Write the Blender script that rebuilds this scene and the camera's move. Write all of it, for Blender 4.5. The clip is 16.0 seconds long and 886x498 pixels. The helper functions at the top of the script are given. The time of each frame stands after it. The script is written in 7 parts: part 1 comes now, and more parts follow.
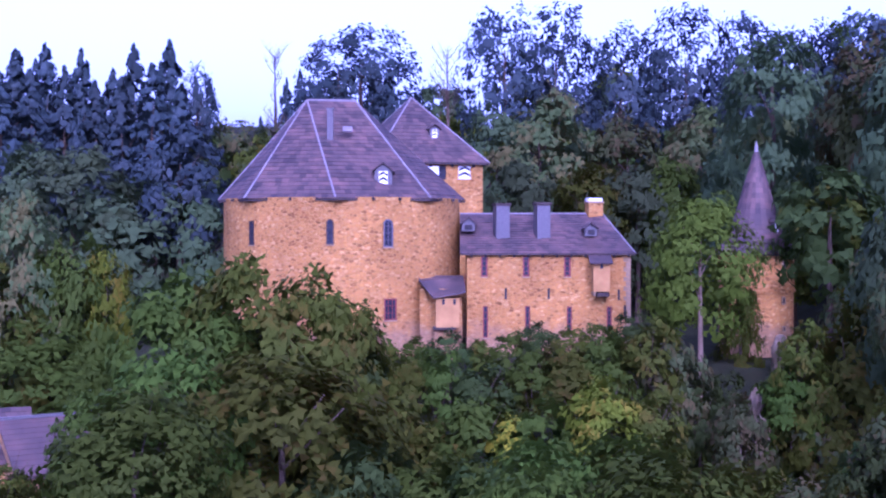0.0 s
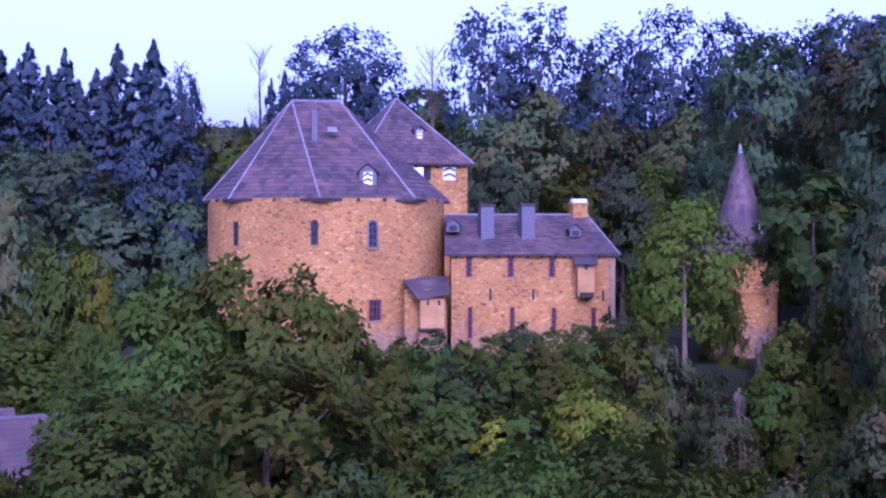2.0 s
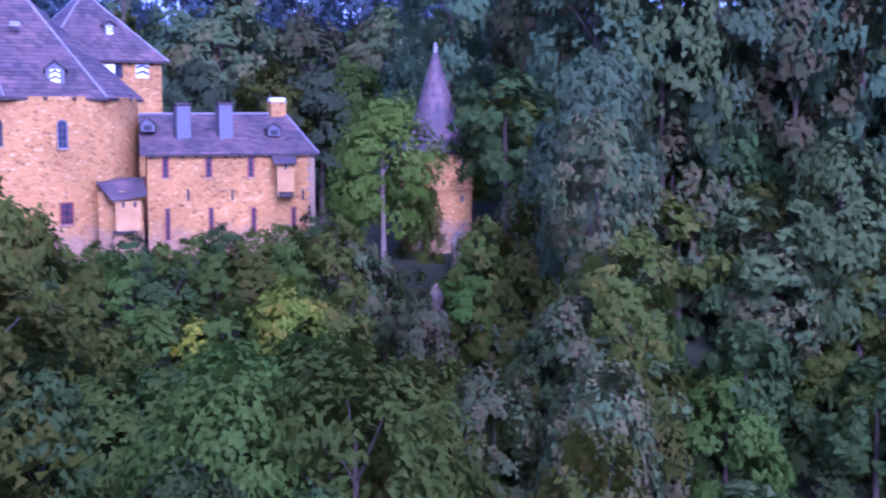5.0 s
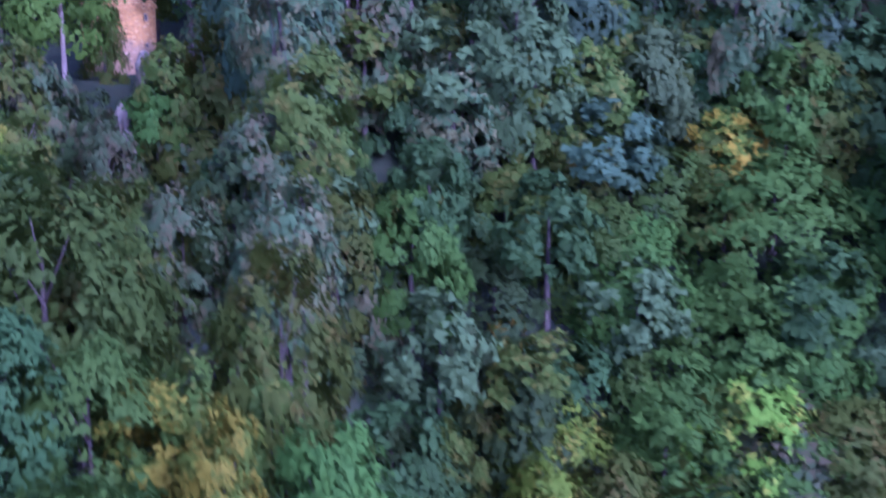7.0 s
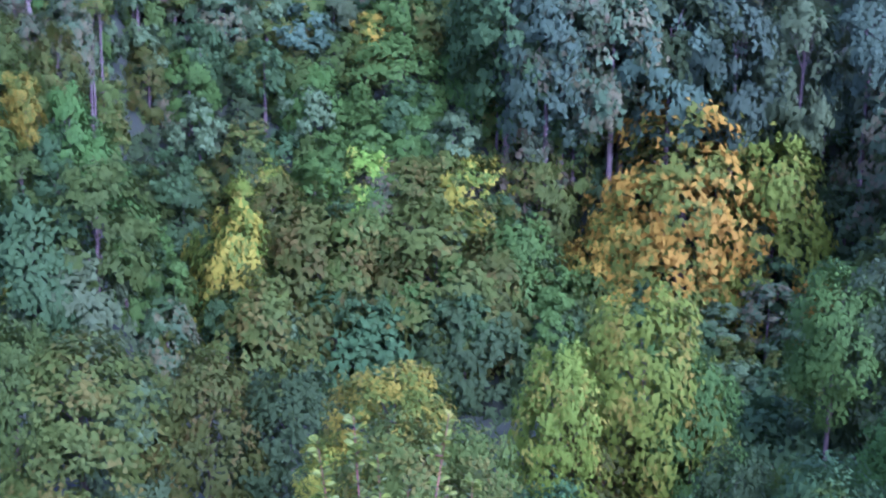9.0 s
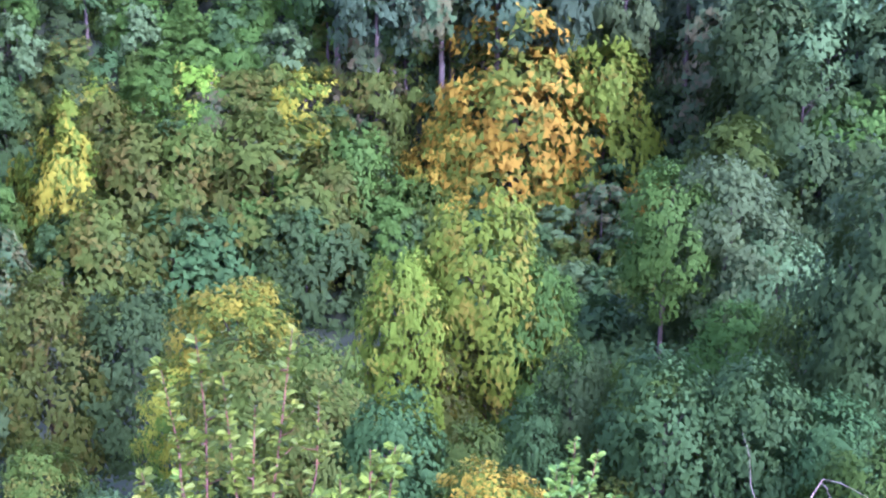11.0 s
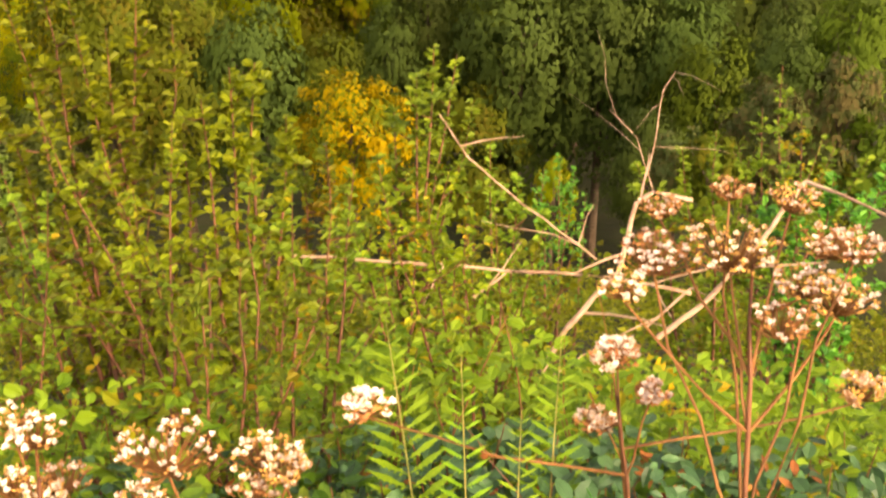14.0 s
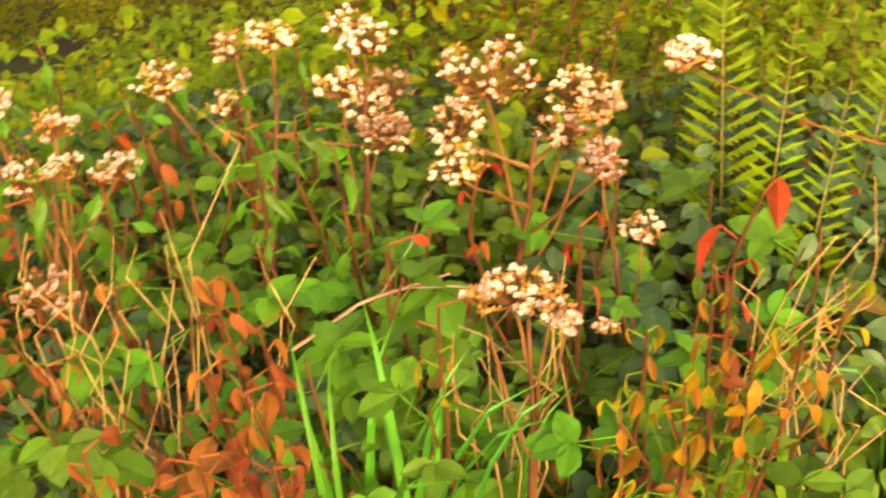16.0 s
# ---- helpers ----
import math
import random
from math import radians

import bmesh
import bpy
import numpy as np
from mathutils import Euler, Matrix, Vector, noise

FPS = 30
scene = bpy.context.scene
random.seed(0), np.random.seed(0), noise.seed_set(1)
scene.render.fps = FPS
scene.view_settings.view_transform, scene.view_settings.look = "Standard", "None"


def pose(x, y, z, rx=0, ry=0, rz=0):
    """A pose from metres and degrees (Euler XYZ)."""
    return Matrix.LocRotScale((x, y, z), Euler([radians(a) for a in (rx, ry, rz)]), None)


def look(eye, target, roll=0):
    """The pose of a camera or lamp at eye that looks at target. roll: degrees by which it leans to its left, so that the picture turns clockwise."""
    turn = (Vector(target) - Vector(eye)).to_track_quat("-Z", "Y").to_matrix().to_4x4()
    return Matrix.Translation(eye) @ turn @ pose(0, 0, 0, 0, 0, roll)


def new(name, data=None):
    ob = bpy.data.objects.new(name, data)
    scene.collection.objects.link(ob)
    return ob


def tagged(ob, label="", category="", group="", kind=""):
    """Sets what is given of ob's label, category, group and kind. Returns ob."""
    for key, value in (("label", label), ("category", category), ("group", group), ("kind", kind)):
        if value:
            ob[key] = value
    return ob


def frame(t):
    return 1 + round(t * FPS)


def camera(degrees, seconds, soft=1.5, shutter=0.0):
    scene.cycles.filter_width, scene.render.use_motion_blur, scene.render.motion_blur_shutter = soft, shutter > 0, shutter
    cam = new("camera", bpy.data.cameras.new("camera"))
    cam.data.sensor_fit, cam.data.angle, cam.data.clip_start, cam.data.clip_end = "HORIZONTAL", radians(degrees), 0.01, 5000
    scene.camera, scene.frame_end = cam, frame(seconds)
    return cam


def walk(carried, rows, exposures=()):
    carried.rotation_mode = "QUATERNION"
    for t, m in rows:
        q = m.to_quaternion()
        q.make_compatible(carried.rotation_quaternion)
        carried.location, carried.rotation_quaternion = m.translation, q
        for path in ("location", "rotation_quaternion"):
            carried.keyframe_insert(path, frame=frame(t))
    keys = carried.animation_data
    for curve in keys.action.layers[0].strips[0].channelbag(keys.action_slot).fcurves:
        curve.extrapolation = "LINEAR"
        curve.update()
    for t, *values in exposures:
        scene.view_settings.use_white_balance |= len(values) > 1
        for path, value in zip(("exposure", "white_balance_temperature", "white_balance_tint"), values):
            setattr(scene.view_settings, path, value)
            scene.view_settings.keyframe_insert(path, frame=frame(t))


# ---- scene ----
cam = camera(36.85, 16.0, soft=2.2, shutter=0.3)


def aim(yaw, pitch, roll):
    """Camera turn from compass yaw (to the right of +y), pitch and lean, in degrees."""
    return pose(0, 0, 0, 0, 0, -yaw) @ pose(0, 0, 0, 90 + pitch) @ pose(0, 0, 0, 0, 0, -roll)


def eye(x, y, z, yaw, pitch, roll):
    return Matrix.Translation((x, y, z)) @ aim(yaw, pitch, roll)


walk(cam, [
    (0.00, eye(0.564, 61.702, 4.081, -0.573, -0.961, 0.074)),
    (0.50, eye(0.564, 61.702, 4.081, -0.536, -0.810, 0.105)),
    (1.00, eye(0.564, 61.702, 4.081, -0.427, -0.700, 0.073)),
    (1.50, eye(0.564, 61.702, 4.081, -0.407, -0.595, -0.087)),
    (2.00, eye(0.564, 61.702, 4.081, 0.087, -0.926, 0.012)),
    (2.50, eye(0.564, 61.702, 4.081, 0.891, -1.172, 0.005)),
    (3.00, eye(0.564, 61.702, 4.081, 1.543, -1.374, -0.034)),
    (3.20, eye(0.564, 61.702, 4.081, 1.815, -1.494, -0.027)),
    (5.30, eye(0.564, 61.702, 4.081, 15.724, -5.658, 0.233)),
    (5.50, eye(0.564, 61.702, 4.081, 17.618, -5.638, 0.207)),
    (6.00, eye(0.564, 61.702, 4.081, 21.963, -6.155, 0.220)),
    (6.50, eye(0.564, 61.702, 4.081, 25.137, -9.348, 0.245)),
    (6.60, eye(0.564, 61.702, 4.081, 25.800, -10.350, 0.250)),
    (6.70, eye(0.564, 61.702, 4.081, 25.823, -10.959, 0.232)),
    (6.80, eye(0.564, 61.702, 4.081, 25.858, -11.575, 0.173)),
    (6.90, eye(0.564, 61.702, 4.081, 25.929, -12.209, -0.024)),
    (7.00, eye(0.553, 60.468, 4.031, 26.041, -12.852, -0.455)),
    (7.10, eye(0.530, 58.000, 3.932, 26.112, -13.431, -1.049)),
    (7.20, eye(0.499, 54.606, 3.796, 25.984, -13.817, -1.540)),
    (7.30, eye(0.464, 50.731, 3.640, 25.564, -13.934, -1.699)),
    (7.40, eye(0.428, 46.856, 3.484, 24.933, -13.832, -1.551)),
    (7.50, eye(0.393, 42.982, 3.328, 24.257, -13.619, -1.292)),
    (7.60, eye(0.357, 39.107, 3.172, 23.662, -13.360, -1.076)),
    (7.70, eye(0.322, 35.232, 3.017, 23.205, -13.063, -0.937)),
    (7.80, eye(0.287, 31.357, 2.861, 22.912, -12.730, -0.841)),
    (7.90, eye(0.251, 27.482, 2.705, 22.751, -12.367, -0.739)),
    (8.00, eye(0.216, 23.607, 2.549, 22.633, -11.984, -0.610)),
    (8.10, eye(0.180, 19.732, 2.393, 22.476, -11.600, -0.468)),
    (8.20, eye(0.145, 15.857, 2.238, 22.268, -11.243, -0.346)),
    (8.30, eye(0.110, 11.983, 2.082, 22.046, -10.932, -0.268)),
    (8.40, eye(0.074, 8.108, 1.926, 21.835, -10.661, -0.231)),
    (8.50, eye(0.039, 4.233, 1.770, 21.633, -10.411, -0.216)),
    (8.60, eye(0.011, 1.234, 1.650, 21.019, -11.156, -0.743)),
    (8.70, eye(0.000, 0.000, 1.600, 21.500, -11.450, -0.750)),
    (9.00, eye(0.000, 0.000, 1.600, 23.077, -12.520, -0.770)),
    (9.20, eye(0.000, 0.000, 1.600, 24.005, -13.090, -0.742)),
    (11.30, eye(0.000, 0.000, 1.600, 31.025, -17.021, 0.064)),
    (11.50, eye(0.000, 0.000, 1.600, 31.494, -17.665, 0.138)),
    (12.00, eye(0.000, 0.000, 1.600, 32.840, -20.361, -0.619)),
    (12.50, eye(0.000, 0.000, 1.600, 33.664, -22.635, -1.428)),
    (12.70, eye(0.000, 0.000, 1.600, 34.054, -23.630, -1.529)),
    (13.00, eye(0.000, 0.000, 1.600, 35.007, -25.851, -1.046)),
    (13.50, eye(0.000, 0.000, 1.600, 36.251, -29.514, -0.700)),
    (13.70, eye(0.000, 0.000, 1.600, 37.062, -30.749, 0.697)),
    (14.00, eye(0.000, 0.000, 1.600, 36.879, -32.961, 0.142)),
    (14.50, eye(0.000, 0.000, 1.600, 36.772, -38.093, 3.047)),
    (15.00, eye(0.000, 0.000, 1.600, 32.517, -42.557, 3.473)),
    (15.50, eye(0.000, 0.000, 1.600, 26.228, -46.129, 4.609)),
    (16.00, eye(0.000, 0.000, 1.600, 18.262, -47.960, 4.378)),
], exposures=[
    (0.0, 1.06, 4200, 77), (3.0, 0.78, 4180, 78), (5.5, 1.55, 3830, 70), (7.0, 1.78, 3720, 64), (8.0, 2.03, 3740, 61), (9.0, 2.36, 3780, 58),
    (11.5, 2.95, 4100, 52), (12.5, 2.8, 4750, 45), (14.0, 2.2, 8600, 26), (16.0, 2.0, 11800, 29),
])

# ---------- light ----------
world = bpy.data.worlds.new("sky")
scene.world = world
world.use_nodes = True
wn, wl = world.node_tree.nodes, world.node_tree.links
sky = wn.new("ShaderNodeTexSky")
sky.sky_type = "NISHITA"
sky.sun_disc = False
sky.sun_elevation, sky.sun_rotation = radians(35), radians(173)
sky.dust_density, sky.air_density, sky.ozone_density = 4.0, 1.0, 1.0
hs = wn.new("ShaderNodeHueSaturation")
hs.inputs["Saturation"].default_value = 0.40
wl.new(sky.outputs[0], hs.inputs["Color"])
wl.new(hs.outputs[0], wn["Background"].inputs[0])
wn["Background"].inputs[1].default_value = 0.15
sun_data = bpy.data.lights.new("sun", "SUN")
sun_data.energy, sun_data.angle, sun_data.color = 1.2, radians(24), (1.0, 0.82, 0.40)
sun = new("sun", sun_data)
# behind the viewer, fairly high, through thin cloud
sun.matrix_world = look((10, -82, 57), (0, 0, 0))


# ---------- materials ----------
def mat(name, rough=0.7, spec=0.3):
    m = bpy.data.materials.new(name)
    m.use_nodes = True
    b = m.node_tree.nodes["Principled BSDF"]
    b.inputs["Roughness"].default_value = rough
    b.inputs["Specular IOR Level"].default_value = spec
    return m, m.node_tree.nodes, m.node_tree.links, b


def noise_tex(n, l, scale, detail=4, coords=None):
    t = n.new("ShaderNodeTexNoise")
    t.inputs["Scale"].default_value = scale
    t.inputs["Detail"].default_value = detail
    if coords is not None:
        l.new(coords, t.inputs["Vector"])
    return t


def ramp(n, l, src, stops):
    r = n.new("ShaderNodeValToRGB")
    while len(r.color_ramp.elements) < len(stops):
        r.color_ramp.elements.new(0.5)
    for e, (p, c) in zip(r.color_ramp.elements, stops):
        e.position, e.color = p, (*c, 1)
    l.new(src, r.inputs[0])
    return r


def mixc(n, l, a, b, fac, mode="MIX"):
    m = n.new("ShaderNodeMix")
    m.data_type, m.blend_type = "RGBA", mode
    for s, v in ((m.inputs[0], fac), (m.inputs[6], a), (m.inputs[7], b)):
        if isinstance(v, (int, float)):
            s.default_value = v
        elif isinstance(v, tuple):
            s.default_value = (*v, 1)
        else:
            l.new(v, s)
    return m.outputs[2]


def bump(n, l, b, height, strength, dist):
    k = n.new("ShaderNodeBump")
    k.inputs["Strength"].default_value, k.inputs["Distance"].default_value = strength, dist
    l.new(height, k.inputs["Height"])
    l.new(k.outputs[0], b.inputs["Normal"])


def leaf_mat(name, dark, light, accent=None, share=0.15, rough=0.6, spec=0.04, thin=0.25, mottle=0.0):
    """Foliage: each leaf its own shade, whole plants differ, patches of accent colour."""
    m, n, l, b = mat(name, rough, spec)
    g, o = n.new("ShaderNodeNewGeometry"), n.new("ShaderNodeObjectInfo")
    tc = n.new("ShaderNodeTexCoord")
    c = mixc(n, l, dark, light, g.outputs["Random Per Island"])
    if accent:
        nz = noise_tex(n, l, 2.2, 2, tc.outputs["Object"])
        a = n.new("ShaderNodeMath")
        a.operation = "ADD"
        l.new(nz.outputs[0], a.inputs[0])
        sc = n.new("ShaderNodeMath")
        sc.operation = "MULTIPLY"
        sc.inputs[1].default_value = 0.25
        l.new(g.outputs["Random Per Island"], sc.inputs[0])
        l.new(sc.outputs[0], a.inputs[1])
        r = ramp(n, l, a.outputs[0], [(0.72 - share, (0, 0, 0)), (0.82 - share, (1, 1, 1))])
        c = mixc(n, l, c, accent, r.outputs[0])
    if mottle:
        fz = noise_tex(n, l, 55, 4, tc.outputs["Object"])
        c = mixc(n, l, c, fz.outputs[0], mottle, "OVERLAY")
        bump(n, l, b, fz.outputs[0], 0.25, 0.002)
    h = n.new("ShaderNodeHueSaturation")
    mr = n.new("ShaderNodeMapRange")
    mr.inputs[3].default_value, mr.inputs[4].default_value = 0.7, 1.3
    l.new(o.outputs["Random"], mr.inputs[0])
    l.new(mr.outputs[0], h.inputs["Value"])
    mh = n.new("ShaderNodeMapRange")
    mh.inputs[3].default_value, mh.inputs[4].default_value = 0.482, 0.518
    l.new(o.outputs["Random"], mh.inputs[0])
    l.new(mh.outputs[0], h.inputs["Hue"])
    l.new(c, h.inputs["Color"])
    l.new(h.outputs[0], b.inputs["Base Color"])
    if thin:
        tr = n.new("ShaderNodeBsdfTranslucent")
        l.new(h.outputs[0], tr.inputs[0])
        mx = n.new("ShaderNodeMixShader")
        mx.inputs[0].default_value = thin
        l.new(b.outputs[0], mx.inputs[1])
        l.new(tr.outputs[0], mx.inputs[2])
        l.new(mx.outputs[0], n["Material Output"].inputs[0])
    return m


def rough_mat(name, a, b2, scale, rough=0.85, relief=0.3, dist=0.02, spec=0.2, stretch=None, extra=None):
    """A two-scale mottled surface with relief."""
    m, n, l, b = mat(name, rough, spec)
    tc = n.new("ShaderNodeTexCoord")
    co = tc.outputs["Object"]
    if stretch:
        mp = n.new("ShaderNodeMapping")
        mp.inputs["Scale"].default_value = stretch
        l.new(co, mp.inputs[0])
        co = mp.outputs[0]
    big, fine = noise_tex(n, l, scale, 3, co), noise_tex(n, l, scale * 9, 5, co)
    r1 = ramp(n, l, big.outputs[0], [(0.35, a), (0.65, b2)])
    c = mixc(n, l, r1.outputs[0], fine.outputs[1], 0.18, "OVERLAY")
    if extra:
        nz = noise_tex(n, l, scale * 2.7, 4, co)
        rr = ramp(n, l, nz.outputs[0], [(0.58, (0, 0, 0)), (0.7, (1, 1, 1))])
        c = mixc(n, l, c, extra, rr.outputs[0])
    l.new(c, b.inputs["Base Color"])
    bump(n, l, b, fine.outputs[0], relief, dist)
    return m


def stone_mat(name, cols, mortar, bw, bh):
    """Rubble masonry: irregular stones of a cell pattern, tinted one by one, with sunk joints."""
    m, n, l, b = mat(name, 0.9, 0.15)
    tc = n.new("ShaderNodeTexCoord")
    mp = n.new("ShaderNodeMapping")
    mp.inputs["Scale"].default_value = (1 / bw, 1 / bw, 1 / bh)
    warp = noise_tex(n, l, 1.5, 2, tc.outputs["Object"])
    add = n.new("ShaderNodeVectorMath")
    add.operation = "MULTIPLY_ADD"
    add.inputs[1].default_value = (0.12, 0.12, 0.12)
    l.new(warp.outputs[1], add.inputs[0])
    l.new(tc.outputs["Object"], add.inputs[2])
    l.new(add.outputs[0], mp.inputs[0])
    v1, v2 = n.new("ShaderNodeTexVoronoi"), n.new("ShaderNodeTexVoronoi")
    v2.feature = "DISTANCE_TO_EDGE"
    for v in (v1, v2):
        v.inputs["Scale"].default_value = 1.0
        l.new(mp.outputs[0], v.inputs["Vector"])
    sep = n.new("ShaderNodeSeparateColor")
    l.new(v1.outputs["Color"], sep.inputs[0])
    r = ramp(n, l, sep.outputs[0], [(i / (len(cols) - 1), c) for i, c in enumerate(cols)])
    big = noise_tex(n, l, 0.45, 4, tc.outputs["Object"])
    rb = ramp(n, l, big.outputs[0], [(0.35, (0.70, 0.66, 0.66)), (0.62, (1.05, 1.02, 0.98))])
    c = mixc(n, l, r.outputs[0], rb.outputs[0], 1.0, "MULTIPLY")
    j = ramp(n, l, v2.outputs["Distance"], [(0.02, (1, 1, 1)), (0.10, (0, 0, 0))])
    c = mixc(n, l, c, mortar, j.outputs[0])
    # the lowest courses are of older grey stone, with a ragged upper edge
    low = n.new("ShaderNodeSeparateXYZ")
    l.new(tc.outputs["Object"], low.inputs[0])
    rag = noise_tex(n, l, 0.8, 5, tc.outputs["Object"])
    edge = n.new("ShaderNodeMath")
    edge.operation = "MULTIPLY_ADD"
    edge.inputs[1].default_value = 3.2
    l.new(rag.outputs[0], edge.inputs[0])
    l.new(low.outputs["Z"], edge.inputs[2])
    old_part = ramp(n, l, edge.outputs[0], [(0.0, (1, 1, 1)), (1.0, (0, 0, 0))])
    span = n.new("ShaderNodeMapRange")
    span.inputs[1].default_value, span.inputs[2].default_value = 1.15, 1.75
    l.new(edge.outputs[0], span.inputs[0])
    l.new(span.outputs[0], old_part.inputs[0])
    greyed = mixc(n, l, c, (0.22, 0.16, 0.105), 0.5)
    c = mixc(n, l, c, greyed, old_part.outputs[0])
    fine = noise_tex(n, l, 22, 5, tc.outputs["Object"])
    c = mixc(n, l, c, fine.outputs[1], 0.2, "OVERLAY")
    l.new(c, b.inputs["Base Color"])
    hgt = ramp(n, l, v2.outputs["Distance"], [(0.0, (0, 0, 0)), (0.14, (1, 1, 1))])
    bump(n, l, b, hgt.outputs[0], 0.8, 0.03)
    return m


STONE = stone_mat("rubble_stone", [(0.21, 0.105, 0.026), (0.40, 0.200, 0.038), (0.48, 0.245, 0.050), (0.35, 0.17, 0.036), (0.55, 0.33, 0.105)],
                  (0.38, 0.20, 0.052), 0.17, 0.095)
QUOIN = rough_mat("cut_stone", (0.22, 0.15, 0.075), (0.34, 0.235, 0.12), 3.0, 0.85)
PLASTER = rough_mat("limewash_panel", (0.31, 0.165, 0.045), (0.40, 0.220, 0.062), 2.0, 0.85)


def slate_mat():
    m, n, l, b = mat("roof_slate", 0.65, 0.2)
    tc = n.new("ShaderNodeTexCoord")
    o = n.new("ShaderNodeNewGeometry")
    big = noise_tex(n, l, 0.9, 6, tc.outputs["Object"])
    r1 = ramp(n, l, big.outputs[0], [(0.3, (0.050, 0.038, 0.036)), (0.5, (0.082, 0.056, 0.048)), (0.7, (0.125, 0.078, 0.060))])
    rr = ramp(n, l, o.outputs["Random Per Island"], [(0.0, (0.62, 0.64, 0.68)), (0.5, (1.0, 1.0, 1.0)), (1.0, (1.35, 1.25, 1.2))])
    c = mixc(n, l, r1.outputs[0], rr.outputs[0], 1.0, "MULTIPLY")
    fine = noise_tex(n, l, 30, 4, tc.outputs["Object"])
    c = mixc(n, l, c, fine.outputs[1], 0.2, "OVERLAY")
    l.new(c, b.inputs["Base Color"])
    bump(n, l, b, fine.outputs[0], 0.25, 0.01)
    return m


SLATE = slate_mat()
LEAD = rough_mat("lead_flashing", (0.15, 0.13, 0.125), (0.22, 0.195, 0.185), 4, 0.5, 0.2, 0.005, 0.5)
SLATE_CLAD = rough_mat("slate_cladding", (0.075, 0.068, 0.068), (0.125, 0.110, 0.105), 3, 0.6, 0.3, 0.01, 0.4, (6, 6, 12))
WOOD = rough_mat("dark_timber", (0.035, 0.025, 0.02), (0.07, 0.05, 0.04), 3, 0.75, 0.3, 0.005, 0.2, (8, 8, 1))
RED_WOOD = rough_mat("red_brown_frame", (0.13, 0.030, 0.018), (0.20, 0.050, 0.030), 5, 0.6, 0.2, 0.004, 0.3)
WHITE_PAINT = rough_mat("white_paint", (0.72, 0.72, 0.72), (0.82, 0.81, 0.80), 6, 0.5, 0.1, 0.003, 0.4)
BLACK_PAINT = rough_mat("black_paint", (0.02, 0.02, 0.025), (0.04, 0.04, 0.045), 6, 0.5, 0.1, 0.003, 0.4)
BARK = rough_mat("bark", (0.05, 0.036, 0.022), (0.11, 0.078, 0.05), 3, 0.9, 0.7, 0.03, 0.15, (5, 5, 1))
BARK_PALE = rough_mat("pale_bark", (0.15, 0.10, 0.06), (0.28, 0.20, 0.13), 3, 0.9, 0.5, 0.02, 0.15, (5, 5, 1))
ROCK = rough_mat("mossy_rock", (0.07, 0.055, 0.032), (0.19, 0.14, 0.08), 0.8, 0.9, 0.8, 0.08, 0.2, None, (0.05, 0.07, 0.025))
EARTH = rough_mat("leaf_litter", (0.016, 0.018, 0.008), (0.032, 0.034, 0.013), 0.35, 0.95, 0.8, 0.08, 0.1, None, (0.024, 0.038, 0.008))


def glass_mat():
    m, n, l, b = mat("dark_glass", 0.30, 0.2)
    tc = n.new("ShaderNodeTexCoord")
    nz = noise_tex(n, l, 3, 2, tc.outputs["Object"])
    r = ramp(n, l, nz.outputs[0], [(0.3, (0.010, 0.010, 0.014)), (0.7, (0.03, 0.03, 0.04))])
    l.new(r.outputs[0], b.inputs["Base Color"])
    return m


GLASS = glass_mat()

def tree_leaf(name, dark, light, *rest):
    """Leaves of far crowns: the two shades lie closer together."""
    a = tuple(0.62 * p + 0.38 * q for p, q in zip(dark, light))
    b = tuple(0.36 * p + 0.64 * q for p, q in zip(dark, light))
    return leaf_mat(name, a, b, *rest, thin=0.38) if len(rest) < 3 else leaf_mat(name, a, b, *rest)


LEAF = {
    "green": tree_leaf("leaves_green", (0.034, 0.060, 0.006), (0.078, 0.110, 0.009)),
    "fresh": tree_leaf("leaves_fresh_green", (0.066, 0.122, 0.008), (0.125, 0.195, 0.012)),
    "lime": tree_leaf("leaves_lime", (0.085, 0.128, 0.004), (0.160, 0.205, 0.007), (0.21, 0.19, 0.01), 0.02),
    "dark": tree_leaf("leaves_dark", (0.028, 0.047, 0.009), (0.055, 0.078, 0.014)),
    # paled and blued leaves: distance haze is put into this colour
    "blue": tree_leaf("leaves_haze_blue", (0.044, 0.066, 0.024), (0.076, 0.104, 0.037)),
    "olive": tree_leaf("leaves_olive", (0.042, 0.056, 0.005), (0.080, 0.094, 0.007), (0.090, 0.078, 0.008), 0.03),
    # brown and grey are lightened too, to carry some distance haze
    "brown": tree_leaf("leaves_brown", (0.080, 0.070, 0.022), (0.122, 0.104, 0.032), (0.066, 0.088, 0.024), 0.17),
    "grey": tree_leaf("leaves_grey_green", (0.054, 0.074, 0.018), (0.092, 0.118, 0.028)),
    "orange": tree_leaf("leaves_orange", (0.190, 0.115, 0.003), (0.310, 0.195, 0.006), (0.085, 0.100, 0.005), 0.13),
    "yellow": tree_leaf("leaves_yellow", (0.150, 0.132, 0.003), (0.260, 0.220, 0.006), (0.085, 0.112, 0.005), 0.14),
    # needles made bluer, for painted haze on the skyline
    "spruce": tree_leaf("needles", (0.017, 0.028, 0.028), (0.033, 0.048, 0.046), None, 0, 0.6, 0.2, 0.05),
}


# ---------- helpers of the build ----------
def mesh_of(name, verts, faces, material, smooth=False):
    me = bpy.data.meshes.new(name)
    me.from_pydata(verts, [], faces)
    me.materials.append(material)
    if smooth:
        me.polygons.foreach_set("use_smooth", [True] * len(me.polygons))
    return me


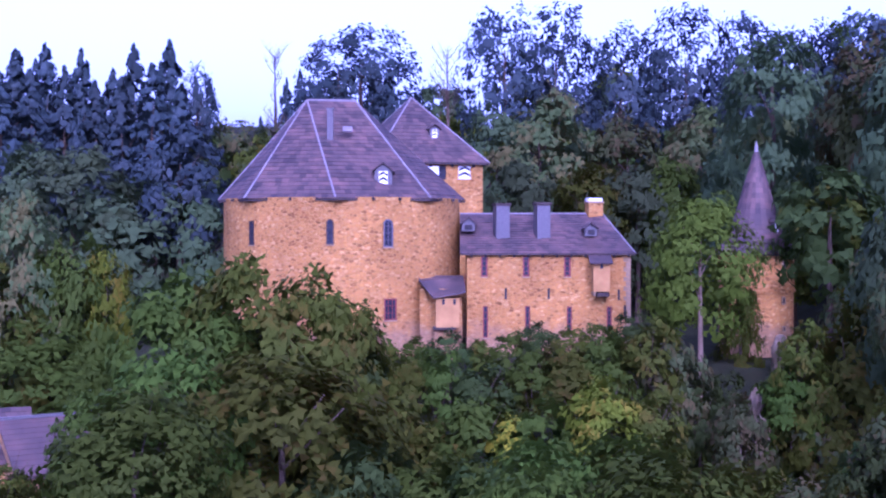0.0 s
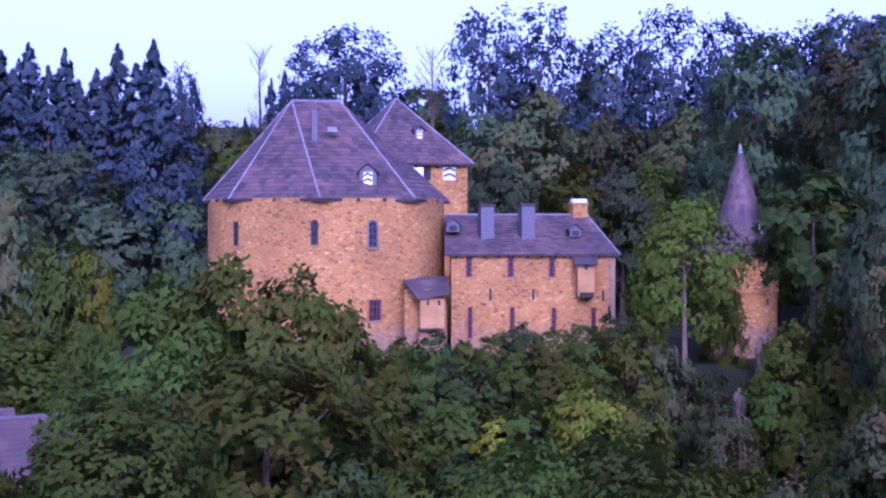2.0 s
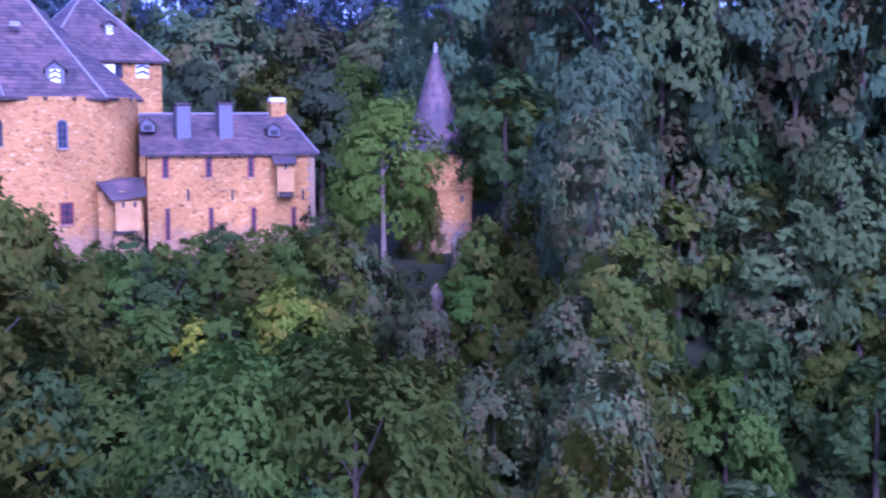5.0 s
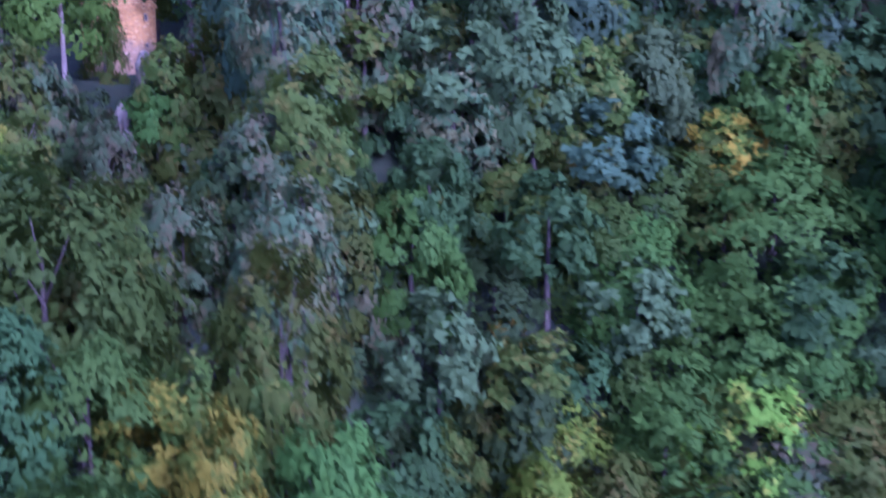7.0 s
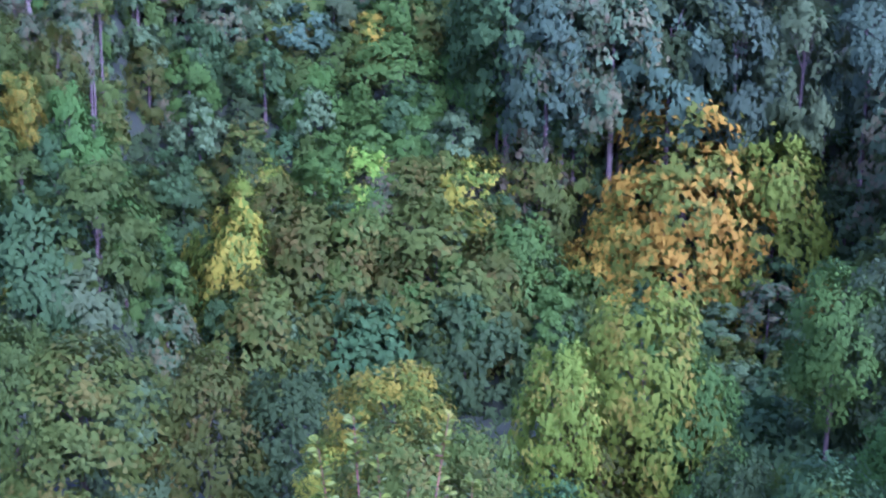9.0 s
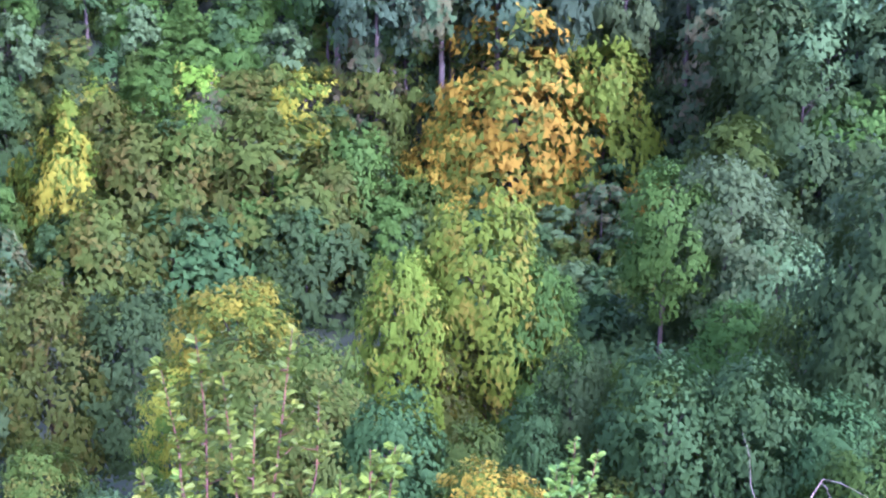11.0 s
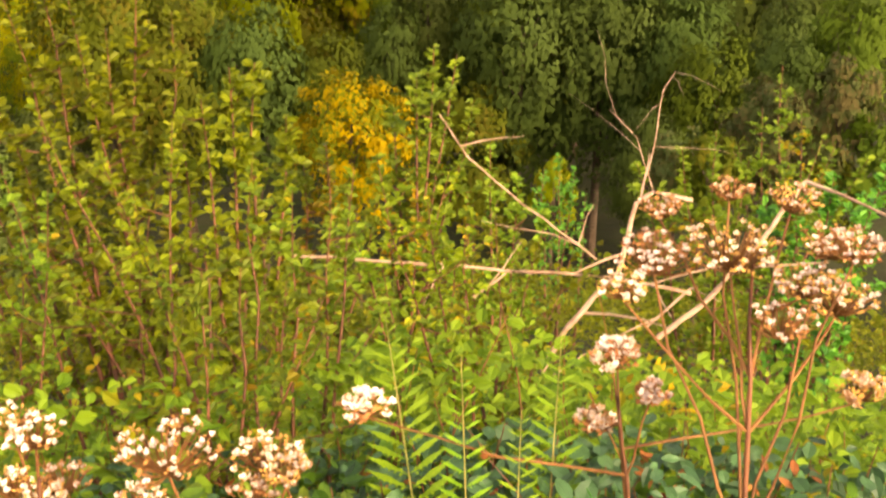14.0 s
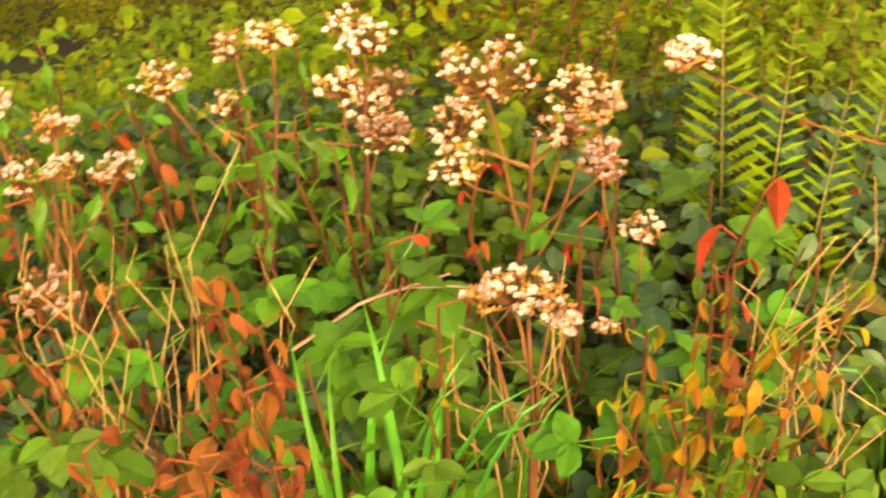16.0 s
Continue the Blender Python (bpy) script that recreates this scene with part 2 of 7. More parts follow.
def bm_mesh(name, bm, material, smooth=False):
    bmesh.ops.recalc_face_normals(bm, faces=bm.faces)
    me = bpy.data.meshes.new(name)
    bm.to_mesh(me)
    bm.free()
    me.materials.append(material)
    if smooth:
        me.polygons.foreach_set("use_smooth", [True] * len(me.polygons))
    return me


def part(name, data, parent, label="", m=None, material=None):
    """One mesh object under a thing or a part; data: a mesh, or a bmesh with its material."""
    if isinstance(data, bmesh.types.BMesh):
        data = bm_mesh(name, data, material)
    ob = new(name, data)
    ob.parent = parent
    if m is not None:
        ob.matrix_basis = m
    return tagged(ob, label)


def thing(name, label, category, group="", m=None, kind=""):
    ob = new(name)
    ob.empty_display_size = 0.2
    if m is not None:
        ob.matrix_basis = m
    return tagged(ob, label, category, group, kind)


def box(bm, x0, x1, y0, y1, z0, z1, bevel=0.0, m=None):
    r = bmesh.ops.create_cube(bm, size=1)
    mm = Matrix.LocRotScale(((x0 + x1) / 2, (y0 + y1) / 2, (z0 + z1) / 2), None, (x1 - x0, y1 - y0, z1 - z0))
    bmesh.ops.transform(bm, matrix=(m or Matrix()) @ mm, verts=r["verts"])
    if bevel:
        es = list({e for v in r["verts"] for e in v.link_edges})
        bmesh.ops.bevel(bm, geom=es, offset=bevel, segments=1, affect="EDGES")
    return bm


def boxm(*a, **k):
    return box(bmesh.new(), *a, **k)


def tube(verts, faces, pts, radii, sides=6):
    """A tapered tube along points, added to plain lists."""
    base = len(verts)
    pts = [Vector(p) for p in pts]
    for i, p in enumerate(pts):
        d = (pts[min(i + 1, len(pts) - 1)] - pts[max(i - 1, 0)]).normalized()
        a = d.orthogonal().normalized() if abs(d.z) < 0.9 else Vector((1, 0, 0)).cross(d).normalized()
        b = d.cross(a)
        for k in range(sides):
            an = 2 * math.pi * k / sides
            verts.append(p + (a * math.cos(an) + b * math.sin(an)) * radii[i])
    for i in range(len(pts) - 1):
        for k in range(sides):
            k2 = (k + 1) % sides
            faces.append((base + i * sides + k, base + i * sides + k2, base + (i + 1) * sides + k2, base + (i + 1) * sides + k))
    faces.append(tuple(base + (len(pts) - 1) * sides + k for k in range(sides)))


def sstep(a, b, x):
    t = min(1.0, max(0.0, (x - a) / (b - a)))
    return t * t * (3 - 2 * t)


# ---------- ground ----------
PROFILE_R = (0, 1.5, 1.9, 2.6, 4.0, 6.2, 10, 18, 30, 62, 75, 92, 108, 125, 160, 210, 300, 1500)
PROFILE_Z = (0, -0.08, -0.3, -0.95, -2.0, -3.3, -5.8, -12, -20, -26, -25, -19, -10, -2, 7, 15, 18, 40)

GORGE_R = PROFILE_R[:9] + (62, 96, 106, 119, 130, 150, 180, 230, 300, 1500)
GORGE_Z = PROFILE_Z[:9] + (-29, -33, -29, -7, 3, 9, 14, 18, 22, 40)


def ground_z(x, y):
    r = math.hypot(x, y)
    z = float(np.interp(r, PROFILE_R, PROFILE_Z))
    # beside the castle spur the valley reaches deeper and its far side is steeper
    az = math.degrees(math.atan2(x, y))
    gorge = sstep(6.5, 11, az) * (1 - sstep(40, 50, az))
    z += (float(np.interp(r, GORGE_R, GORGE_Z)) - z) * gorge
    # castle spur: a level shelf with a steep front
    shelf = sstep(-18, -13, x) * (1 - sstep(17.0, 22, x)) * sstep(108, 115.0, y) * (1 - sstep(134, 150, y))
    z = z * (1 - shelf) + CASTLE_Z * shelf
    if r > 8:
        z += 0.9 * noise.noise((x * 0.07, y * 0.07, 3.1)) * min(1, (r - 8) / 20) * (1 - shelf)
    z += 0.10 * noise.noise((x * 0.9, y * 0.9, 7.7)) * min(1, r / 3) * (1 - shelf)
    return z


CASTLE_Z = -1.3


def build_ground():
    rs = [0.0] + [0.5 * 1.035 ** i for i in range(235)]
    n = 288
    verts, faces = [(0, 0, ground_z(0, 0))], []
    for r in rs[1:]:
        for k in range(n):
            a = 2 * math.pi * k / n
            x, y = r * math.sin(a), r * math.cos(a)
            verts.append((x, y, ground_z(x, y)))
    for k in range(n):
        faces.append((0, 1 + k, 1 + (k + 1) % n))
    for i in range(len(rs) - 2):
        for k in range(n):
            k2 = (k + 1) % n
            a = 1 + i * n
            faces.append((a + k, a + n + k, a + n + k2, a + k2))
    ob = new("ground", mesh_of("ground", verts, faces, EARTH, True))
    tagged(ob, "steep wooded valley floor of dark leaf litter and moss", "ground", "", "structure")


build_ground()


# ---------- castle ----------
def prism(pts, z0, z1):
    """An upright prism over a plan polygon."""
    bm = bmesh.new()
    lo = [bm.verts.new((x, y, z0)) for x, y in pts]
    hi = [bm.verts.new((x, y, z1)) for x, y in pts]
    for i in range(len(pts)):
        j = (i + 1) % len(pts)
        bm.faces.new((lo[i], lo[j], hi[j], hi[i]))
    bm.faces.new(hi)
    bm.faces.new(lo[::-1])
    return bm


def slates_on(quad, course=0.24, width=0.30, lift=0.012, seed=1):
    """Overlapping slate courses laid over a roof face a-b (eave) to c-d (top): thin plates, each an island."""
    rnd = random.Random(seed)
    a, b, c, d = (Vector(q) for q in quad)
    nrm = (b - a).cross(d - a)
    if nrm.length < 1e-6:
        nrm = (b - a).cross(c - a)
    nrm.normalize()
    if nrm.z < 0:
        nrm = -nrm
    rise = ((c + d) / 2 - (a + b) / 2).length
    rowsn = max(2, int(rise / course))
    verts, faces = [], []
    for i in range(rowsn):
        t0, t1 = i / rowsn, min(1, (i + 1.15) / rowsn)
        l0, r0, l1, r1 = a.lerp(d, t0), b.lerp(c, t0), a.lerp(d, t1), b.lerp(c, t1)
        w = (r0 - l0).length
        k = max(1, int(w / width))
        off = 0.5 if i % 2 else 0.0
        cuts = [0] + [min(1, (j + off + rnd.uniform(-0.08, 0.08)) / k) for j in range(1, k)] + [1]
        for u0, u1 in zip(cuts, cuts[1:]):
            if u1 - u0 < 1e-4:
                continue
            h = lift * rnd.uniform(0.7, 1.5)
            g = 0.004 / max(w, 0.05)
            p = [l0.lerp(r0, u0 + g) + nrm * (h + 0.012), l0.lerp(r0, u1 - g) + nrm * (h + 0.012),
                 l1.lerp(r1, u1 - g) + nrm * 0.004, l1.lerp(r1, u0 + g) + nrm * 0.004,
                 l0.lerp(r0, u0 + g), l0.lerp(r0, u1 - g)]
            s = len(verts)
            verts += p
            faces += [(s, s + 1, s + 2, s + 3), (s + 4, s + 5, s + 1, s)]
    return verts, faces


def slate_part(name, quads, parent, label="", seed=1, course=0.24):
    verts, faces = [], []
    for i, q in enumerate(quads):
        v, f = slates_on(q, course=course, seed=seed + i)
        o = len(verts)
        verts += v
        faces += [tuple(k + o for k in t) for t in f]
    ob = part(name, mesh_of(name, verts, faces, SLATE), parent, label)
    return tagged(ob, kind="stuff")


def ridge_strip(name, pts, parent, r=0.07):
    v, f = [], []
    tube(v, f, pts, [r] * len(pts), 6)
    return part(name, mesh_of(name, v, f, LEAD), parent, "pale lead capping strip")


def window(parent, m, w, h, arch=False, bars=(1, 2), frame_mat=None, surround=True, name="window", depth=0.16):
    """A window set in a wall whose outer face is the local plane y = 0 (outside is -y); origin at the sill's middle."""
    fm = frame_mat or RED_WOOD
    reveal = bmesh.new()
    top = []
    if arch:
        top = [(w / 2 * math.cos(a), h - w / 2 + w / 2 * math.sin(a)) for a in [math.pi * i / 8 for i in range(9)]]
    else:
        top = [(w / 2, h), (-w / 2, h)]
    outline = [(-w / 2, 0), (w / 2, 0)] + top
    # dark glass pane behind the frame
    vs = [reveal.verts.new((x, -0.012, z)) for x, z in outline]
    reveal.faces.new(vs)
    r = bmesh.ops.extrude_face_region(reveal, geom=reveal.faces[:])
    bmesh.ops.translate(reveal, vec=(0, 0.03, 0), verts=[v for v in r["geom"] if isinstance(v, bmesh.types.BMVert)])
    win = part(name, bm_mesh("pane", reveal, GLASS), parent, "dark leaded window pane in a stone opening", m)
    # frame ring
    bm = bmesh.new()
    t = min(0.06, w * 0.22)
    cx, cz = 0, h / 2
    inn = [(x * (1 - 2 * t / w), cz + (z - cz) * (1 - 2 * t / h)) for x, z in outline]
    for y in (-0.035,):
        o1 = [bm.verts.new((x, y, z)) for x, z in outline]
        i1 = [bm.verts.new((x, y, z)) for x, z in inn]
        o2 = [bm.verts.new((x, 0.0, z)) for x, z in outline]
        i2 = [bm.verts.new((x, 0.0, z)) for x, z in inn]
        k = len(outline)
        for i in range(k):
            j = (i + 1) % k
            bm.faces.new((o1[i], o1[j], i1[j], i1[i]))
            bm.faces.new((i1[i], i1[j], i2[j], i2[i]))
            bm.faces.new((o1[i], o2[i], o2[j], o1[j]))
    part("window_frame", bm_mesh("window_frame", bm, fm), win)
    bw = 0.022
    for i in range(1, bars[0] + 1):
        x = -w / 2 + w * i / (bars[0] + 1)
        part("glazing_bar", bm_mesh("glazing_bar", boxm(x - bw / 2, x + bw / 2, -0.030, -0.014, t, h - t), fm), win)
    for i in range(1, bars[1] + 1):
        z = h * i / (bars[1] + 1)
        part("glazing_bar", bm_mesh("glazing_bar", boxm(-w / 2 + t, w / 2 - t, -0.028, -0.014, z - bw / 2, z + bw / 2), fm), win)
    if surround:
        part("window_sill", bm_mesh("window_sill", boxm(-w / 2 - 0.03, w / 2 + 0.03, -0.07, 0.05, -0.05, -0.005, 0.01), QUOIN), win, "grey cut-stone sill")
        s = 0.035
        for sx in (-1, 1):
            x0, x1 = sorted((sx * (w / 2 + 0.004), sx * (w / 2 + s)))
            part("jamb", bm_mesh("jamb", boxm(x0, x1, -0.05, 0.05, 0, h - (w / 2 if arch else 0), 0.01), STONE), win)
        if arch:
            v, f = [], []
            tube(v, f, [((w / 2 + s / 2) * math.cos(a), -0.0, h - w / 2 + (w / 2 + s / 2) * math.sin(a)) for a in [math.pi * i / 8 for i in range(9)]], [s / 2] * 9, 6)
            part("lintel", mesh_of("lintel", v, f, STONE), win)
        else:
            part("lintel", bm_mesh("lintel", boxm(-w / 2 - s, w / 2 + s, -0.05, 0.05, h + 0.004, h + 0.045, 0.01), STONE), win)
    return win


def chevron_shutter(parent, m, w, h):
    """A hatch painted with white and black chevrons; outside is -y."""
    sh = part("shutter", bm_mesh("shutter", boxm(-w / 2, w / 2, -0.03, 0, 0, h, 0.004), WHITE_PAINT), parent, "shutter painted in white and black chevrons", m)
    for k in range(2):
        z = h * (0.18 + 0.42 * k)
        bm = bmesh.new()
        th = h * 0.2
        pts = [(-w / 2 + 0.01, z), (0, z + h * 0.2), (w / 2 - 0.01, z), (w / 2 - 0.01, z + th), (0, z + h * 0.2 + th), (-w / 2 + 0.01, z + th)]
        vs = [bm.verts.new((x, -0.034, zz)) for x, zz in pts]
        bm.faces.new((vs[0], vs[1], vs[4], vs[5]))
        bm.faces.new((vs[1], vs[2], vs[3], vs[4]))
        part("chevron", bm_mesh("chevron", bm, BLACK_PAINT), sh, "black painted chevron")
    return sh


def dormer(parent, m, w, h, d, chev=True):
    """A small slate dormer; front faces -y, origin at the front's foot; d: how deep it runs back."""
    body = part("dormer", bm_mesh("dormer", boxm(-w / 2, w / 2, 0, d, 0, h), SLATE_CLAD), parent, "little slate-hung dormer", m)
    bm = bmesh.new()
    o = 0.09
    pr = h + w * 0.42
    prof = [(-w / 2 - o, h - 0.05), (0, pr), (w / 2 + o, h - 0.05), (w / 2 + o, h + 0.0), (0, pr + 0.06), (-w / 2 - o, h + 0.0)]
    a = [bm.verts.new((x, -0.13, z)) for x, z in prof]
    b = [bm.verts.new((x, d, z)) for x, z in prof]
    for i in range(6):
        j = (i + 1) % 6
        bm.faces.new((a[i], a[j], b[j], b[i]))
    bm.faces.new((a[0], a[1], a[4], a[5]))
    bm.faces.new((a[1], a[2], a[3], a[4]))
    part("dormer_roof", bm_mesh("dormer_roof", bm, SLATE), body)
    bm = bmesh.new()
    g = [bm.verts.new((x, -0.004, z)) for x, z in ((-w / 2, h), (w / 2, h), (0, pr - 0.02))]
    bm.faces.new(g)
    part("gable", bm_mesh("gable", bm, SLATE_CLAD), body)
    if chev:
        chevron_shutter(body, pose(0, -0.012, h * 0.08), w * 0.52, h * 0.85)
    else:
        # solid dark panel stands for the shade inside the opening
        part("opening", bm_mesh("opening", boxm(-w * 0.3, w * 0.3, -0.02, 0.02, h * 0.15, h * 0.8), GLASS), body, "dark panel in place of a shaded unglazed opening")
        for zz in (0.35, 0.6):
            part("louvre", bm_mesh("louvre", boxm(-w * 0.3, w * 0.3, -0.04, -0.022, h * zz, h * zz + 0.03), WOOD), body)
    return body


def bracket_row(parent, pts, down=0.12):
    """Rafter ends under an eave: little dark blocks."""
    me = bm_mesh("rafter_end", boxm(-0.05, 0.05, -0.07, 0.07, -down, 0, 0.008), WOOD)
    for x, y, z, a in pts:
        part("rafter_end", me, parent, "", pose(x, y, z, 0, 0, a))


def great_tower():
    """Broad round tower with a high eight-sided slate roof on a short ridge."""
    cx, cy, R, ze, zb = -4.519, 121.0, 5.22, 5.303, -4.0
    t = thing("great_tower", "broad round tower of orange-brown stone with faceted slate roof", "tower", m=pose(cx, cy, 0))
    n = 48
    ring = [(R * math.sin(2 * math.pi * k / n), -R * math.cos(2 * math.pi * k / n)) for k in range(n)]
    bm = bmesh.new()
    levels = [zb, 0.0, 2.0, ze]
    rr = [1.03, 1.012, 1.004, 1.0]
    loops = [[bm.verts.new((x * s, y * s, z)) for x, y in ring] for z, s in zip(levels, rr)]
    for a, b in zip(loops, loops[1:]):
        for i in range(n):
            j = (i + 1) % n
            bm.faces.new((a[i], a[j], b[j], b[i]))
    bm.faces.new(loops[-1])
    part("wall", bm_mesh("wall", bm, STONE), t)
    # roof
    Re = 5.50
    angs = [radians(a) for a in (2, 47, 92, 137, 182, 227, 272, 317)]
    ea = [Vector((Re * math.sin(a), -Re * math.cos(a), ze - 0.05)) for a in angs]
    zr = 9.754
    r0, r1 = Vector((-6.110 - cx, 0.3, zr)), Vector((-3.913 - cx, -0.1, zr - 0.08))
    quads = []
    solid_v, solid_f = [e.copy() for e in ea] + [r0.copy(), r1.copy()], []
    # the sides fan to the two ridge ends; two long sides run along the ridge
    for i in range(8):
        j = (i + 1) % 8
        a, b = ea[i], ea[j]
        if i in (0, 1, 2):
            ti, tj = 9, 9
        elif i == 3:
            ti, tj = 9, 8
        else:
            ti, tj = 8, 8
        quads.append((a, b, solid_v[tj], solid_v[ti]))
        solid_f.append((i, j, tj) if ti == tj else (i, j, tj, ti))
    # the face between the vertex at 2 degrees and the ridge
    quads[0] = (ea[0], ea[1], r1, r0)
    steps = 10
    base = len(solid_v)
    for i in range(steps + 1):
        for j in range(steps + 1):
            solid_v.append(ea[0].lerp(r0, i / steps).lerp(ea[1].lerp(r1, i / steps), j / steps) - Vector((0, 0, 0.015)))
    solid_f.pop(0)
    for i in range(steps):
        for j in range(steps):
            k = base + i * (steps + 1) + j
            solid_f.append((k, k + 1, k + steps + 2, k + steps + 1))
    roof = part("roof", mesh_of("roof", solid_v, solid_f, SLATE), t, "weathered purple-grey slate roof")
    slate_part("slate", quads, roof, "", 11, 0.26)
    for i in (0, 1, 6, 7):
        top = r1 if i == 1 else r0
        ridge_strip("hip_capping", [ea[i] + Vector((0, 0, 0.03)), ea[i].lerp(top, 0.5) + Vector((0, 0, 0.0)), top], roof, 0.045)
    ridge_strip("ridge_capping", [r0, r1], roof, 0.06)
    soff = []
    for k in range(16):
        a = radians(-95 + k * 190 / 15)
        soff.append((5.27 * math.sin(a), -5.27 * math.cos(a), ze - 0.02, -math.degrees(a)))
    bracket_row(roof, soff)
    bm = bmesh.new()
    vs = [bm.verts.new(e + Vector((0, 0, -0.10))) for e in ea]
    v2 = [bm.verts.new(e + Vector((0, 0, -0.02))) for e in ea]
    for i in range(8):
        j = (i + 1) % 8
        bm.faces.new((vs[i], vs[j], v2[j], v2[i]))
    bm.faces.new(vs)
    part("eaves_board", bm_mesh("eaves_board", bm, WOOD), roof, "dark timber eaves board")

    def on_wall(px_x, z, w, h, **k):
        a = math.asin(max(-0.99, min(0.99, px_x / R)))
        out = 1.003 if z > 2 else 1.013
        return window(t, pose(R * math.sin(a) * out, -R * math.cos(a) * out, z, 0, 0, math.degrees(a)), w, h, **k)

    on_wall(-2.246 - cx, 3.248, 0.44, 4.399 - 3.248, arch=True, bars=(1, 3), frame_mat=SLATE_CLAD)
    on_wall(-4.576 - cx, 3.365, 0.30, 4.399 - 3.365, arch=True, bars=(0, 2), frame_mat=WOOD)
    on_wall(-7.931 - cx, 3.328, 0.32, 4.333 - 3.328, bars=(0, 2), frame_mat=WOOD)
    on_wall(-2.188 - cx, 0.236, 0.56, 1.131 - 0.236, bars=(2, 2))
    # small hole in the wall, its dark inside stood for by a pane
    on_wall(-2.082 - cx, -1.248, 0.22, 0.22, bars=(0, 0), surround=False)
    # roof dormer, flue and skylight
    dormer(t, pose(-2.482 - cx, 117.20 - cy, 5.814), 0.72, 0.62, 1.6)
    bm = boxm(-0.13, 0.13, -0.13, 0.13, 0, 1.35, 0.015)
    box(bm, -0.17, 0.17, -0.17, 0.17, 1.35, 1.41, 0.01)
    part("flue", bm_mesh("flue", bm, SLATE_CLAD), t, "thin slate-grey flue", pose(-4.860 - cx, 119.0 - cy, 7.790))
    part("roof_light", bm_mesh("roof_light", boxm(-0.2, 0.2, -0.14, 0.14, -0.03, 0.05, 0.01), LEAD), t, "small roof light in a lead frame", pose(-4.104 - cx, 118.9 - cy, 8.269, 48))


great_tower()


def keep():
    """Square keep behind the round tower, turned on its corner, with a pyramid roof."""
    cx, cy = -1.677, 128.0
    t = thing("square_keep", "square stone keep with a pyramid slate roof and painted shutters", "tower", m=pose(cx, cy, 0, 0, 0, 21.5))
    h, zb, ze, za = 2.72, -4.0, 7.153, 10.508
    part("wall", bm_mesh("wall", boxm(-h, h, -h, h, zb, ze), STONE), t)
    e = h + 0.27
    c = [Vector((-e, -e, ze)), Vector((e, -e, ze)), Vector((e, e, ze)), Vector((-e, e, ze))]
    top = Vector((0, 0, za))
    roof = part("roof", mesh_of("roof", c + [top], [(0, 1, 4), (1, 2, 4), (2, 3, 4), (3, 0, 4), (3, 2, 1, 0)], SLATE), t, "grey-violet pyramid roof of slates")
    slate_part("slate", [(c[i], c[(i + 1) % 4], top, top) for i in range(4)], roof, "", 31)
    for i in range(4):
        ridge_strip("hip_capping", [c[i], top], roof, 0.045)
    part("eaves_board", bm_mesh("eaves_board", boxm(-e, e, -e, e, ze - 0.08, ze - 0.005), WOOD), roof)
    bracket_row(roof, [(x, -h - 0.1, ze - 0.08, 0) for x in (-2.2, -1.1, 0.0, 1.1, 2.2)])
    dormer(t, pose(0.55, -1.85, ze + 1.22), 0.5, 0.46, 1.2)
    window(t, pose(0.55, -h - 0.003, ze - 0.80), 0.50, 0.68, bars=(0, 1), surround=False, frame_mat=WOOD)
    part("shutter", bm_mesh("shutter", boxm(-0.28, 0.28, -0.04, 0, 0, 0.66, 0.005), WHITE_PAINT), t, "plain white-painted shutter", pose(0.12, -h - 0.05, ze - 0.82))
    chevron_shutter(t, pose(1.75, -h - 0.02, ze - 0.78), 0.62, 0.64)
    for z in (1.2, 3.2):
        window(t, pose(1.9, -h - 0.003, z), 0.3, 0.6, bars=(0, 1))


keep()


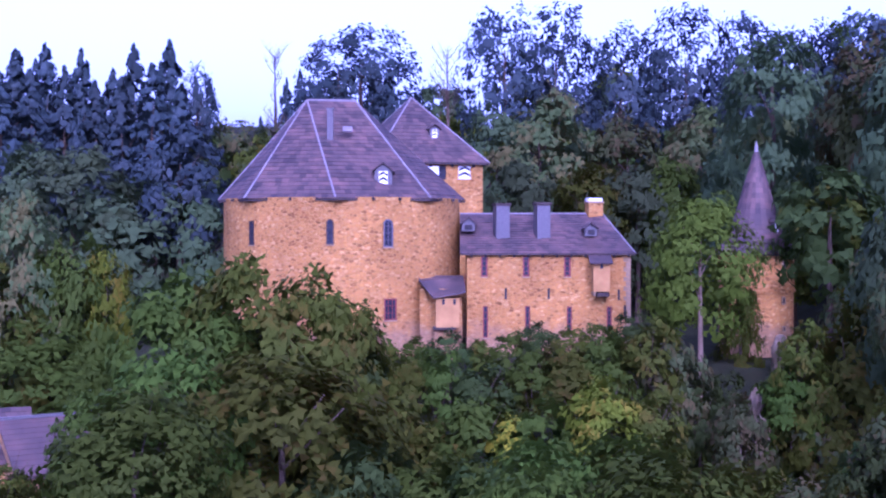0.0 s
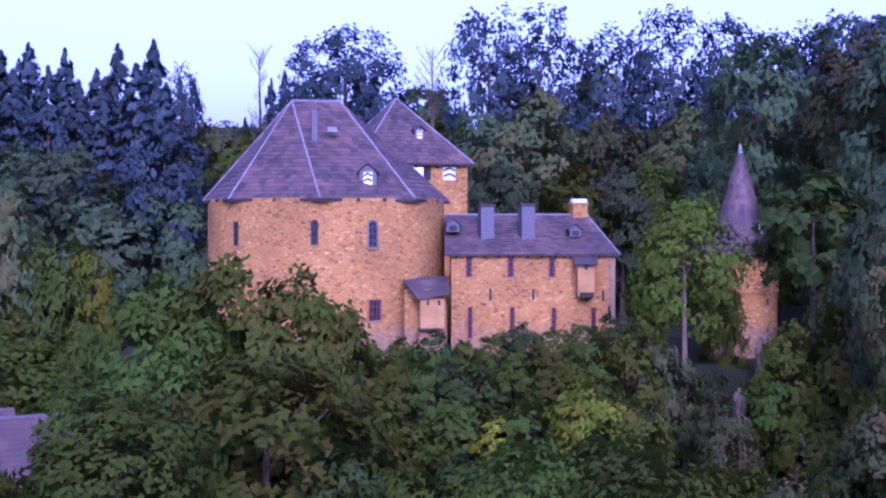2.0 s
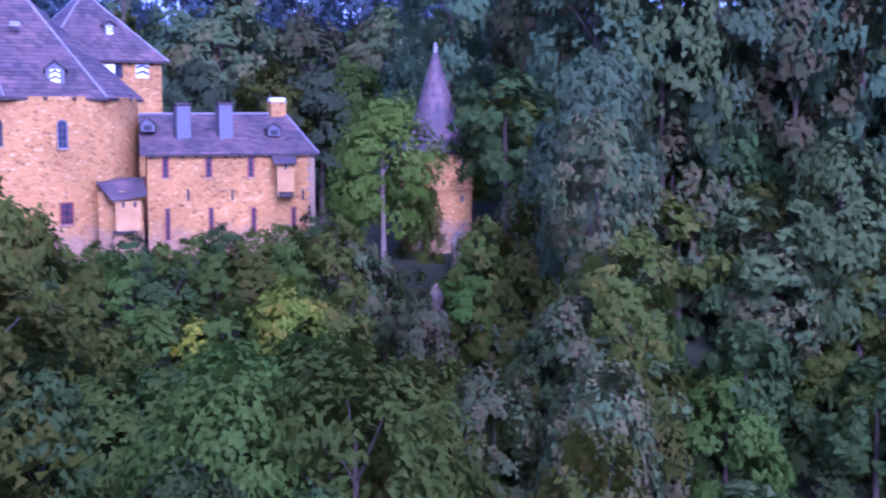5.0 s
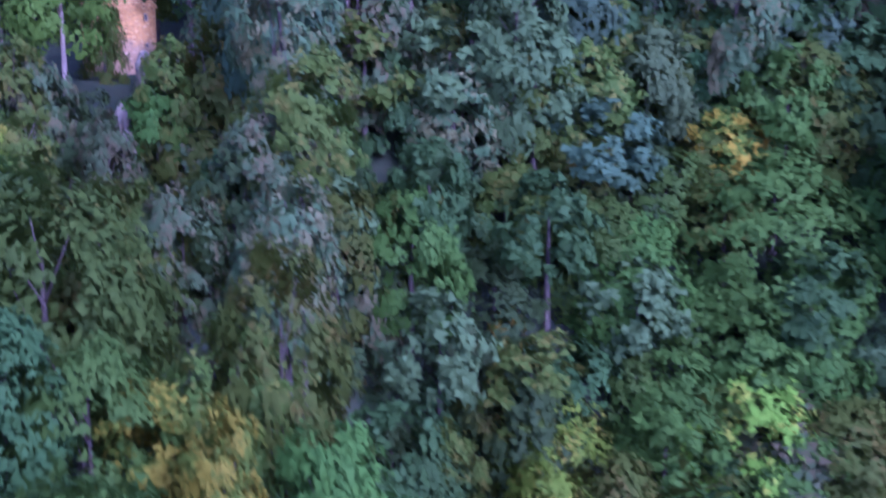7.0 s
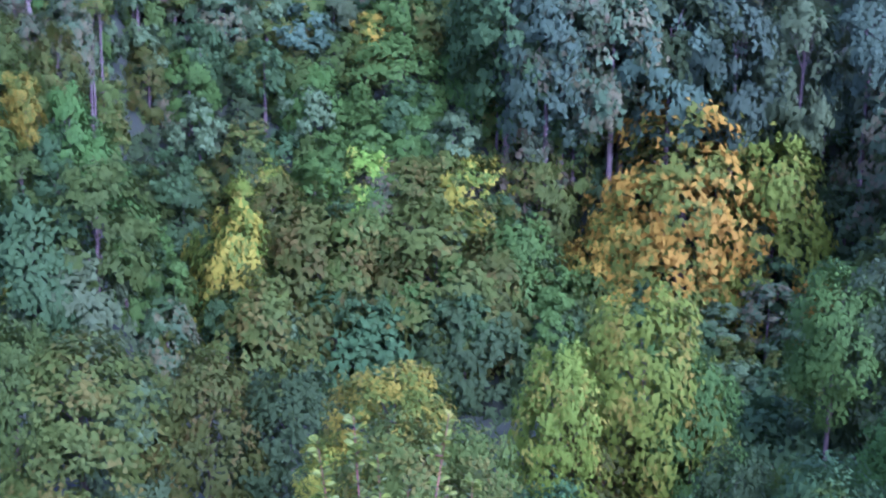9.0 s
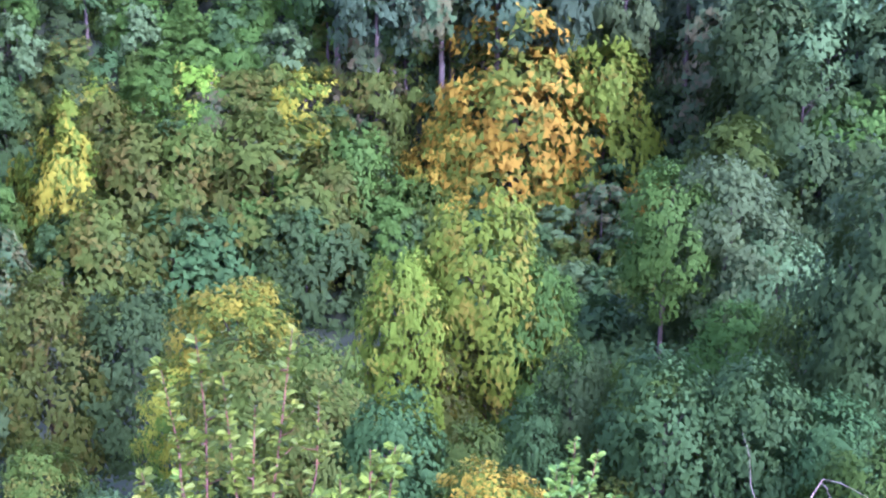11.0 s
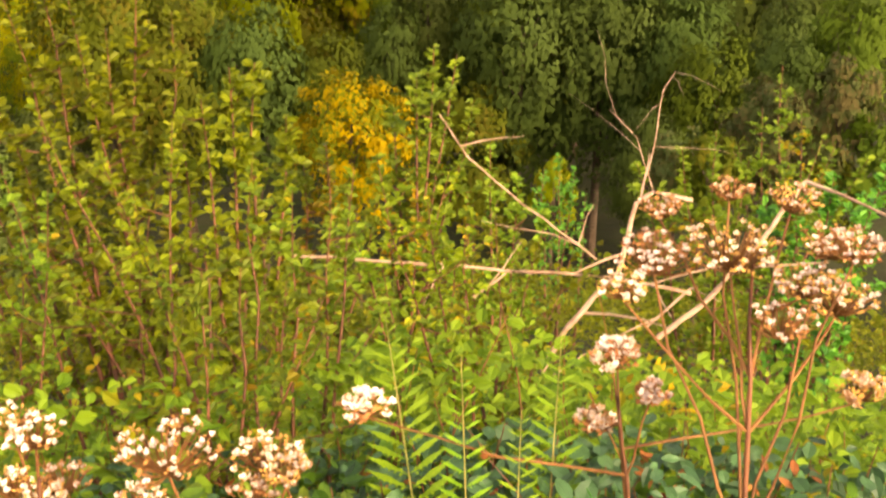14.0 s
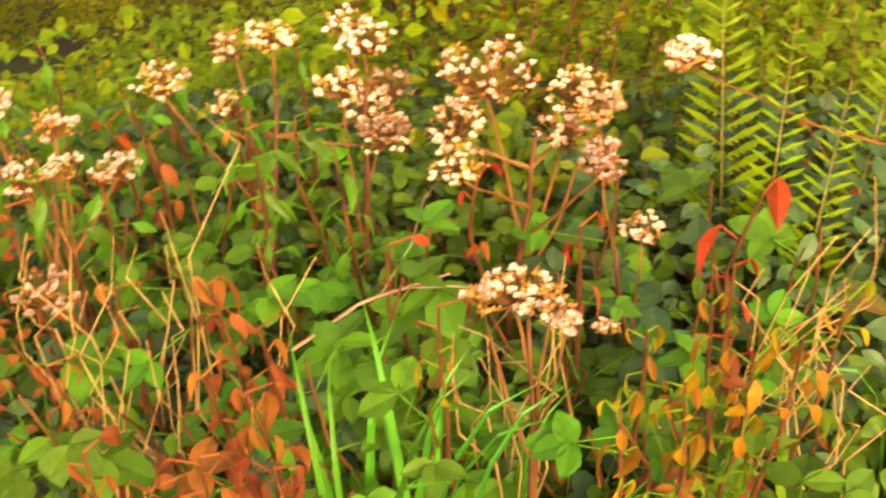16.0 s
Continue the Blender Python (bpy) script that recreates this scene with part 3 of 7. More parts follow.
def wing():
    """Low residential wing: two window rows, slate roof, three chimneys, two latrine bays."""
    x0, x1, y0, y1 = 0.998, 7.804, 117.0, 123.4
    zb, ze, zr = -4.0, 2.966, 4.641
    t = thing("castle_wing", "low stone castle wing with narrow windows and slate roof", "building", m=pose(x0, y0, 0))
    W, D = x1 - x0, y1 - y0
    part("wall", bm_mesh("wall", boxm(0, W, 0, D, zb, ze), STONE), t)
    o = 0.18
    xr = 6.983 - x0
    a, b, c, d = Vector((-o - 0.1, -o, ze)), Vector((W + o, -o, ze)), Vector((W + o, D + o, ze)), Vector((-o - 0.1, D + o, ze))
    r0, r1 = Vector((-o - 0.1, D / 2, zr)), Vector((xr, D / 2, zr))
    roof = part("roof", mesh_of("roof", [a, b, c, d, r0, r1], [(0, 1, 5, 4), (1, 2, 5), (2, 3, 4, 5), (3, 0, 4), (3, 2, 1, 0)], SLATE), t, "mossy violet-grey slate roof, hipped at one end")
    slate_part("slate", [(a, b, r1, r0), (b, c, r1, r1)], roof, "", 51, 0.22)
    ridge_strip("ridge_capping", [r0, r1], roof, 0.05)
    ridge_strip("hip_capping", [b, r1], roof, 0.04)
    part("eaves_board", bm_mesh("eaves_board", boxm(-o - 0.1, W + o, -o, D + o, ze - 0.07, ze - 0.004), WOOD), roof)
    bracket_row(roof, [(x, -0.09, ze - 0.07, 0) for x in np.linspace(0.2, W - 0.1, 12)], 0.08)
    # quoins on the free corner
    me = bm_mesh("quoin", boxm(-0.30, 0.012, -0.012, 0.2, 0, 0.19, 0.012), QUOIN)
    me2 = bm_mesh("quoin", boxm(-0.20, 0.012, -0.012, 0.3, 0, 0.19, 0.012), QUOIN)
    for i in range(24):
        part("quoin", me if i % 2 else me2, t, "", pose(W, 0, -2.0 + i * 0.2))

    def slit(px, top, bot, w, y=-0.004, **k):
        return window(t, pose(px - x0, y, bot), w, top - bot, **k)

    for x in (1.726, 3.464, 5.177):
        slit(x, 2.872, 2.002, 0.28, bars=(0, 3))
    for x, zt, z2 in ((1.773, 0.778, -0.541), (3.523, 0.778, -0.517), (5.260, 0.754, -0.447), (6.913, 0.754, -0.117)):
        slit(x, zt, z2, 0.21, bars=(0, 4))
    for x, zt, z2 in ((2.619, 1.531, 1.060), (4.403, 1.508, 1.060), (7.312, 1.460, 1.013), (7.569, 0.802, 0.354)):
        slit(x, zt, z2, 0.09, bars=(0, 0), surround=False, frame_mat=WOOD)
    # chimneys: slate-hung stacks
    for x, w, zt, z0, y in ((2.484, 0.58, 5.078, 3.405, 1.3), (4.211, 0.58, 5.102, 3.405, 1.3)):
        bm = boxm(-w / 2, w / 2, -0.28, 0.28, 0, zt - z0 - 0.12, 0.012)
        ch = part("chimney", bm_mesh("chimney", bm, SLATE_CLAD), t, "tall slate-hung chimney stack", pose(x - x0, y, z0, 0, 0, 12))
        part("chimney_cap", bm_mesh("chimney_cap", boxm(-w / 2 - 0.05, w / 2 + 0.05, -0.33, 0.33, zt - z0 - 0.12, zt - z0, 0.015), WOOD), ch)
        for k in range(2, 13):
            z = (zt - z0 - 0.12) * k / 13
            part("slate_course", bm_mesh("slate_course", boxm(-w / 2 - 0.012, w / 2 + 0.012, -0.292, 0.292, z, z + 0.025), SLATE_CLAD), ch)
    zc = 4.244
    ch = part("chimney", bm_mesh("chimney", boxm(-0.33, 0.33, -0.3, 0.3, -0.5, 0.85, 0.015), STONE), t, "stone chimney with a pale capping", pose(6.611 - x0, 3.2, zc, 0, 0, 12))
    part("chimney_cap", bm_mesh("chimney_cap", boxm(-0.37, 0.37, -0.34, 0.34, 0.85, 0.93, 0.01), QUOIN), ch)
    part("chimney_hood", bm_mesh("chimney_hood", boxm(-0.30, 0.30, -0.27, 0.27, 0.93, 1.08, 0.02), WHITE_PAINT), ch, "white chimney hood")
    dormer(t, pose(1.078 - x0, 1.0, 3.903), 0.55, 0.32, 1.2, False)
    dormer(t, pose(6.264 - x0, 1.0, 3.687), 0.50, 0.32, 1.2, False)
    # latrine bay high on the front
    bx0, bx1, bz0, bz1 = 6.184 - x0, 6.879 - x0, 1.401, 2.562
    bay = part("latrine_bay", bm_mesh("latrine_bay", boxm(bx0, bx1, -0.68, 0.0, bz0, bz1, 0.01), PLASTER), t, "overhanging plastered latrine bay")
    bm = bmesh.new()
    pr = [(-0.85, bz1 - 0.03), (0.0, bz1 + 0.32), (0.0, bz1 + 0.38), (-0.87, bz1 + 0.03)]
    lo = [bm.verts.new((bx0 - 0.15, y, z)) for y, z in pr]
    hi = [bm.verts.new((bx1 + 0.10, y, z)) for y, z in pr]
    for i in range(4):
        j = (i + 1) % 4
        bm.faces.new((lo[i], lo[j], hi[j], hi[i]))
    bm.faces.new(lo)
    bm.faces.new(hi[::-1])
    part("bay_roof", bm_mesh("bay_roof", bm, SLATE), bay)
    part("slit", bm_mesh("slit", boxm((bx0 + bx1) / 2 - 0.06, (bx0 + bx1) / 2 + 0.06, -0.69, -0.66, bz1 - 0.22, bz1 - 0.02), GLASS), bay)
    # dark block put in for the black shaded opening below the bay
    part("corbel_and_opening", bm_mesh("corbel_and_opening", boxm(bx0 + 0.15, bx1 - 0.02, -0.6, 0, bz0 - 0.22, bz0 - 0.003, 0.03), WOOD), bay)
    # the stone corbel beside it
    part("corbel_and_opening", bm_mesh("corbel_and_opening", boxm(bx0 - 0.01, bx0 + 0.12, -0.62, 0, bz0 - 0.18, bz0 - 0.003, 0.03), QUOIN), bay)


wing()


def stair_block():
    """Small lean-to block between the round tower and the wing."""
    y = 115.6
    x0, x1, zt, z0 = -0.937, 0.804, 1.183, -4.0
    t = thing("lean_to_block", "small lean-to stone block with a slate roof beside the round tower", "building", m=pose(x0, y, 0))
    W = x1 - x0
    xs = -0.273 - x0
    part("wall", bm_mesh("wall", boxm(0.0, W, 0.7, 2.2, z0, zt + 0.35), STONE), t)
    part("front_bay", bm_mesh("front_bay", boxm(xs, W - 0.1, 0.0, 0.697, -0.011, zt, 0.012), PLASTER), t, "plastered front bay")
    part("bay_floor", bm_mesh("bay_floor", boxm(xs - 0.12, W - 0.25, -0.05, 0.697, -0.011 - 0.09, -0.011 - 0.003, 0.01), WOOD), t, "projecting timber floor beam")
    part("base_wall", bm_mesh("base_wall", boxm(xs - 0.05, W - 0.35, 0.18, 0.697, z0, -0.011 - 0.095, 0.012), STONE), t)
    for fx in (0.32, 0.78):
        xx = xs + (W - 0.1 - xs) * fx
        part("slit", bm_mesh("slit", boxm(xx - 0.05, xx + 0.05, -0.01, 0.02, zt - 0.26, zt - 0.04), GLASS), t)
    bm = bmesh.new()
    xa, xb = -0.05, W + 0.15
    zl, zh = zt - 0.02, 1.955
    p = [(xa, 0.6, zh - 0.12), (xs - 0.1, -0.15, zl), (xb, -0.15, zl + 0.22), (xb - 0.1, 2.3, zh), (xa, 2.3, zh)]
    lo = [bm.verts.new(q) for q in p]
    hi = [bm.verts.new((q[0], q[1], q[2] + 0.07)) for q in p]
    for i in range(5):
        j = (i + 1) % 5
        bm.faces.new((lo[i], lo[j], hi[j], hi[i]))
    bm.faces.new(lo[::-1])
    bm.faces.new(hi)
    part("roof", bm_mesh("roof", bm, SLATE), t, "low slate lean-to roof")


stair_block()


def turret():
    """Slim round corner turret with a flared conical slate roof."""
    cx, cy = 13.340, 118.5
    t = thing("corner_turret", "slim round stone turret with a tall conical slate roof", "tower", m=pose(cx, cy, 0))
    R, zb, ze, zs, za = 1.60, -5.0, 2.956, 1.319, 7.397
    n = 32
    bm = bmesh.new()
    prof = [(R * 0.96, zb), (R * 0.98, zs - 0.003), (R * 1.03, zs), (R * 1.03, zs + 0.09), (R, zs + 0.1), (R, ze)]
    loops = [[bm.verts.new((r * math.sin(2 * math.pi * k / n), -r * math.cos(2 * math.pi * k / n), z)) for k in range(n)] for r, z in prof]
    for a, b in zip(loops, loops[1:]):
        for i in range(n):
            j = (i + 1) % n
            bm.faces.new((a[i], a[j], b[j], b[i]))
    bm.faces.new(loops[-1])
    part("wall", bm_mesh("wall", bm, STONE), t)
    H = za - ze
    prof = [(1.78, 0.0), (1.42, 0.09), (1.10, 0.22), (0.80, 0.42), (0.42, 0.72), (0.10, 0.96), (0.02, 1.0)]
    v, f = [], []
    tube(v, f, [(0, 0, ze + u * H) for r, u in prof], [r for r, u in prof], 32)
    roof = part("roof", mesh_of("roof", v, f, SLATE), t, "tall flared cone of grey slates")
    quads = []
    for (r_a, ua), (r_b, ub) in zip(prof[:-2], prof[1:-1]):
        for k in range(24):
            a0, a1 = 2 * math.pi * k / 24, 2 * math.pi * (k + 1) / 24
            quads.append(((r_a * math.sin(a0), -r_a * math.cos(a0), ze + ua * H), (r_a * math.sin(a1), -r_a * math.cos(a1), ze + ua * H),
                          (r_b * math.sin(a1), -r_b * math.cos(a1), ze + ub * H), (r_b * math.sin(a0), -r_b * math.cos(a0), ze + ub * H)))
    slate_part("slate", quads, roof, "", 71, 0.2)
    v, f = [], []
    tube(v, f, [(0, 0, za - 0.4), (0, 0, za - 0.05), (0, 0, za + 0.05), (0, 0, za + 0.3)], [0.14, 0.07, 0.08, 0.01], 10)
    part("finial", mesh_of("finial", v, f, LEAD), roof, "pale lead finial")
    v, f = [], []
    tube(v, f, [(0, 0, ze - 0.09), (0, 0, ze - 0.01)], [1.74, 1.78], 32)
    part("eaves_board", mesh_of("eaves_board", v, f, WOOD), roof)
    dormer(t, pose(0.62, -1.0, 3.809, 0, 0, 32), 0.3, 0.45, 0.6)
    part("flue", bm_mesh("flue", boxm(-0.11, 0.11, -0.11, 0.11, 0, 0.95, 0.012), SLATE_CLAD), t, "thin slate-grey flue", pose(14.785 - cx, 0.6, 3.339))
    for px, zt, z0 in ((14.198, 2.655, 2.230), (14.174, 1.144, 0.813), (14.198, -0.085, -0.321)):
        a = math.asin((px - cx) / R)
        window(t, pose(R * math.sin(a) * 1.002, -R * math.cos(a) * 1.002, z0, 0, 0, math.degrees(a)), 0.20, zt - z0, bars=(0, 0), surround=False, frame_mat=QUOIN)


turret()


def boulder(x, y, z, sx, sy, sz, seed):
    bm = bmesh.new()
    bmesh.ops.create_icosphere(bm, subdivisions=3, radius=1)
    for v in bm.verts:
        p = v.co * 1.3 + Vector((seed * 3.1, seed, 0))
        v.co *= 1 + 0.45 * noise.noise(p) + 0.2 * noise.noise(p * 2.7)
        v.co = Vector((v.co.x * sx, v.co.y * sy, v.co.z * sz))
    ob = new("rock_outcrop", bm_mesh("rock_outcrop", bm, ROCK))
    ob.matrix_basis = pose(x, y, z, 0, 0, seed * 40)
    tagged(ob, "grey weathered rock outcrop on the steep castle slope", "rock", "castle crag")


def shed():
    """Slate roof and dark gable of a small house low in the trees."""
    c = Vector((-13.304, 103.0, -1.784))
    t = thing("house", "small house roof of dark slates among the trees", "house", m=pose(c.x - 1.6, c.y + 1.0, c.z, 0, 0, 20))
    part("wall", bm_mesh("wall", boxm(-1.7, 1.5, -1.4, 2.2, -9, -1.3), PLASTER), t)
    a, b, r0, r1 = Vector((-2.0, -1.8, -1.5)), Vector((1.8, -1.8, -1.5)), Vector((1.8, 0.4, 0)), Vector((-2.0, 0.4, 0))
    c2, d2 = Vector((1.8, 2.6, -1.5)), Vector((-2.0, 2.6, -1.5))
    roof = part("roof", mesh_of("roof", [a, b, r0, r1, c2, d2], [(0, 1, 2, 3), (3, 2, 4, 5), (0, 3, 5), (1, 4, 2)], SLATE), t)
    slate_part("slate", [(a, b, r0, r1)], roof, "", 91)


shed()


def cottage(x, y, z, half, drop, length):
    """House below the tower: stone gable, slate roof with a ridge cap; only its roof clears the trees."""
    t = thing("house", "stone house with a steep slate roof among the trees", "house", m=Matrix.LocRotScale((x, y, z), Euler((0, 0, math.radians(-56))), None))
    foot = ground_z(x, y) - z - 0.6
    e = 0.88 * half
    zs = -drop * 0.88 - 0.08
    # gable walls at both ends, side walls between them; the ridge runs along local y
    v = [(-e, 0, foot), (e, 0, foot), (e, 0, zs), (0, 0, -0.1), (-e, 0, zs)]
    v += [(p, length, q) for p, _, q in v]
    f = [(0, 1, 2, 3, 4), (9, 8, 7, 6, 5), (1, 6, 7, 2), (5, 0, 4, 9), (5, 6, 1, 0)]
    part("wall", mesh_of("wall", v, f, STONE), t)
    for sg in (-1, 1):
        u = [(0, -0.2, 0), (0, length + 0.2, 0), (sg * half, length + 0.2, -drop), (sg * half, -0.2, -drop)]
        u += [(p, q, r - 0.09) for p, q, r in u]
        part("roof", mesh_of("roof", u, [(0, 1, 2, 3), (7, 6, 5, 4), (0, 4, 5, 1), (1, 5, 6, 2), (2, 6, 7, 3), (3, 7, 4, 0)], SLATE), t)
        rows = max(4, int(math.hypot(half, drop) / 0.22))
        for i in range(rows):
            a0, a1 = i / rows, (i + 1.15) / rows
            c = [(sg * half * a0, -0.2, -drop * a0 + 0.01), (sg * half * a0, length + 0.2, -drop * a0 + 0.01), (sg * half * min(a1, 1.02), length + 0.2, -drop * min(a1, 1.02) + 0.03), (sg * half * min(a1, 1.02), -0.2, -drop * min(a1, 1.02) + 0.03)]
            c += [(p, q, r - 0.018) for p, q, r in c]
            part("slate_course", mesh_of("slate_course", c, [(0, 1, 2, 3), (7, 6, 5, 4), (2, 6, 7, 3), (0, 4, 5, 1), (1, 5, 6, 2), (3, 7, 4, 0)], SLATE), t)
    part("ridge_cap", boxm(-0.09, 0.09, -0.22, length + 0.22, -0.02, 0.07), t, "pale ridge cap", material=SLATE_CLAD)


cottage(-13.61, 103.05, -1.93, 2.11, 1.48, 5.0)


# ---------- trees ----------
def envelope(kind, h):
    """Radius of a unit crown at the height share h."""
    if kind == "bush":
        return np.sqrt(np.maximum(0, 1 - (h * 0.98) ** 2.2))
    if kind == "tall":
        return np.sin(np.pi * (0.05 + 0.92 * h) ** 0.95) ** 0.75
    return np.sin(np.pi * (0.07 + 0.90 * h) ** 0.80) ** 0.62


def unit(v):
    return v / np.maximum(1e-6, np.linalg.norm(v, axis=1, keepdims=True))


def leaf_faces(rng, p, out, size):
    """One small three-cornered leaf at each point, turned outward and up, shaded softly with the mass that it belongs to."""
    n = len(p)
    nrm = unit(out + rng.normal(0, 0.32, (n, 3)))
    side = unit(np.cross(nrm, rng.normal(0, 1, (n, 3))))
    along = np.cross(nrm, side)
    L = (size * rng.uniform(0.65, 1.35, n))[:, None]
    verts = np.stack([p - along * L * 0.45 + side * L * 0.42, p - along * L * 0.45 - side * L * 0.42, p + along * L * 0.65], axis=1)
    face_n = np.cross(verts[:, 1] - verts[:, 0], verts[:, 2] - verts[:, 0])
    soft = unit(out + 0.35 * (nrm - out))
    wrong = np.sum(face_n * soft, axis=1) < 0
    verts[wrong] = verts[wrong][:, [0, 2, 1]]
    return verts.reshape(-1, 3), np.repeat(soft, 3, axis=0)


def lobed_crown(kind, seed, lobes, sprays, leaves, size, gap=0.0):
    """Unit crown, radius 1, foot 0, top 2: large lobes on an uneven dome, leafy sprays on each lobe, leaves on each spray."""
    rng = np.random.default_rng(seed)
    h = (np.arange(lobes) + rng.uniform(0, 1, lobes)) / lobes
    az = np.arange(lobes) * 2.39996 + rng.uniform(-0.7, 0.7, lobes)
    rad = envelope(kind, h) * rng.uniform(0.44, 0.66, lobes)
    c = np.stack([rad * np.cos(az), rad * np.sin(az), 0.16 + 1.58 * h + rng.uniform(-0.08, 0.08, lobes)], axis=1)
    r = rng.uniform(0.27, 0.46, lobes) * (0.75 + 0.35 * envelope(kind, h))
    # sprays sit on the upper and outer skin of each lobe
    ci = np.repeat(np.arange(lobes), sprays)
    d = rng.normal(0, 1, (len(ci), 3))
    d[:, 2] = d[:, 2] * 0.8 + 0.35
    d += 0.75 * unit(c * np.array([1, 1, 0]))[ci]
    d = unit(d)
    sp = c[ci] + d * (r[ci] * rng.uniform(0.80, 1.06, len(ci)))[:, None] * np.array([1, 1, 0.78])
    keep = rng.uniform(0, 1, len(ci)) >= gap
    sp, d, ci = sp[keep], d[keep], ci[keep]
    # leaves lie in flat, slightly hanging sprays
    si = np.repeat(np.arange(len(sp)), leaves)
    k = len(si)
    ang, q = rng.uniform(0, 6.2832, k), np.sqrt(rng.uniform(0, 1, k))
    w = rng.uniform(0.10, 0.20, len(sp))[si] * (0.8 if gap else 1.0)
    off = np.stack([np.cos(ang) * q * w, np.sin(ang) * q * w, rng.normal(0, 0.045, k) - 0.35 * q * w], axis=1)
    p = sp[si] + off
    whole = unit((p - np.array([0, 0, 0.75])) * np.array([1, 1, 0.8]))
    out = unit(0.75 * whole + 0.50 * d[si] + np.array([0, 0, 0.22]))
    return leaf_faces(rng, p, out, size)


def tiered_crown(seed, tiers, boughs, leaves, size):
    """Unit conifer crown: whorls of hanging boughs, shorter towards the pointed top."""
    rng = np.random.default_rng(seed)
    t = np.repeat(np.arange(tiers), boughs)
    h = (t + rng.uniform(0, 1, len(t))) / tiers
    az = rng.uniform(0, 6.2832, len(t))
    reach = ((1 - h) ** 0.85 * 0.96 + 0.03) * rng.uniform(0.65, 1.08, len(t))
    bi = np.repeat(np.arange(len(t)), leaves)
    k = len(bi)
    u = rng.uniform(0.12, 1, k) ** 0.7
    a = az[bi] + rng.normal(0, 0.20, k) * (1.15 - 0.6 * u)
    p = np.stack([reach[bi] * u * np.cos(a), reach[bi] * u * np.sin(a), 0.06 + 1.94 * h[bi] - 0.16 * reach[bi] * u ** 1.5 + rng.normal(0, 0.016, k)], axis=1)
    out = unit(np.stack([np.cos(a), np.sin(a), np.full(k, 0.75)], axis=1))
    return leaf_faces(rng, p, out, size)


CROWN_SPEC = {"broad": (16, 15, 18, 0.081), "big": (24, 15, 19, 0.065), "tall": (18, 14, 18, 0.079), "bush": (13, 13, 16, 0.096),
              "lace": (24, 13, 15, 0.060, 0.18), "far": (12, 9, 10, 0.150), "fine": (26, 16, 22, 0.054)}
CROWN_FORM, CROWNS = {}, {}


def crown_mesh(kind, variant, colour):
    """The crown's geometry is made once for each form and then takes each leaf colour."""
    key = (kind, variant, colour)
    if key not in CROWNS:
        if (kind, variant) not in CROWN_FORM:
            seed = 100 + variant * 17 + sum(map(ord, kind))
            v, nrm = tiered_crown(seed, 17, 10, 26, 0.058) if kind == "cone" else lobed_crown(kind, seed, *CROWN_SPEC[kind])
            me = mesh_of("crown", v.tolist(), np.arange(len(v)).reshape(-1, 3).tolist(), LEAF[colour], True)
            me.normals_split_custom_set_from_vertices(nrm.tolist())
            CROWN_FORM[kind, variant] = me
            CROWNS[key] = me
        else:
            me = CROWN_FORM[kind, variant].copy()
            me.materials.clear()
            me.materials.append(LEAF[colour])
            CROWNS[key] = me
    return CROWNS[key]


TRUNKS = {}


def trunk_mesh(variant, pale):
    key = (variant, pale)
    if key not in TRUNKS:
        rnd = random.Random(variant * 7 + 3)
        v, f = [], []
        pts = [(rnd.uniform(-0.2, 0.2), rnd.uniform(-0.2, 0.2), 30 * i / 6) for i in range(7)]
        tube(v, f, pts, [1.0, 0.8, 0.68, 0.58, 0.45, 0.32, 0.15], 8)
        for k in range(5):
            h = rnd.uniform(17, 28)
            a = rnd.uniform(0, 6.28)
            L = rnd.uniform(3, 7)
            tube(v, f, [(0, 0, h), (L * 0.4 * math.cos(a), L * 0.4 * math.sin(a), h + 2), (L * math.cos(a), L * math.sin(a), h + 5)], [0.16, 0.11, 0.04], 5)
        TRUNKS[key] = mesh_of("trunk", v, f, BARK_PALE if pale else BARK, True)
    return TRUNKS[key]


# the blue leaves hold painted distance haze
TREE_WORDS = {"green": "green-leaved", "lime": "light yellow-green", "fresh": "fresh green", "dark": "dark green", "blue": "haze-tinted blue-green", "olive": "olive-green", "brown": "browning", "grey": "grey-green",
              "orange": "orange autumn-coloured", "yellow": "yellowing", "spruce": "dark spruce-green"}
SHAPE_WORDS = {"fine": ("tree", "leafy broadleaf tree on the near valley side"), "broad": ("tree", "broadleaf tree with a rounded crown"), "big": ("tree", "large broadleaf tree with a billowing crown"), "tall": ("tree", "slender broadleaf tree"),
               "bush": ("shrub", "dense shrub on the wooded slope"), "cone": ("spruce", "conifer with a pointed crown"), "lace": ("tree", "tree with a thin see-through crown, darkened as a silhouette against the sky")}
tree_rnd = random.Random(5)


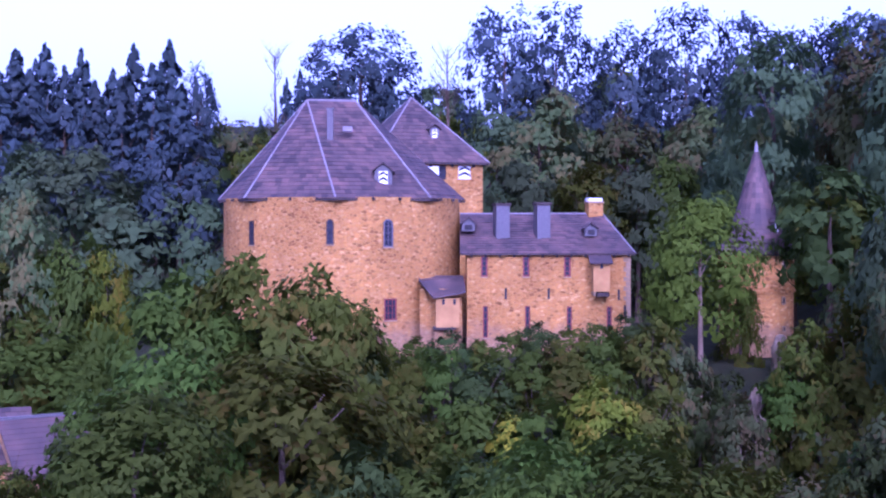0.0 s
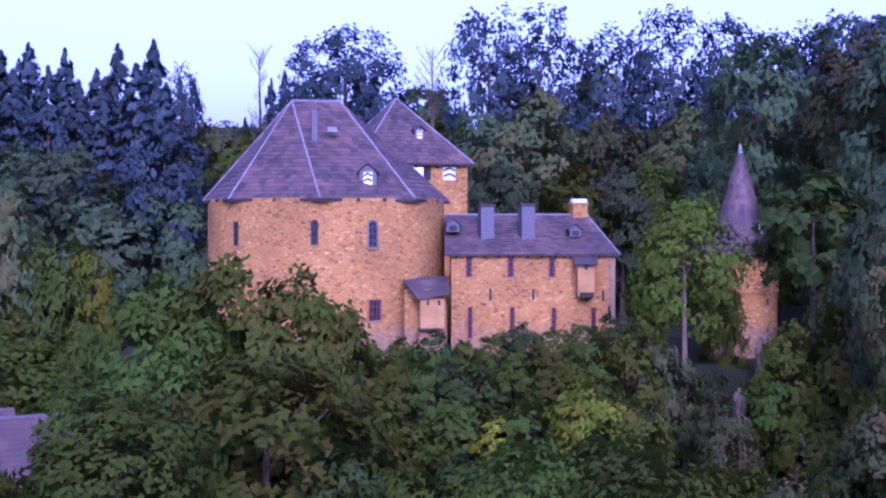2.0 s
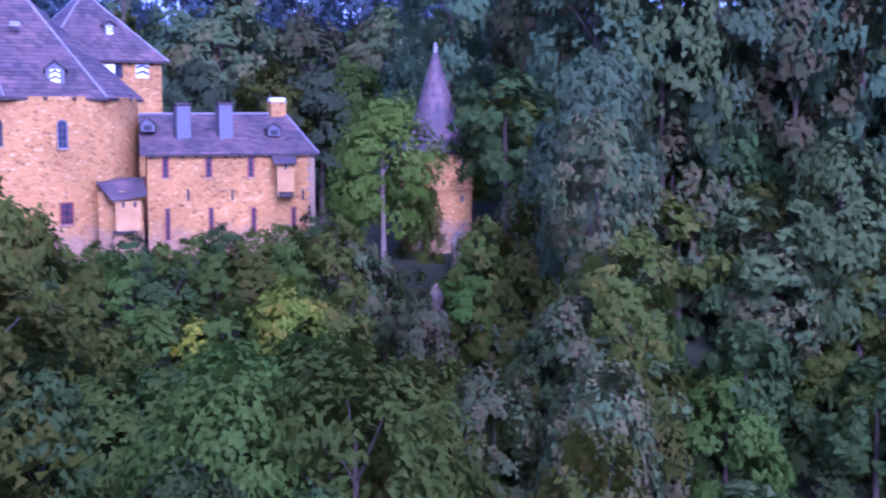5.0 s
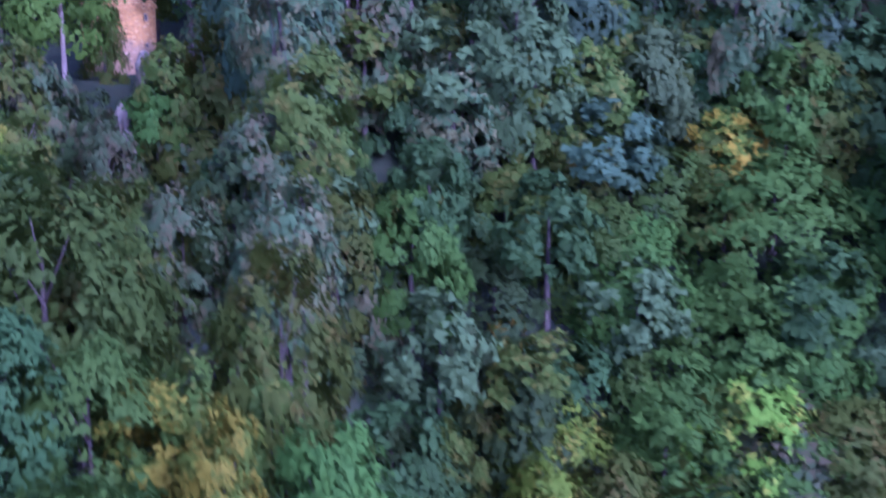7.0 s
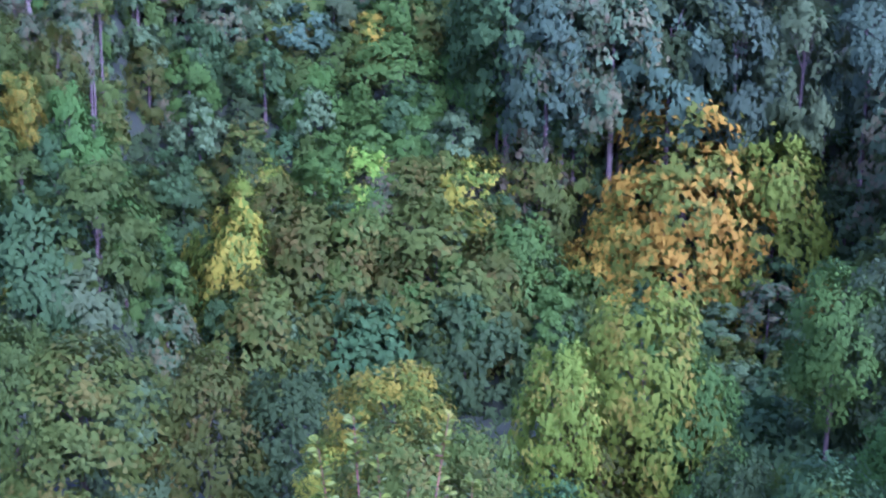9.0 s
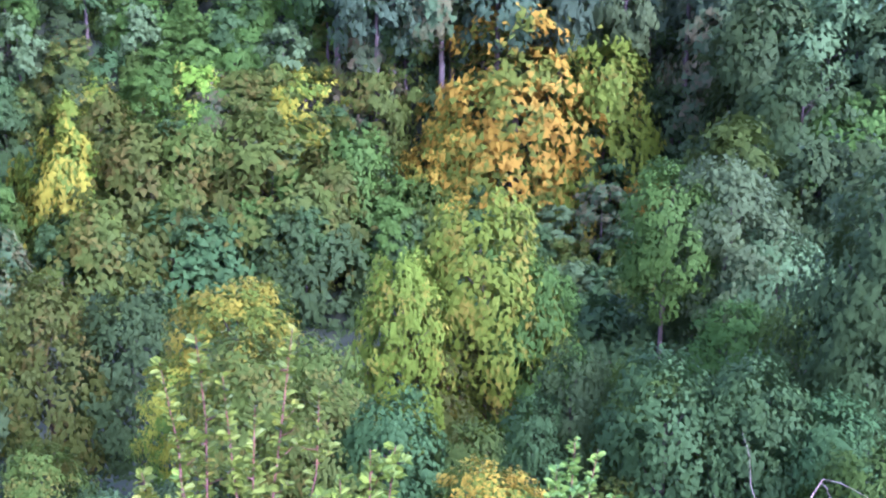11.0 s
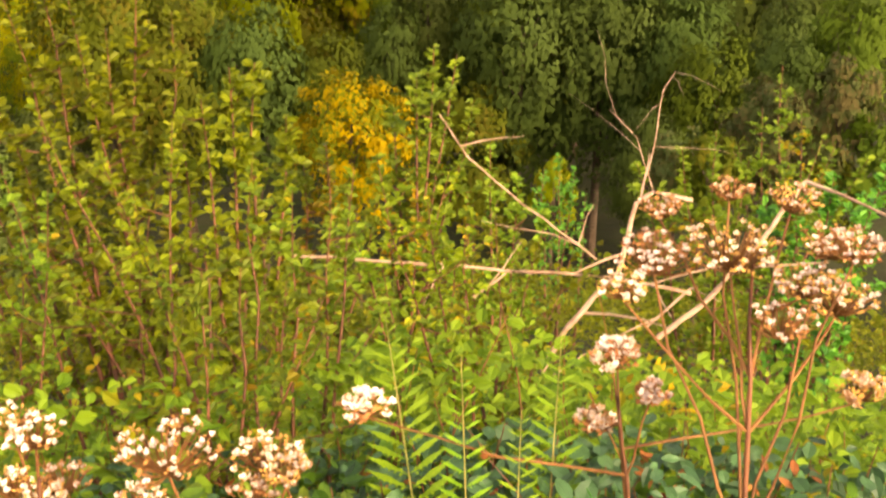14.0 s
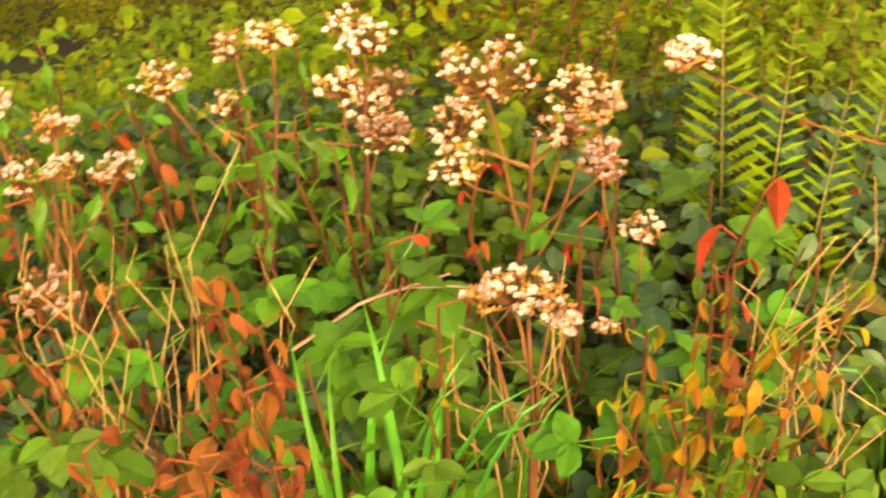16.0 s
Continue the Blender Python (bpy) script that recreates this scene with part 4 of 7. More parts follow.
def tree(kind, colour, x, y, top, width, height, pale=False, thick=0.0, foot=None, group=""):
    """A tree whose crown has the given top, width and height; its trunk runs down into the ground."""
    gz = ground_z(x, y) if foot is None else foot
    if foot is None and math.hypot(x, y) > 100:
        grown = min(1.35, max(1.0, 0.62 * (top - gz) / height))
        height, width = height * grown, width * (1 + 0.6 * (grown - 1))
    if kind == "cone":
        width *= 1.35
    gz = min(gz, top - height * 0.9)
    name, words = SHAPE_WORDS[kind]
    t = thing(name, TREE_WORDS[colour] + " " + words, "conifer" if kind == "cone" else name, group or ("wooded valley " + name + "s"),
              Matrix.LocRotScale((x, y, gz - 0.15), Euler((0, 0, tree_rnd.uniform(0, 6.28))), None))
    var = tree_rnd.randrange(5)
    part("crown", crown_mesh(kind, var, colour), t, "", Matrix.LocRotScale((0, 0, top - height - gz + 0.15), None, (width / 2, width / 2, height / 2)))
    r = thick or 0.035 * width + 0.03
    part("trunk", trunk_mesh(var, pale), t, "", Matrix.LocRotScale((0, 0, 0), None, (r, r, (top - gz - height * 0.3) / 30)))
    return t


def bare_tree(x, y, top, height, width, seed):
    """A leafless tree: trunk, limbs and fine twigs."""
    rnd = random.Random(seed)
    t = thing("bare_tree", "thin leafless tree against the sky", "tree", "bare trees", pose(x, y, ground_z(x, y) - 0.1))
    h = top - ground_z(x, y)
    v, f = [], []
    tube(v, f, [(0, 0, 0), (0.05, 0, h * 0.6), (0, 0, h)], [0.16, 0.11, 0.015], 6)
    part("trunk", mesh_of("trunk", v, f, BARK), t)
    v, f = [], []
    for k in range(34):
        z = h - height * rnd.random() ** 0.8
        a, L = rnd.uniform(0, 6.28), width * 0.5 * rnd.uniform(0.4, 1)
        e = Vector((L * math.cos(a), L * math.sin(a), z + L * rnd.uniform(0.9, 1.8)))
        tube(v, f, [(0, 0, z), (e.x * 0.5, e.y * 0.5, z + (e.z - z) * 0.42), e], [0.035, 0.024, 0.008], 4)
        for _ in range(4):
            q = Vector((0, 0, z)).lerp(e, rnd.uniform(0.4, 0.95))
            tube(v, f, [q, q + Vector((rnd.uniform(-.3, .3), rnd.uniform(-.3, .3), rnd.uniform(0.2, 0.6)))], [0.013, 0.005], 3)
    part("branchwork", mesh_of("branchwork", v, f, BARK), t)


# skyline broadleaf trees coloured dark: their backlit silhouette is put into the leaves
tree('lace', 'spruce', 3.84, 150.90, 19.44, 7.56, 11.33)
tree('lace', 'spruce', 7.23, 150.80, 19.23, 7.92, 12.45)
tree('lace', 'spruce', 11.55, 150.64, 18.27, 7.53, 11.29)
tree('lace', 'spruce', 15.78, 150.16, 19.12, 7.86, 12.35)
tree('lace', 'spruce', 19.62, 149.78, 18.50, 7.45, 11.92)
tree('lace', 'spruce', 23.21, 149.29, 18.23, 7.77, 11.11)
tree('lace', 'spruce', 27.05, 148.58, 18.85, 8.07, 11.74)
tree('lace', 'spruce', 30.16, 148.03, 18.39, 7.29, 10.94)
tree('lace', 'spruce', -5.66, 149.04, 17.54, 8.70, 7.04)
tree('lace', 'spruce', -7.15, 149.06, 16.73, 5.19, 5.56)
tree('lace', 'spruce', 14.72, 156.67, 15.82, 9.65, 10.45)
tree('lace', 'spruce', 8.33, 157.20, 15.08, 9.71, 10.52)
tree('lace', 'spruce', 23.69, 155.65, 14.90, 10.33, 10.33)
tree('cone', 'spruce', -27.97, 142.70, 14.61, 5.69, 10.34)
tree('cone', 'spruce', -26.34, 142.99, 14.89, 6.22, 11.41)
tree('cone', 'spruce', -24.62, 143.27, 15.20, 5.72, 11.45)
tree('cone', 'spruce', -22.53, 143.64, 14.90, 5.75, 11.50)
tree('cone', 'spruce', -20.71, 144.01, 13.73, 5.25, 10.50)
tree('cone', 'spruce', -19.39, 144.06, 15.24, 5.77, 11.55)
tree('cone', 'spruce', -17.26, 144.31, 15.52, 6.32, 11.93)
tree('cone', 'spruce', -29.57, 142.37, 14.73, 6.18, 11.33)
tree('cone', 'spruce', -26.05, 139.12, 12.99, 5.93, 9.88)
tree('cone', 'spruce', -24.33, 139.42, 13.19, 5.95, 9.92)
tree('cone', 'spruce', -22.43, 139.72, 13.39, 5.47, 9.95)
tree('cone', 'spruce', -20.70, 140.07, 12.44, 5.50, 10.00)
tree('cone', 'spruce', -19.24, 140.25, 12.79, 5.51, 10.02)
tree('cone', 'spruce', -17.43, 140.41, 13.64, 5.52, 10.04)
tree('cone', 'spruce', -15.82, 140.69, 12.50, 5.54, 10.07)
tree('lace', 'spruce', -16.32, 148.48, 15.25, 3.32, 9.58)
tree('cone', 'spruce', -12.00, 147.21, 11.10, 2.00, 5.09)
tree('cone', 'brown', -14.25, 147.12, 9.13, 4.90, 3.63)
tree('broad', 'brown', 5.54, 141.47, 12.59, 7.71, 9.64)
tree('broad', 'brown', 10.75, 141.29, 10.89, 6.07, 8.36)
tree('broad', 'brown', 15.05, 140.88, 11.03, 6.84, 9.56)
tree('broad', 'grey', 19.91, 140.25, 11.47, 6.78, 10.72)
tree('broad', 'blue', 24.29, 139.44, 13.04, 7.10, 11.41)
tree('broad', 'olive', 22.20, 140.07, 8.80, 5.97, 8.23)
tree('broad', 'blue', 3.01, 141.62, 11.59, 5.69, 9.67)
tree('broad', 'blue', 4.41, 135.78, 7.97, 4.15, 4.68)
tree('broad', 'olive', 7.85, 135.63, 7.81, 5.08, 5.83)
tree('broad', 'blue', 10.64, 135.45, 7.58, 5.63, 7.75)
tree('broad', 'green', 12.48, 135.27, 8.20, 4.49, 7.73)
tree('broad', 'blue', 20.00, 134.33, 8.76, 4.43, 9.53)
tree('broad', 'brown', 22.11, 134.14, 5.38, 5.52, 8.37)
tree('broad', 'blue', 15.52, 134.92, 8.80, 5.95, 10.00)
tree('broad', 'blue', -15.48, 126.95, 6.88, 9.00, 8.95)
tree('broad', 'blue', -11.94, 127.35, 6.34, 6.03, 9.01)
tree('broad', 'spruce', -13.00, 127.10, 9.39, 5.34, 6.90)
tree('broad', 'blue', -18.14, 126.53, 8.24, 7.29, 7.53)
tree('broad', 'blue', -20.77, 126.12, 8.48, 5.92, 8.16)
tree('tall', 'brown', -15.51, 110.85, 5.56, 4.27, 7.79)
tree('tall', 'green', -13.71, 111.13, 3.88, 4.80, 9.40)
tree('tall', 'lime', -12.48, 111.29, 3.46, 2.28, 5.24)
tree('tall', 'olive', -15.94, 110.85, 3.04, 4.53, 7.80)
tree('tall', 'green', -14.53, 111.04, 3.25, 3.53, 7.82)
tree('broad', 'green', -8.56, 105.65, 2.79, 5.39, 6.96)
tree('broad', 'olive', -5.77, 105.82, 3.54, 5.63, 7.68)
tree('broad', 'olive', -4.09, 105.91, 2.79, 4.97, 7.00)
tree('broad', 'olive', -3.15, 105.95, 1.85, 2.94, 4.67)
tree('broad', 'green', -7.45, 105.74, 1.85, 5.18, 8.14)
tree('broad', 'dark', -2.59, 105.96, 0.15, 3.62, 6.08)
tree('big', 'green', -14.84, 110.00, 0.80, 6.43, 4.34)
tree('big', 'olive', -4.70, 101.89, 0.85, 7.81, 7.01)
tree('big', 'green', -8.08, 101.68, 0.86, 5.11, 6.34)
tree('big', 'green', -7.97, 96.66, 0.04, 5.73, 5.55)
tree('big', 'olive', -11.50, 96.25, -2.04, 2.66, 2.93)
tree('bush', 'olive', -1.15, 107.98, -0.22, 2.36, 2.56)
tree('bush', 'green', 0.03, 107.99, -0.12, 2.17, 2.36)
tree('bush', 'dark', 1.41, 107.97, -0.61, 2.56, 2.17)
tree('bush', 'green', 3.17, 107.94, -0.05, 1.77, 1.77)
tree('bush', 'olive', 4.35, 107.90, 0.19, 2.36, 2.16)
tree('bush', 'green', 5.81, 107.84, 0.69, 2.35, 2.55)
tree('bush', 'olive', 7.27, 107.75, 1.09, 2.35, 3.13)
tree('bush', 'brown', 8.23, 107.68, 0.41, 2.34, 3.32)
tree('bush', 'dark', 8.96, 107.53, -0.90, 2.34, 2.61)
tree('bush', 'olive', -1.59, 104.95, -1.24, 3.68, 3.68)
tree('bush', 'green', 1.35, 104.96, -1.04, 3.50, 3.50)
tree('bush', 'olive', -0.30, 104.93, -2.15, 3.31, 3.31)
tree('bush', 'lime', 5.38, 104.84, -0.65, 2.75, 3.12)
tree('bush', 'green', 3.37, 104.90, -1.40, 3.13, 3.13)
tree('bush', 'olive', 6.84, 104.74, -1.19, 2.20, 2.38)
tree('bush', 'brown', 9.71, 104.51, -1.15, 2.00, 3.09)
tree('bush', 'yellow', 2.27, 104.91, -2.05, 2.02, 2.02)
tree('broad', 'dark', -2.23, 100.91, -1.91, 4.41, 5.39)
tree('broad', 'green', 0.11, 100.92, -2.41, 4.01, 4.14)
tree('broad', 'green', 3.12, 100.89, -1.89, 4.60, 4.96)
tree('broad', 'green', 5.44, 100.80, -1.71, 4.59, 5.36)
tree('broad', 'olive', 7.57, 100.63, -2.51, 4.37, 4.52)
tree('broad', 'olive', 9.19, 100.49, -2.64, 3.76, 4.50)
tree('broad', 'dark', 1.62, 100.90, -2.57, 3.61, 4.14)
tree('bush', 'dark', 14.88, 115.02, -0.39, 2.72, 3.62)
tree('bush', 'olive', 12.00, 115.37, 2.54, 2.05, 5.46)
tree('broad', 'olive', 14.47, 109.04, 1.72, 5.30, 6.47)
tree('broad', 'brown', 13.89, 109.09, -0.90, 4.59, 5.99)
tree('broad', 'green', 15.62, 108.88, 0.13, 4.56, 7.44)
tree('tall', 'grey', 27.13, 120.95, 7.19, 2.41, 3.55, pale=True, thick=0.05)
tree('broad', 'brown', 23.60, 123.69, 8.74, 5.27, 8.16)
tree('broad', 'grey', 20.18, 125.05, 11.03, 4.61, 7.48)
tree('broad', 'brown', 33.22, 121.55, 8.80, 6.91, 7.48)
tree('broad', 'grey', 37.35, 120.31, 8.68, 6.54, 7.44)
tree('broad', 'brown', 30.85, 122.19, 8.66, 4.94, 6.81)
tree('broad', 'blue', 26.87, 123.34, 10.00, 5.60, 8.86)
tree('broad', 'blue', 35.67, 121.58, 11.15, 6.58, 7.47)
tree('broad', 'grey', 39.22, 118.90, 6.75, 5.52, 9.41)
tree('broad', 'blue', 16.30, 106.87, 6.83, 3.93, 6.38)
tree('broad', 'brown', 14.87, 101.87, 4.79, 3.08, 4.52)
tree('broad', 'olive', 20.15, 121.99, 5.19, 3.71, 6.08)
tree('broad', 'olive', 24.74, 121.13, 4.97, 4.03, 5.45)
tree('broad', 'grey', 32.86, 119.14, 5.42, 5.88, 7.35)
tree('broad', 'grey', 22.65, 121.05, 3.27, 3.41, 4.80)
tree('broad', 'olive', 25.11, 120.14, 2.27, 3.87, 5.76)
tree('broad', 'olive', 29.09, 119.03, 2.04, 4.63, 7.02)
tree('broad', 'green', 31.96, 119.04, 3.87, 4.95, 5.76)
tree('broad', 'green', 35.38, 118.06, 3.77, 4.62, 5.42)
tree('broad', 'olive', 32.90, 116.13, -0.01, 6.12, 7.23)
tree('broad', 'brown', 29.12, 116.89, -0.89, 5.55, 6.65)
tree('broad', 'green', 35.67, 115.48, 0.64, 4.94, 7.81)
tree('broad', 'dark', 25.37, 117.91, -0.20, 4.97, 7.55)
tree('broad', 'olive', 14.11, 97.99, 1.37, 4.05, 4.92)
tree('broad', 'olive', 19.73, 119.02, 0.00, 4.38, 7.84)
tree('broad', 'brown', 12.94, 98.13, -0.52, 3.58, 4.93)
tree('tall', 'green', 22.04, 117.46, -0.69, 5.66, 11.11)
tree('tall', 'brown', 18.31, 117.97, -1.76, 5.08, 8.75)
tree('tall', 'brown', 12.97, 96.06, -2.09, 3.66, 5.91)
tree('broad', 'green', 20.17, 116.15, -4.76, 6.29, 7.34)
tree('broad', 'olive', 25.06, 114.93, -5.65, 5.74, 6.79)
tree('broad', 'olive', 29.98, 113.98, -5.60, 4.37, 4.81)
tree('broad', 'dark', 27.50, 114.34, -6.07, 4.92, 5.66)
tree('broad', 'dark', 32.02, 112.87, -6.67, 5.43, 6.18)
tree('broad', 'dark', 17.64, 116.16, -5.87, 5.17, 7.31)
tree('broad', 'dark', 22.61, 115.46, -5.42, 4.38, 7.35)
tree('big', 'green', 6.04, 95.77, -1.22, 7.24, 8.39)
tree('big', 'green', 2.68, 95.91, -1.55, 5.63, 7.83)
tree('broad', 'olive', 11.06, 91.22, -2.90, 3.86, 6.92)
tree('broad', 'dark', 3.97, 91.73, -4.14, 4.36, 5.33)
tree('broad', 'yellow', 8.21, 91.31, -6.06, 4.43, 4.16)
tree('broad', 'dark', 1.60, 91.85, -3.42, 3.92, 5.67)
tree('broad', 'green', 6.24, 91.56, -4.85, 4.00, 4.96)
tree('broad', 'olive', 9.71, 91.25, -4.91, 3.85, 5.02)
tree('broad', 'grey', 0.95, 91.68, -6.01, 3.13, 4.04)
tree('big', 'green', 33.58, 111.69, -6.74, 6.05, 7.07)
tree('broad', 'olive', 34.65, 114.93, 0.36, 5.89, 6.69)
tree('broad', 'grey', 37.73, 114.06, 0.86, 5.61, 7.31)
tree('broad', 'orange', 40.99, 111.75, -2.98, 5.32, 5.19)
tree('broad', 'green', 42.29, 112.02, -0.31, 5.90, 7.32)
tree('broad', 'olive', 45.48, 110.93, 0.68, 6.77, 9.13)
tree('broad', 'brown', 28.43, 116.42, -0.40, 5.24, 6.03)
tree('broad', 'olive', 30.26, 113.54, -5.71, 4.70, 5.00)
tree('broad', 'olive', 31.44, 112.82, -6.69, 3.71, 5.31)
tree('broad', 'green', 37.35, 111.71, -4.83, 4.30, 5.35)
tree('broad', 'green', 25.44, 114.34, -6.18, 5.07, 6.98)
tree('broad', 'dark', 26.31, 114.93, -4.35, 4.23, 5.84)
tree('big', 'green', 34.89, 110.99, -7.18, 7.60, 8.14)
tree('big', 'green', 42.02, 109.45, -4.31, 11.30, 9.63)
tree('big', 'green', 42.60, 107.25, -9.31, 9.00, 9.58)
tree('big', 'green', 38.16, 108.69, -10.25, 7.60, 8.14)
tree('broad', 'green', 19.26, 114.72, -6.41, 7.24, 8.31)
tree('broad', 'dark', 21.47, 112.49, -11.49, 6.20, 7.24)
tree('broad', 'dark', 23.89, 113.82, -6.92, 4.63, 6.76)
tree('broad', 'dark', 24.35, 110.99, -13.74, 5.42, 7.28)
tree('broad', 'orange', 28.48, 111.36, -11.69, 2.20, 2.57)
tree('broad', 'grey', 26.47, 111.44, -11.96, 4.38, 5.37)
tree('broad', 'grey', 28.71, 110.43, -12.99, 4.94, 5.66)
tree('broad', 'dark', 28.42, 112.10, -8.99, 5.23, 5.69)
tree('broad', 'brown', 22.58, 113.23, -9.33, 4.34, 6.16)
tree('tall', 'green', 11.19, 87.93, -6.40, 4.26, 8.41)
tree('tall', 'yellow', 8.59, 88.26, -5.99, 2.86, 5.12)
tree('tall', 'green', 12.60, 87.33, -10.04, 4.72, 6.10)
tree('tall', 'dark', 9.81, 87.79, -9.25, 3.67, 5.99)
tree('tall', 'dark', 19.02, 111.36, -13.00, 5.09, 7.88)
tree('big', 'lime', 29.32, 108.09, -14.98, 7.46, 6.91)
tree('big', 'green', 34.97, 107.25, -13.09, 6.23, 6.44)
tree('big', 'olive', 37.50, 105.85, -14.22, 7.53, 6.97)
tree('big', 'green', 40.94, 105.25, -12.31, 5.20, 8.06)
tree('broad', 'dark', 21.16, 108.93, -15.18, 4.69, 4.85)
tree('broad', 'grey', 53.33, 105.99, -5.38, 8.36, 11.72)
tree('broad', 'dark', 60.23, 103.18, -2.54, 11.30, 13.52)
tree('broad', 'brown', 63.73, 100.40, -4.50, 9.45, 12.22)
tree('broad', 'grey', 67.17, 98.71, -2.11, 11.74, 15.78)
tree('broad', 'green', 48.52, 108.61, -4.34, 8.98, 12.37)
tree('broad', 'olive', 49.69, 106.47, -8.71, 9.53, 11.09)
tree('tall', 'dark', 71.37, 93.06, -5.38, 9.74, 24.87)
tree('tall', 'dark', 75.05, 89.51, -6.74, 10.75, 24.55)
tree('tall', 'dark', 68.74, 94.78, -8.72, 6.96, 14.97)
tree('tall', 'dark', 78.23, 87.89, -4.44, 10.67, 24.39)
tree('broad', 'brown', 50.26, 99.88, -11.32, 6.83, 11.19)
tree('broad', 'yellow', 45.58, 101.09, -13.78, 8.53, 10.58)
tree('broad', 'olive', 53.92, 98.70, -9.98, 5.41, 10.01)
tree('broad', 'olive', 59.69, 95.55, -9.99, 6.24, 8.20)
tree('broad', 'olive', 50.54, 98.34, -14.25, 8.50, 11.70)
tree('broad', 'lime', 37.24, 104.48, -13.87, 7.96, 9.99)
tree('broad', 'brown', 38.77, 103.28, -15.02, 9.64, 11.13)
tree('big', 'orange', 59.86, 90.76, -9.27, 16.88, 19.70)
tree('big', 'lime', 65.28, 85.76, -11.20, 11.75, 20.97)
tree('big', 'orange', 54.17, 91.46, -17.75, 8.73, 10.16)
tree('broad', 'orange', 66.43, 81.22, -22.04, 7.91, 10.91)
tree('broad', 'grey', 68.94, 79.08, -20.96, 8.87, 15.09)
tree('broad', 'green', 63.46, 80.59, -26.08, 11.52, 15.15)
tree('broad', 'dark', 7.81, 80.47, -12.09, 9.18, 12.37)
tree('broad', 'green', 11.52, 80.36, -9.99, 7.66, 9.17)
tree('broad', 'green', 17.36, 107.20, -17.22, 9.82, 12.97)
tree('broad', 'grey', 10.06, 79.63, -15.21, 8.86, 10.82)
tree('broad', 'dark', 19.32, 104.81, -22.06, 8.71, 12.37)
tree('tall', 'yellow', 25.14, 102.33, -17.62, 9.70, 18.38)
tree('big', 'olive', 31.60, 99.66, -16.73, 14.54, 18.36)
tree('big', 'olive', 40.39, 96.24, -17.14, 16.75, 18.42)
tree('big', 'green', 46.11, 93.64, -17.89, 10.80, 15.64)
tree('big', 'green', 50.11, 89.67, -22.55, 8.03, 12.17)
tree('big', 'olive', 26.91, 96.92, -21.66, 13.58, 17.81)
tree('big', 'dark', 33.38, 94.44, -22.26, 15.72, 18.95)
tree('big', 'dark', 40.63, 91.41, -22.83, 13.65, 17.91)
tree('fine', 'olive', 6.98, 55.49, -13.76, 9.40, 9.71)
tree('fine', 'green', 4.38, 56.01, -12.83, 5.34, 9.58)
tree('fine', 'olive', 12.17, 54.27, -14.85, 6.68, 9.91)
tree('fine', 'dark', 15.58, 53.18, -15.51, 7.03, 9.08)
tree('fine', 'grey', 9.07, 54.66, -15.54, 5.17, 8.30)
tree('fine', 'lime', 22.93, 42.27, -12.10, 4.56, 8.64)
tree('fine', 'lime', 26.94, 42.88, -10.22, 7.07, 11.64)
tree('fine', 'green', 28.23, 41.18, -12.93, 4.94, 8.86)
tree('fine', 'olive', 24.63, 42.64, -15.12, 6.02, 8.12)
tree('fine', 'yellow', 13.70, 35.69, -10.18, 4.67, 4.83)
tree('fine', 'olive', 15.58, 34.33, -11.78, 3.85, 5.44)
tree('fine', 'yellow', 11.74, 35.62, -12.31, 3.02, 4.16)
tree('fine', 'green', 26.18, 31.83, -13.81, 4.28, 5.75)
tree('fine', 'green', 27.64, 30.38, -14.19, 4.00, 5.66)
tree('broad', 'dark', 35.20, 44.85, -17.10, 7.66, 9.14)
tree('broad', 'dark', 37.95, 43.13, -15.70, 6.40, 9.01)
# green tree in deep shade; the shade is put into its dark leaf colour
tree('fine', 'dark', 31.70, 26.45, -6.11, 7.25, 10.82)
tree('fine', 'dark', 30.35, 26.59, -10.06, 4.95, 8.52)
tree('fine', 'grey', 38.38, 38.25, -12.53, 5.83, 8.04)
tree('fine', 'grey', 37.27, 40.24, -9.68, 6.09, 7.44)
tree('fine', 'green', 35.32, 41.84, -10.14, 5.02, 6.92)
tree('fine', 'green', 32.65, 34.66, -13.64, 4.01, 5.19)
tree('fine', 'green', 34.56, 32.81, -13.55, 5.96, 7.19)
# olive tree given dark leaves to hold the deep shade there
tree('fine', 'dark', 23.22, 27.10, -11.45, 5.19, 7.55)
tree('fine', 'dark', 25.00, 25.54, -11.31, 4.77, 7.09)
tree('fine', 'dark', 26.19, 23.80, -12.25, 4.34, 6.24)
tree('fine', 'olive', 21.26, 26.90, -14.80, 4.25, 5.19)
tree('fine', 'green', 23.91, 20.16, -11.75, 3.69, 4.85)
tree('fine', 'green', 16.25, 26.61, -11.97, 2.95, 4.30)
tree('fine', 'dark', 14.72, 27.90, -11.07, 3.80, 5.35)
tree('fine', 'olive', 12.96, 28.82, -10.93, 3.77, 5.31)
tree('fine', 'olive', 11.73, 29.88, -9.60, 4.07, 5.79)
tree('fine', 'dark', 25.14, 19.21, -10.84, 2.81, 5.12)
tree('fine', 'orange', 12.60, 19.85, -9.49, 3.05, 3.01)
tree('fine', 'grey', 7.43, 28.72, -12.85, 3.85, 4.64)
tree('fine', 'dark', 9.29, 28.35, -12.51, 3.26, 4.38)
tree('bush', 'brown', 11.45, 8.94, -5.11, 1.17, 1.30)
tree('bush', 'brown', 10.66, 9.46, -5.67, 0.99, 1.19)
tree('bush', 'lime', 7.70, 8.43, -4.62, 0.49, 0.82)
tree('bush', 'olive', 12.24, 109.27, -1.73, 2.22, 3.23)
tree('bush', 'brown', 11.35, 109.33, -2.75, 2.43, 3.04)
tree('bush', 'olive', 9.76, 109.48, -2.78, 2.44, 2.84)
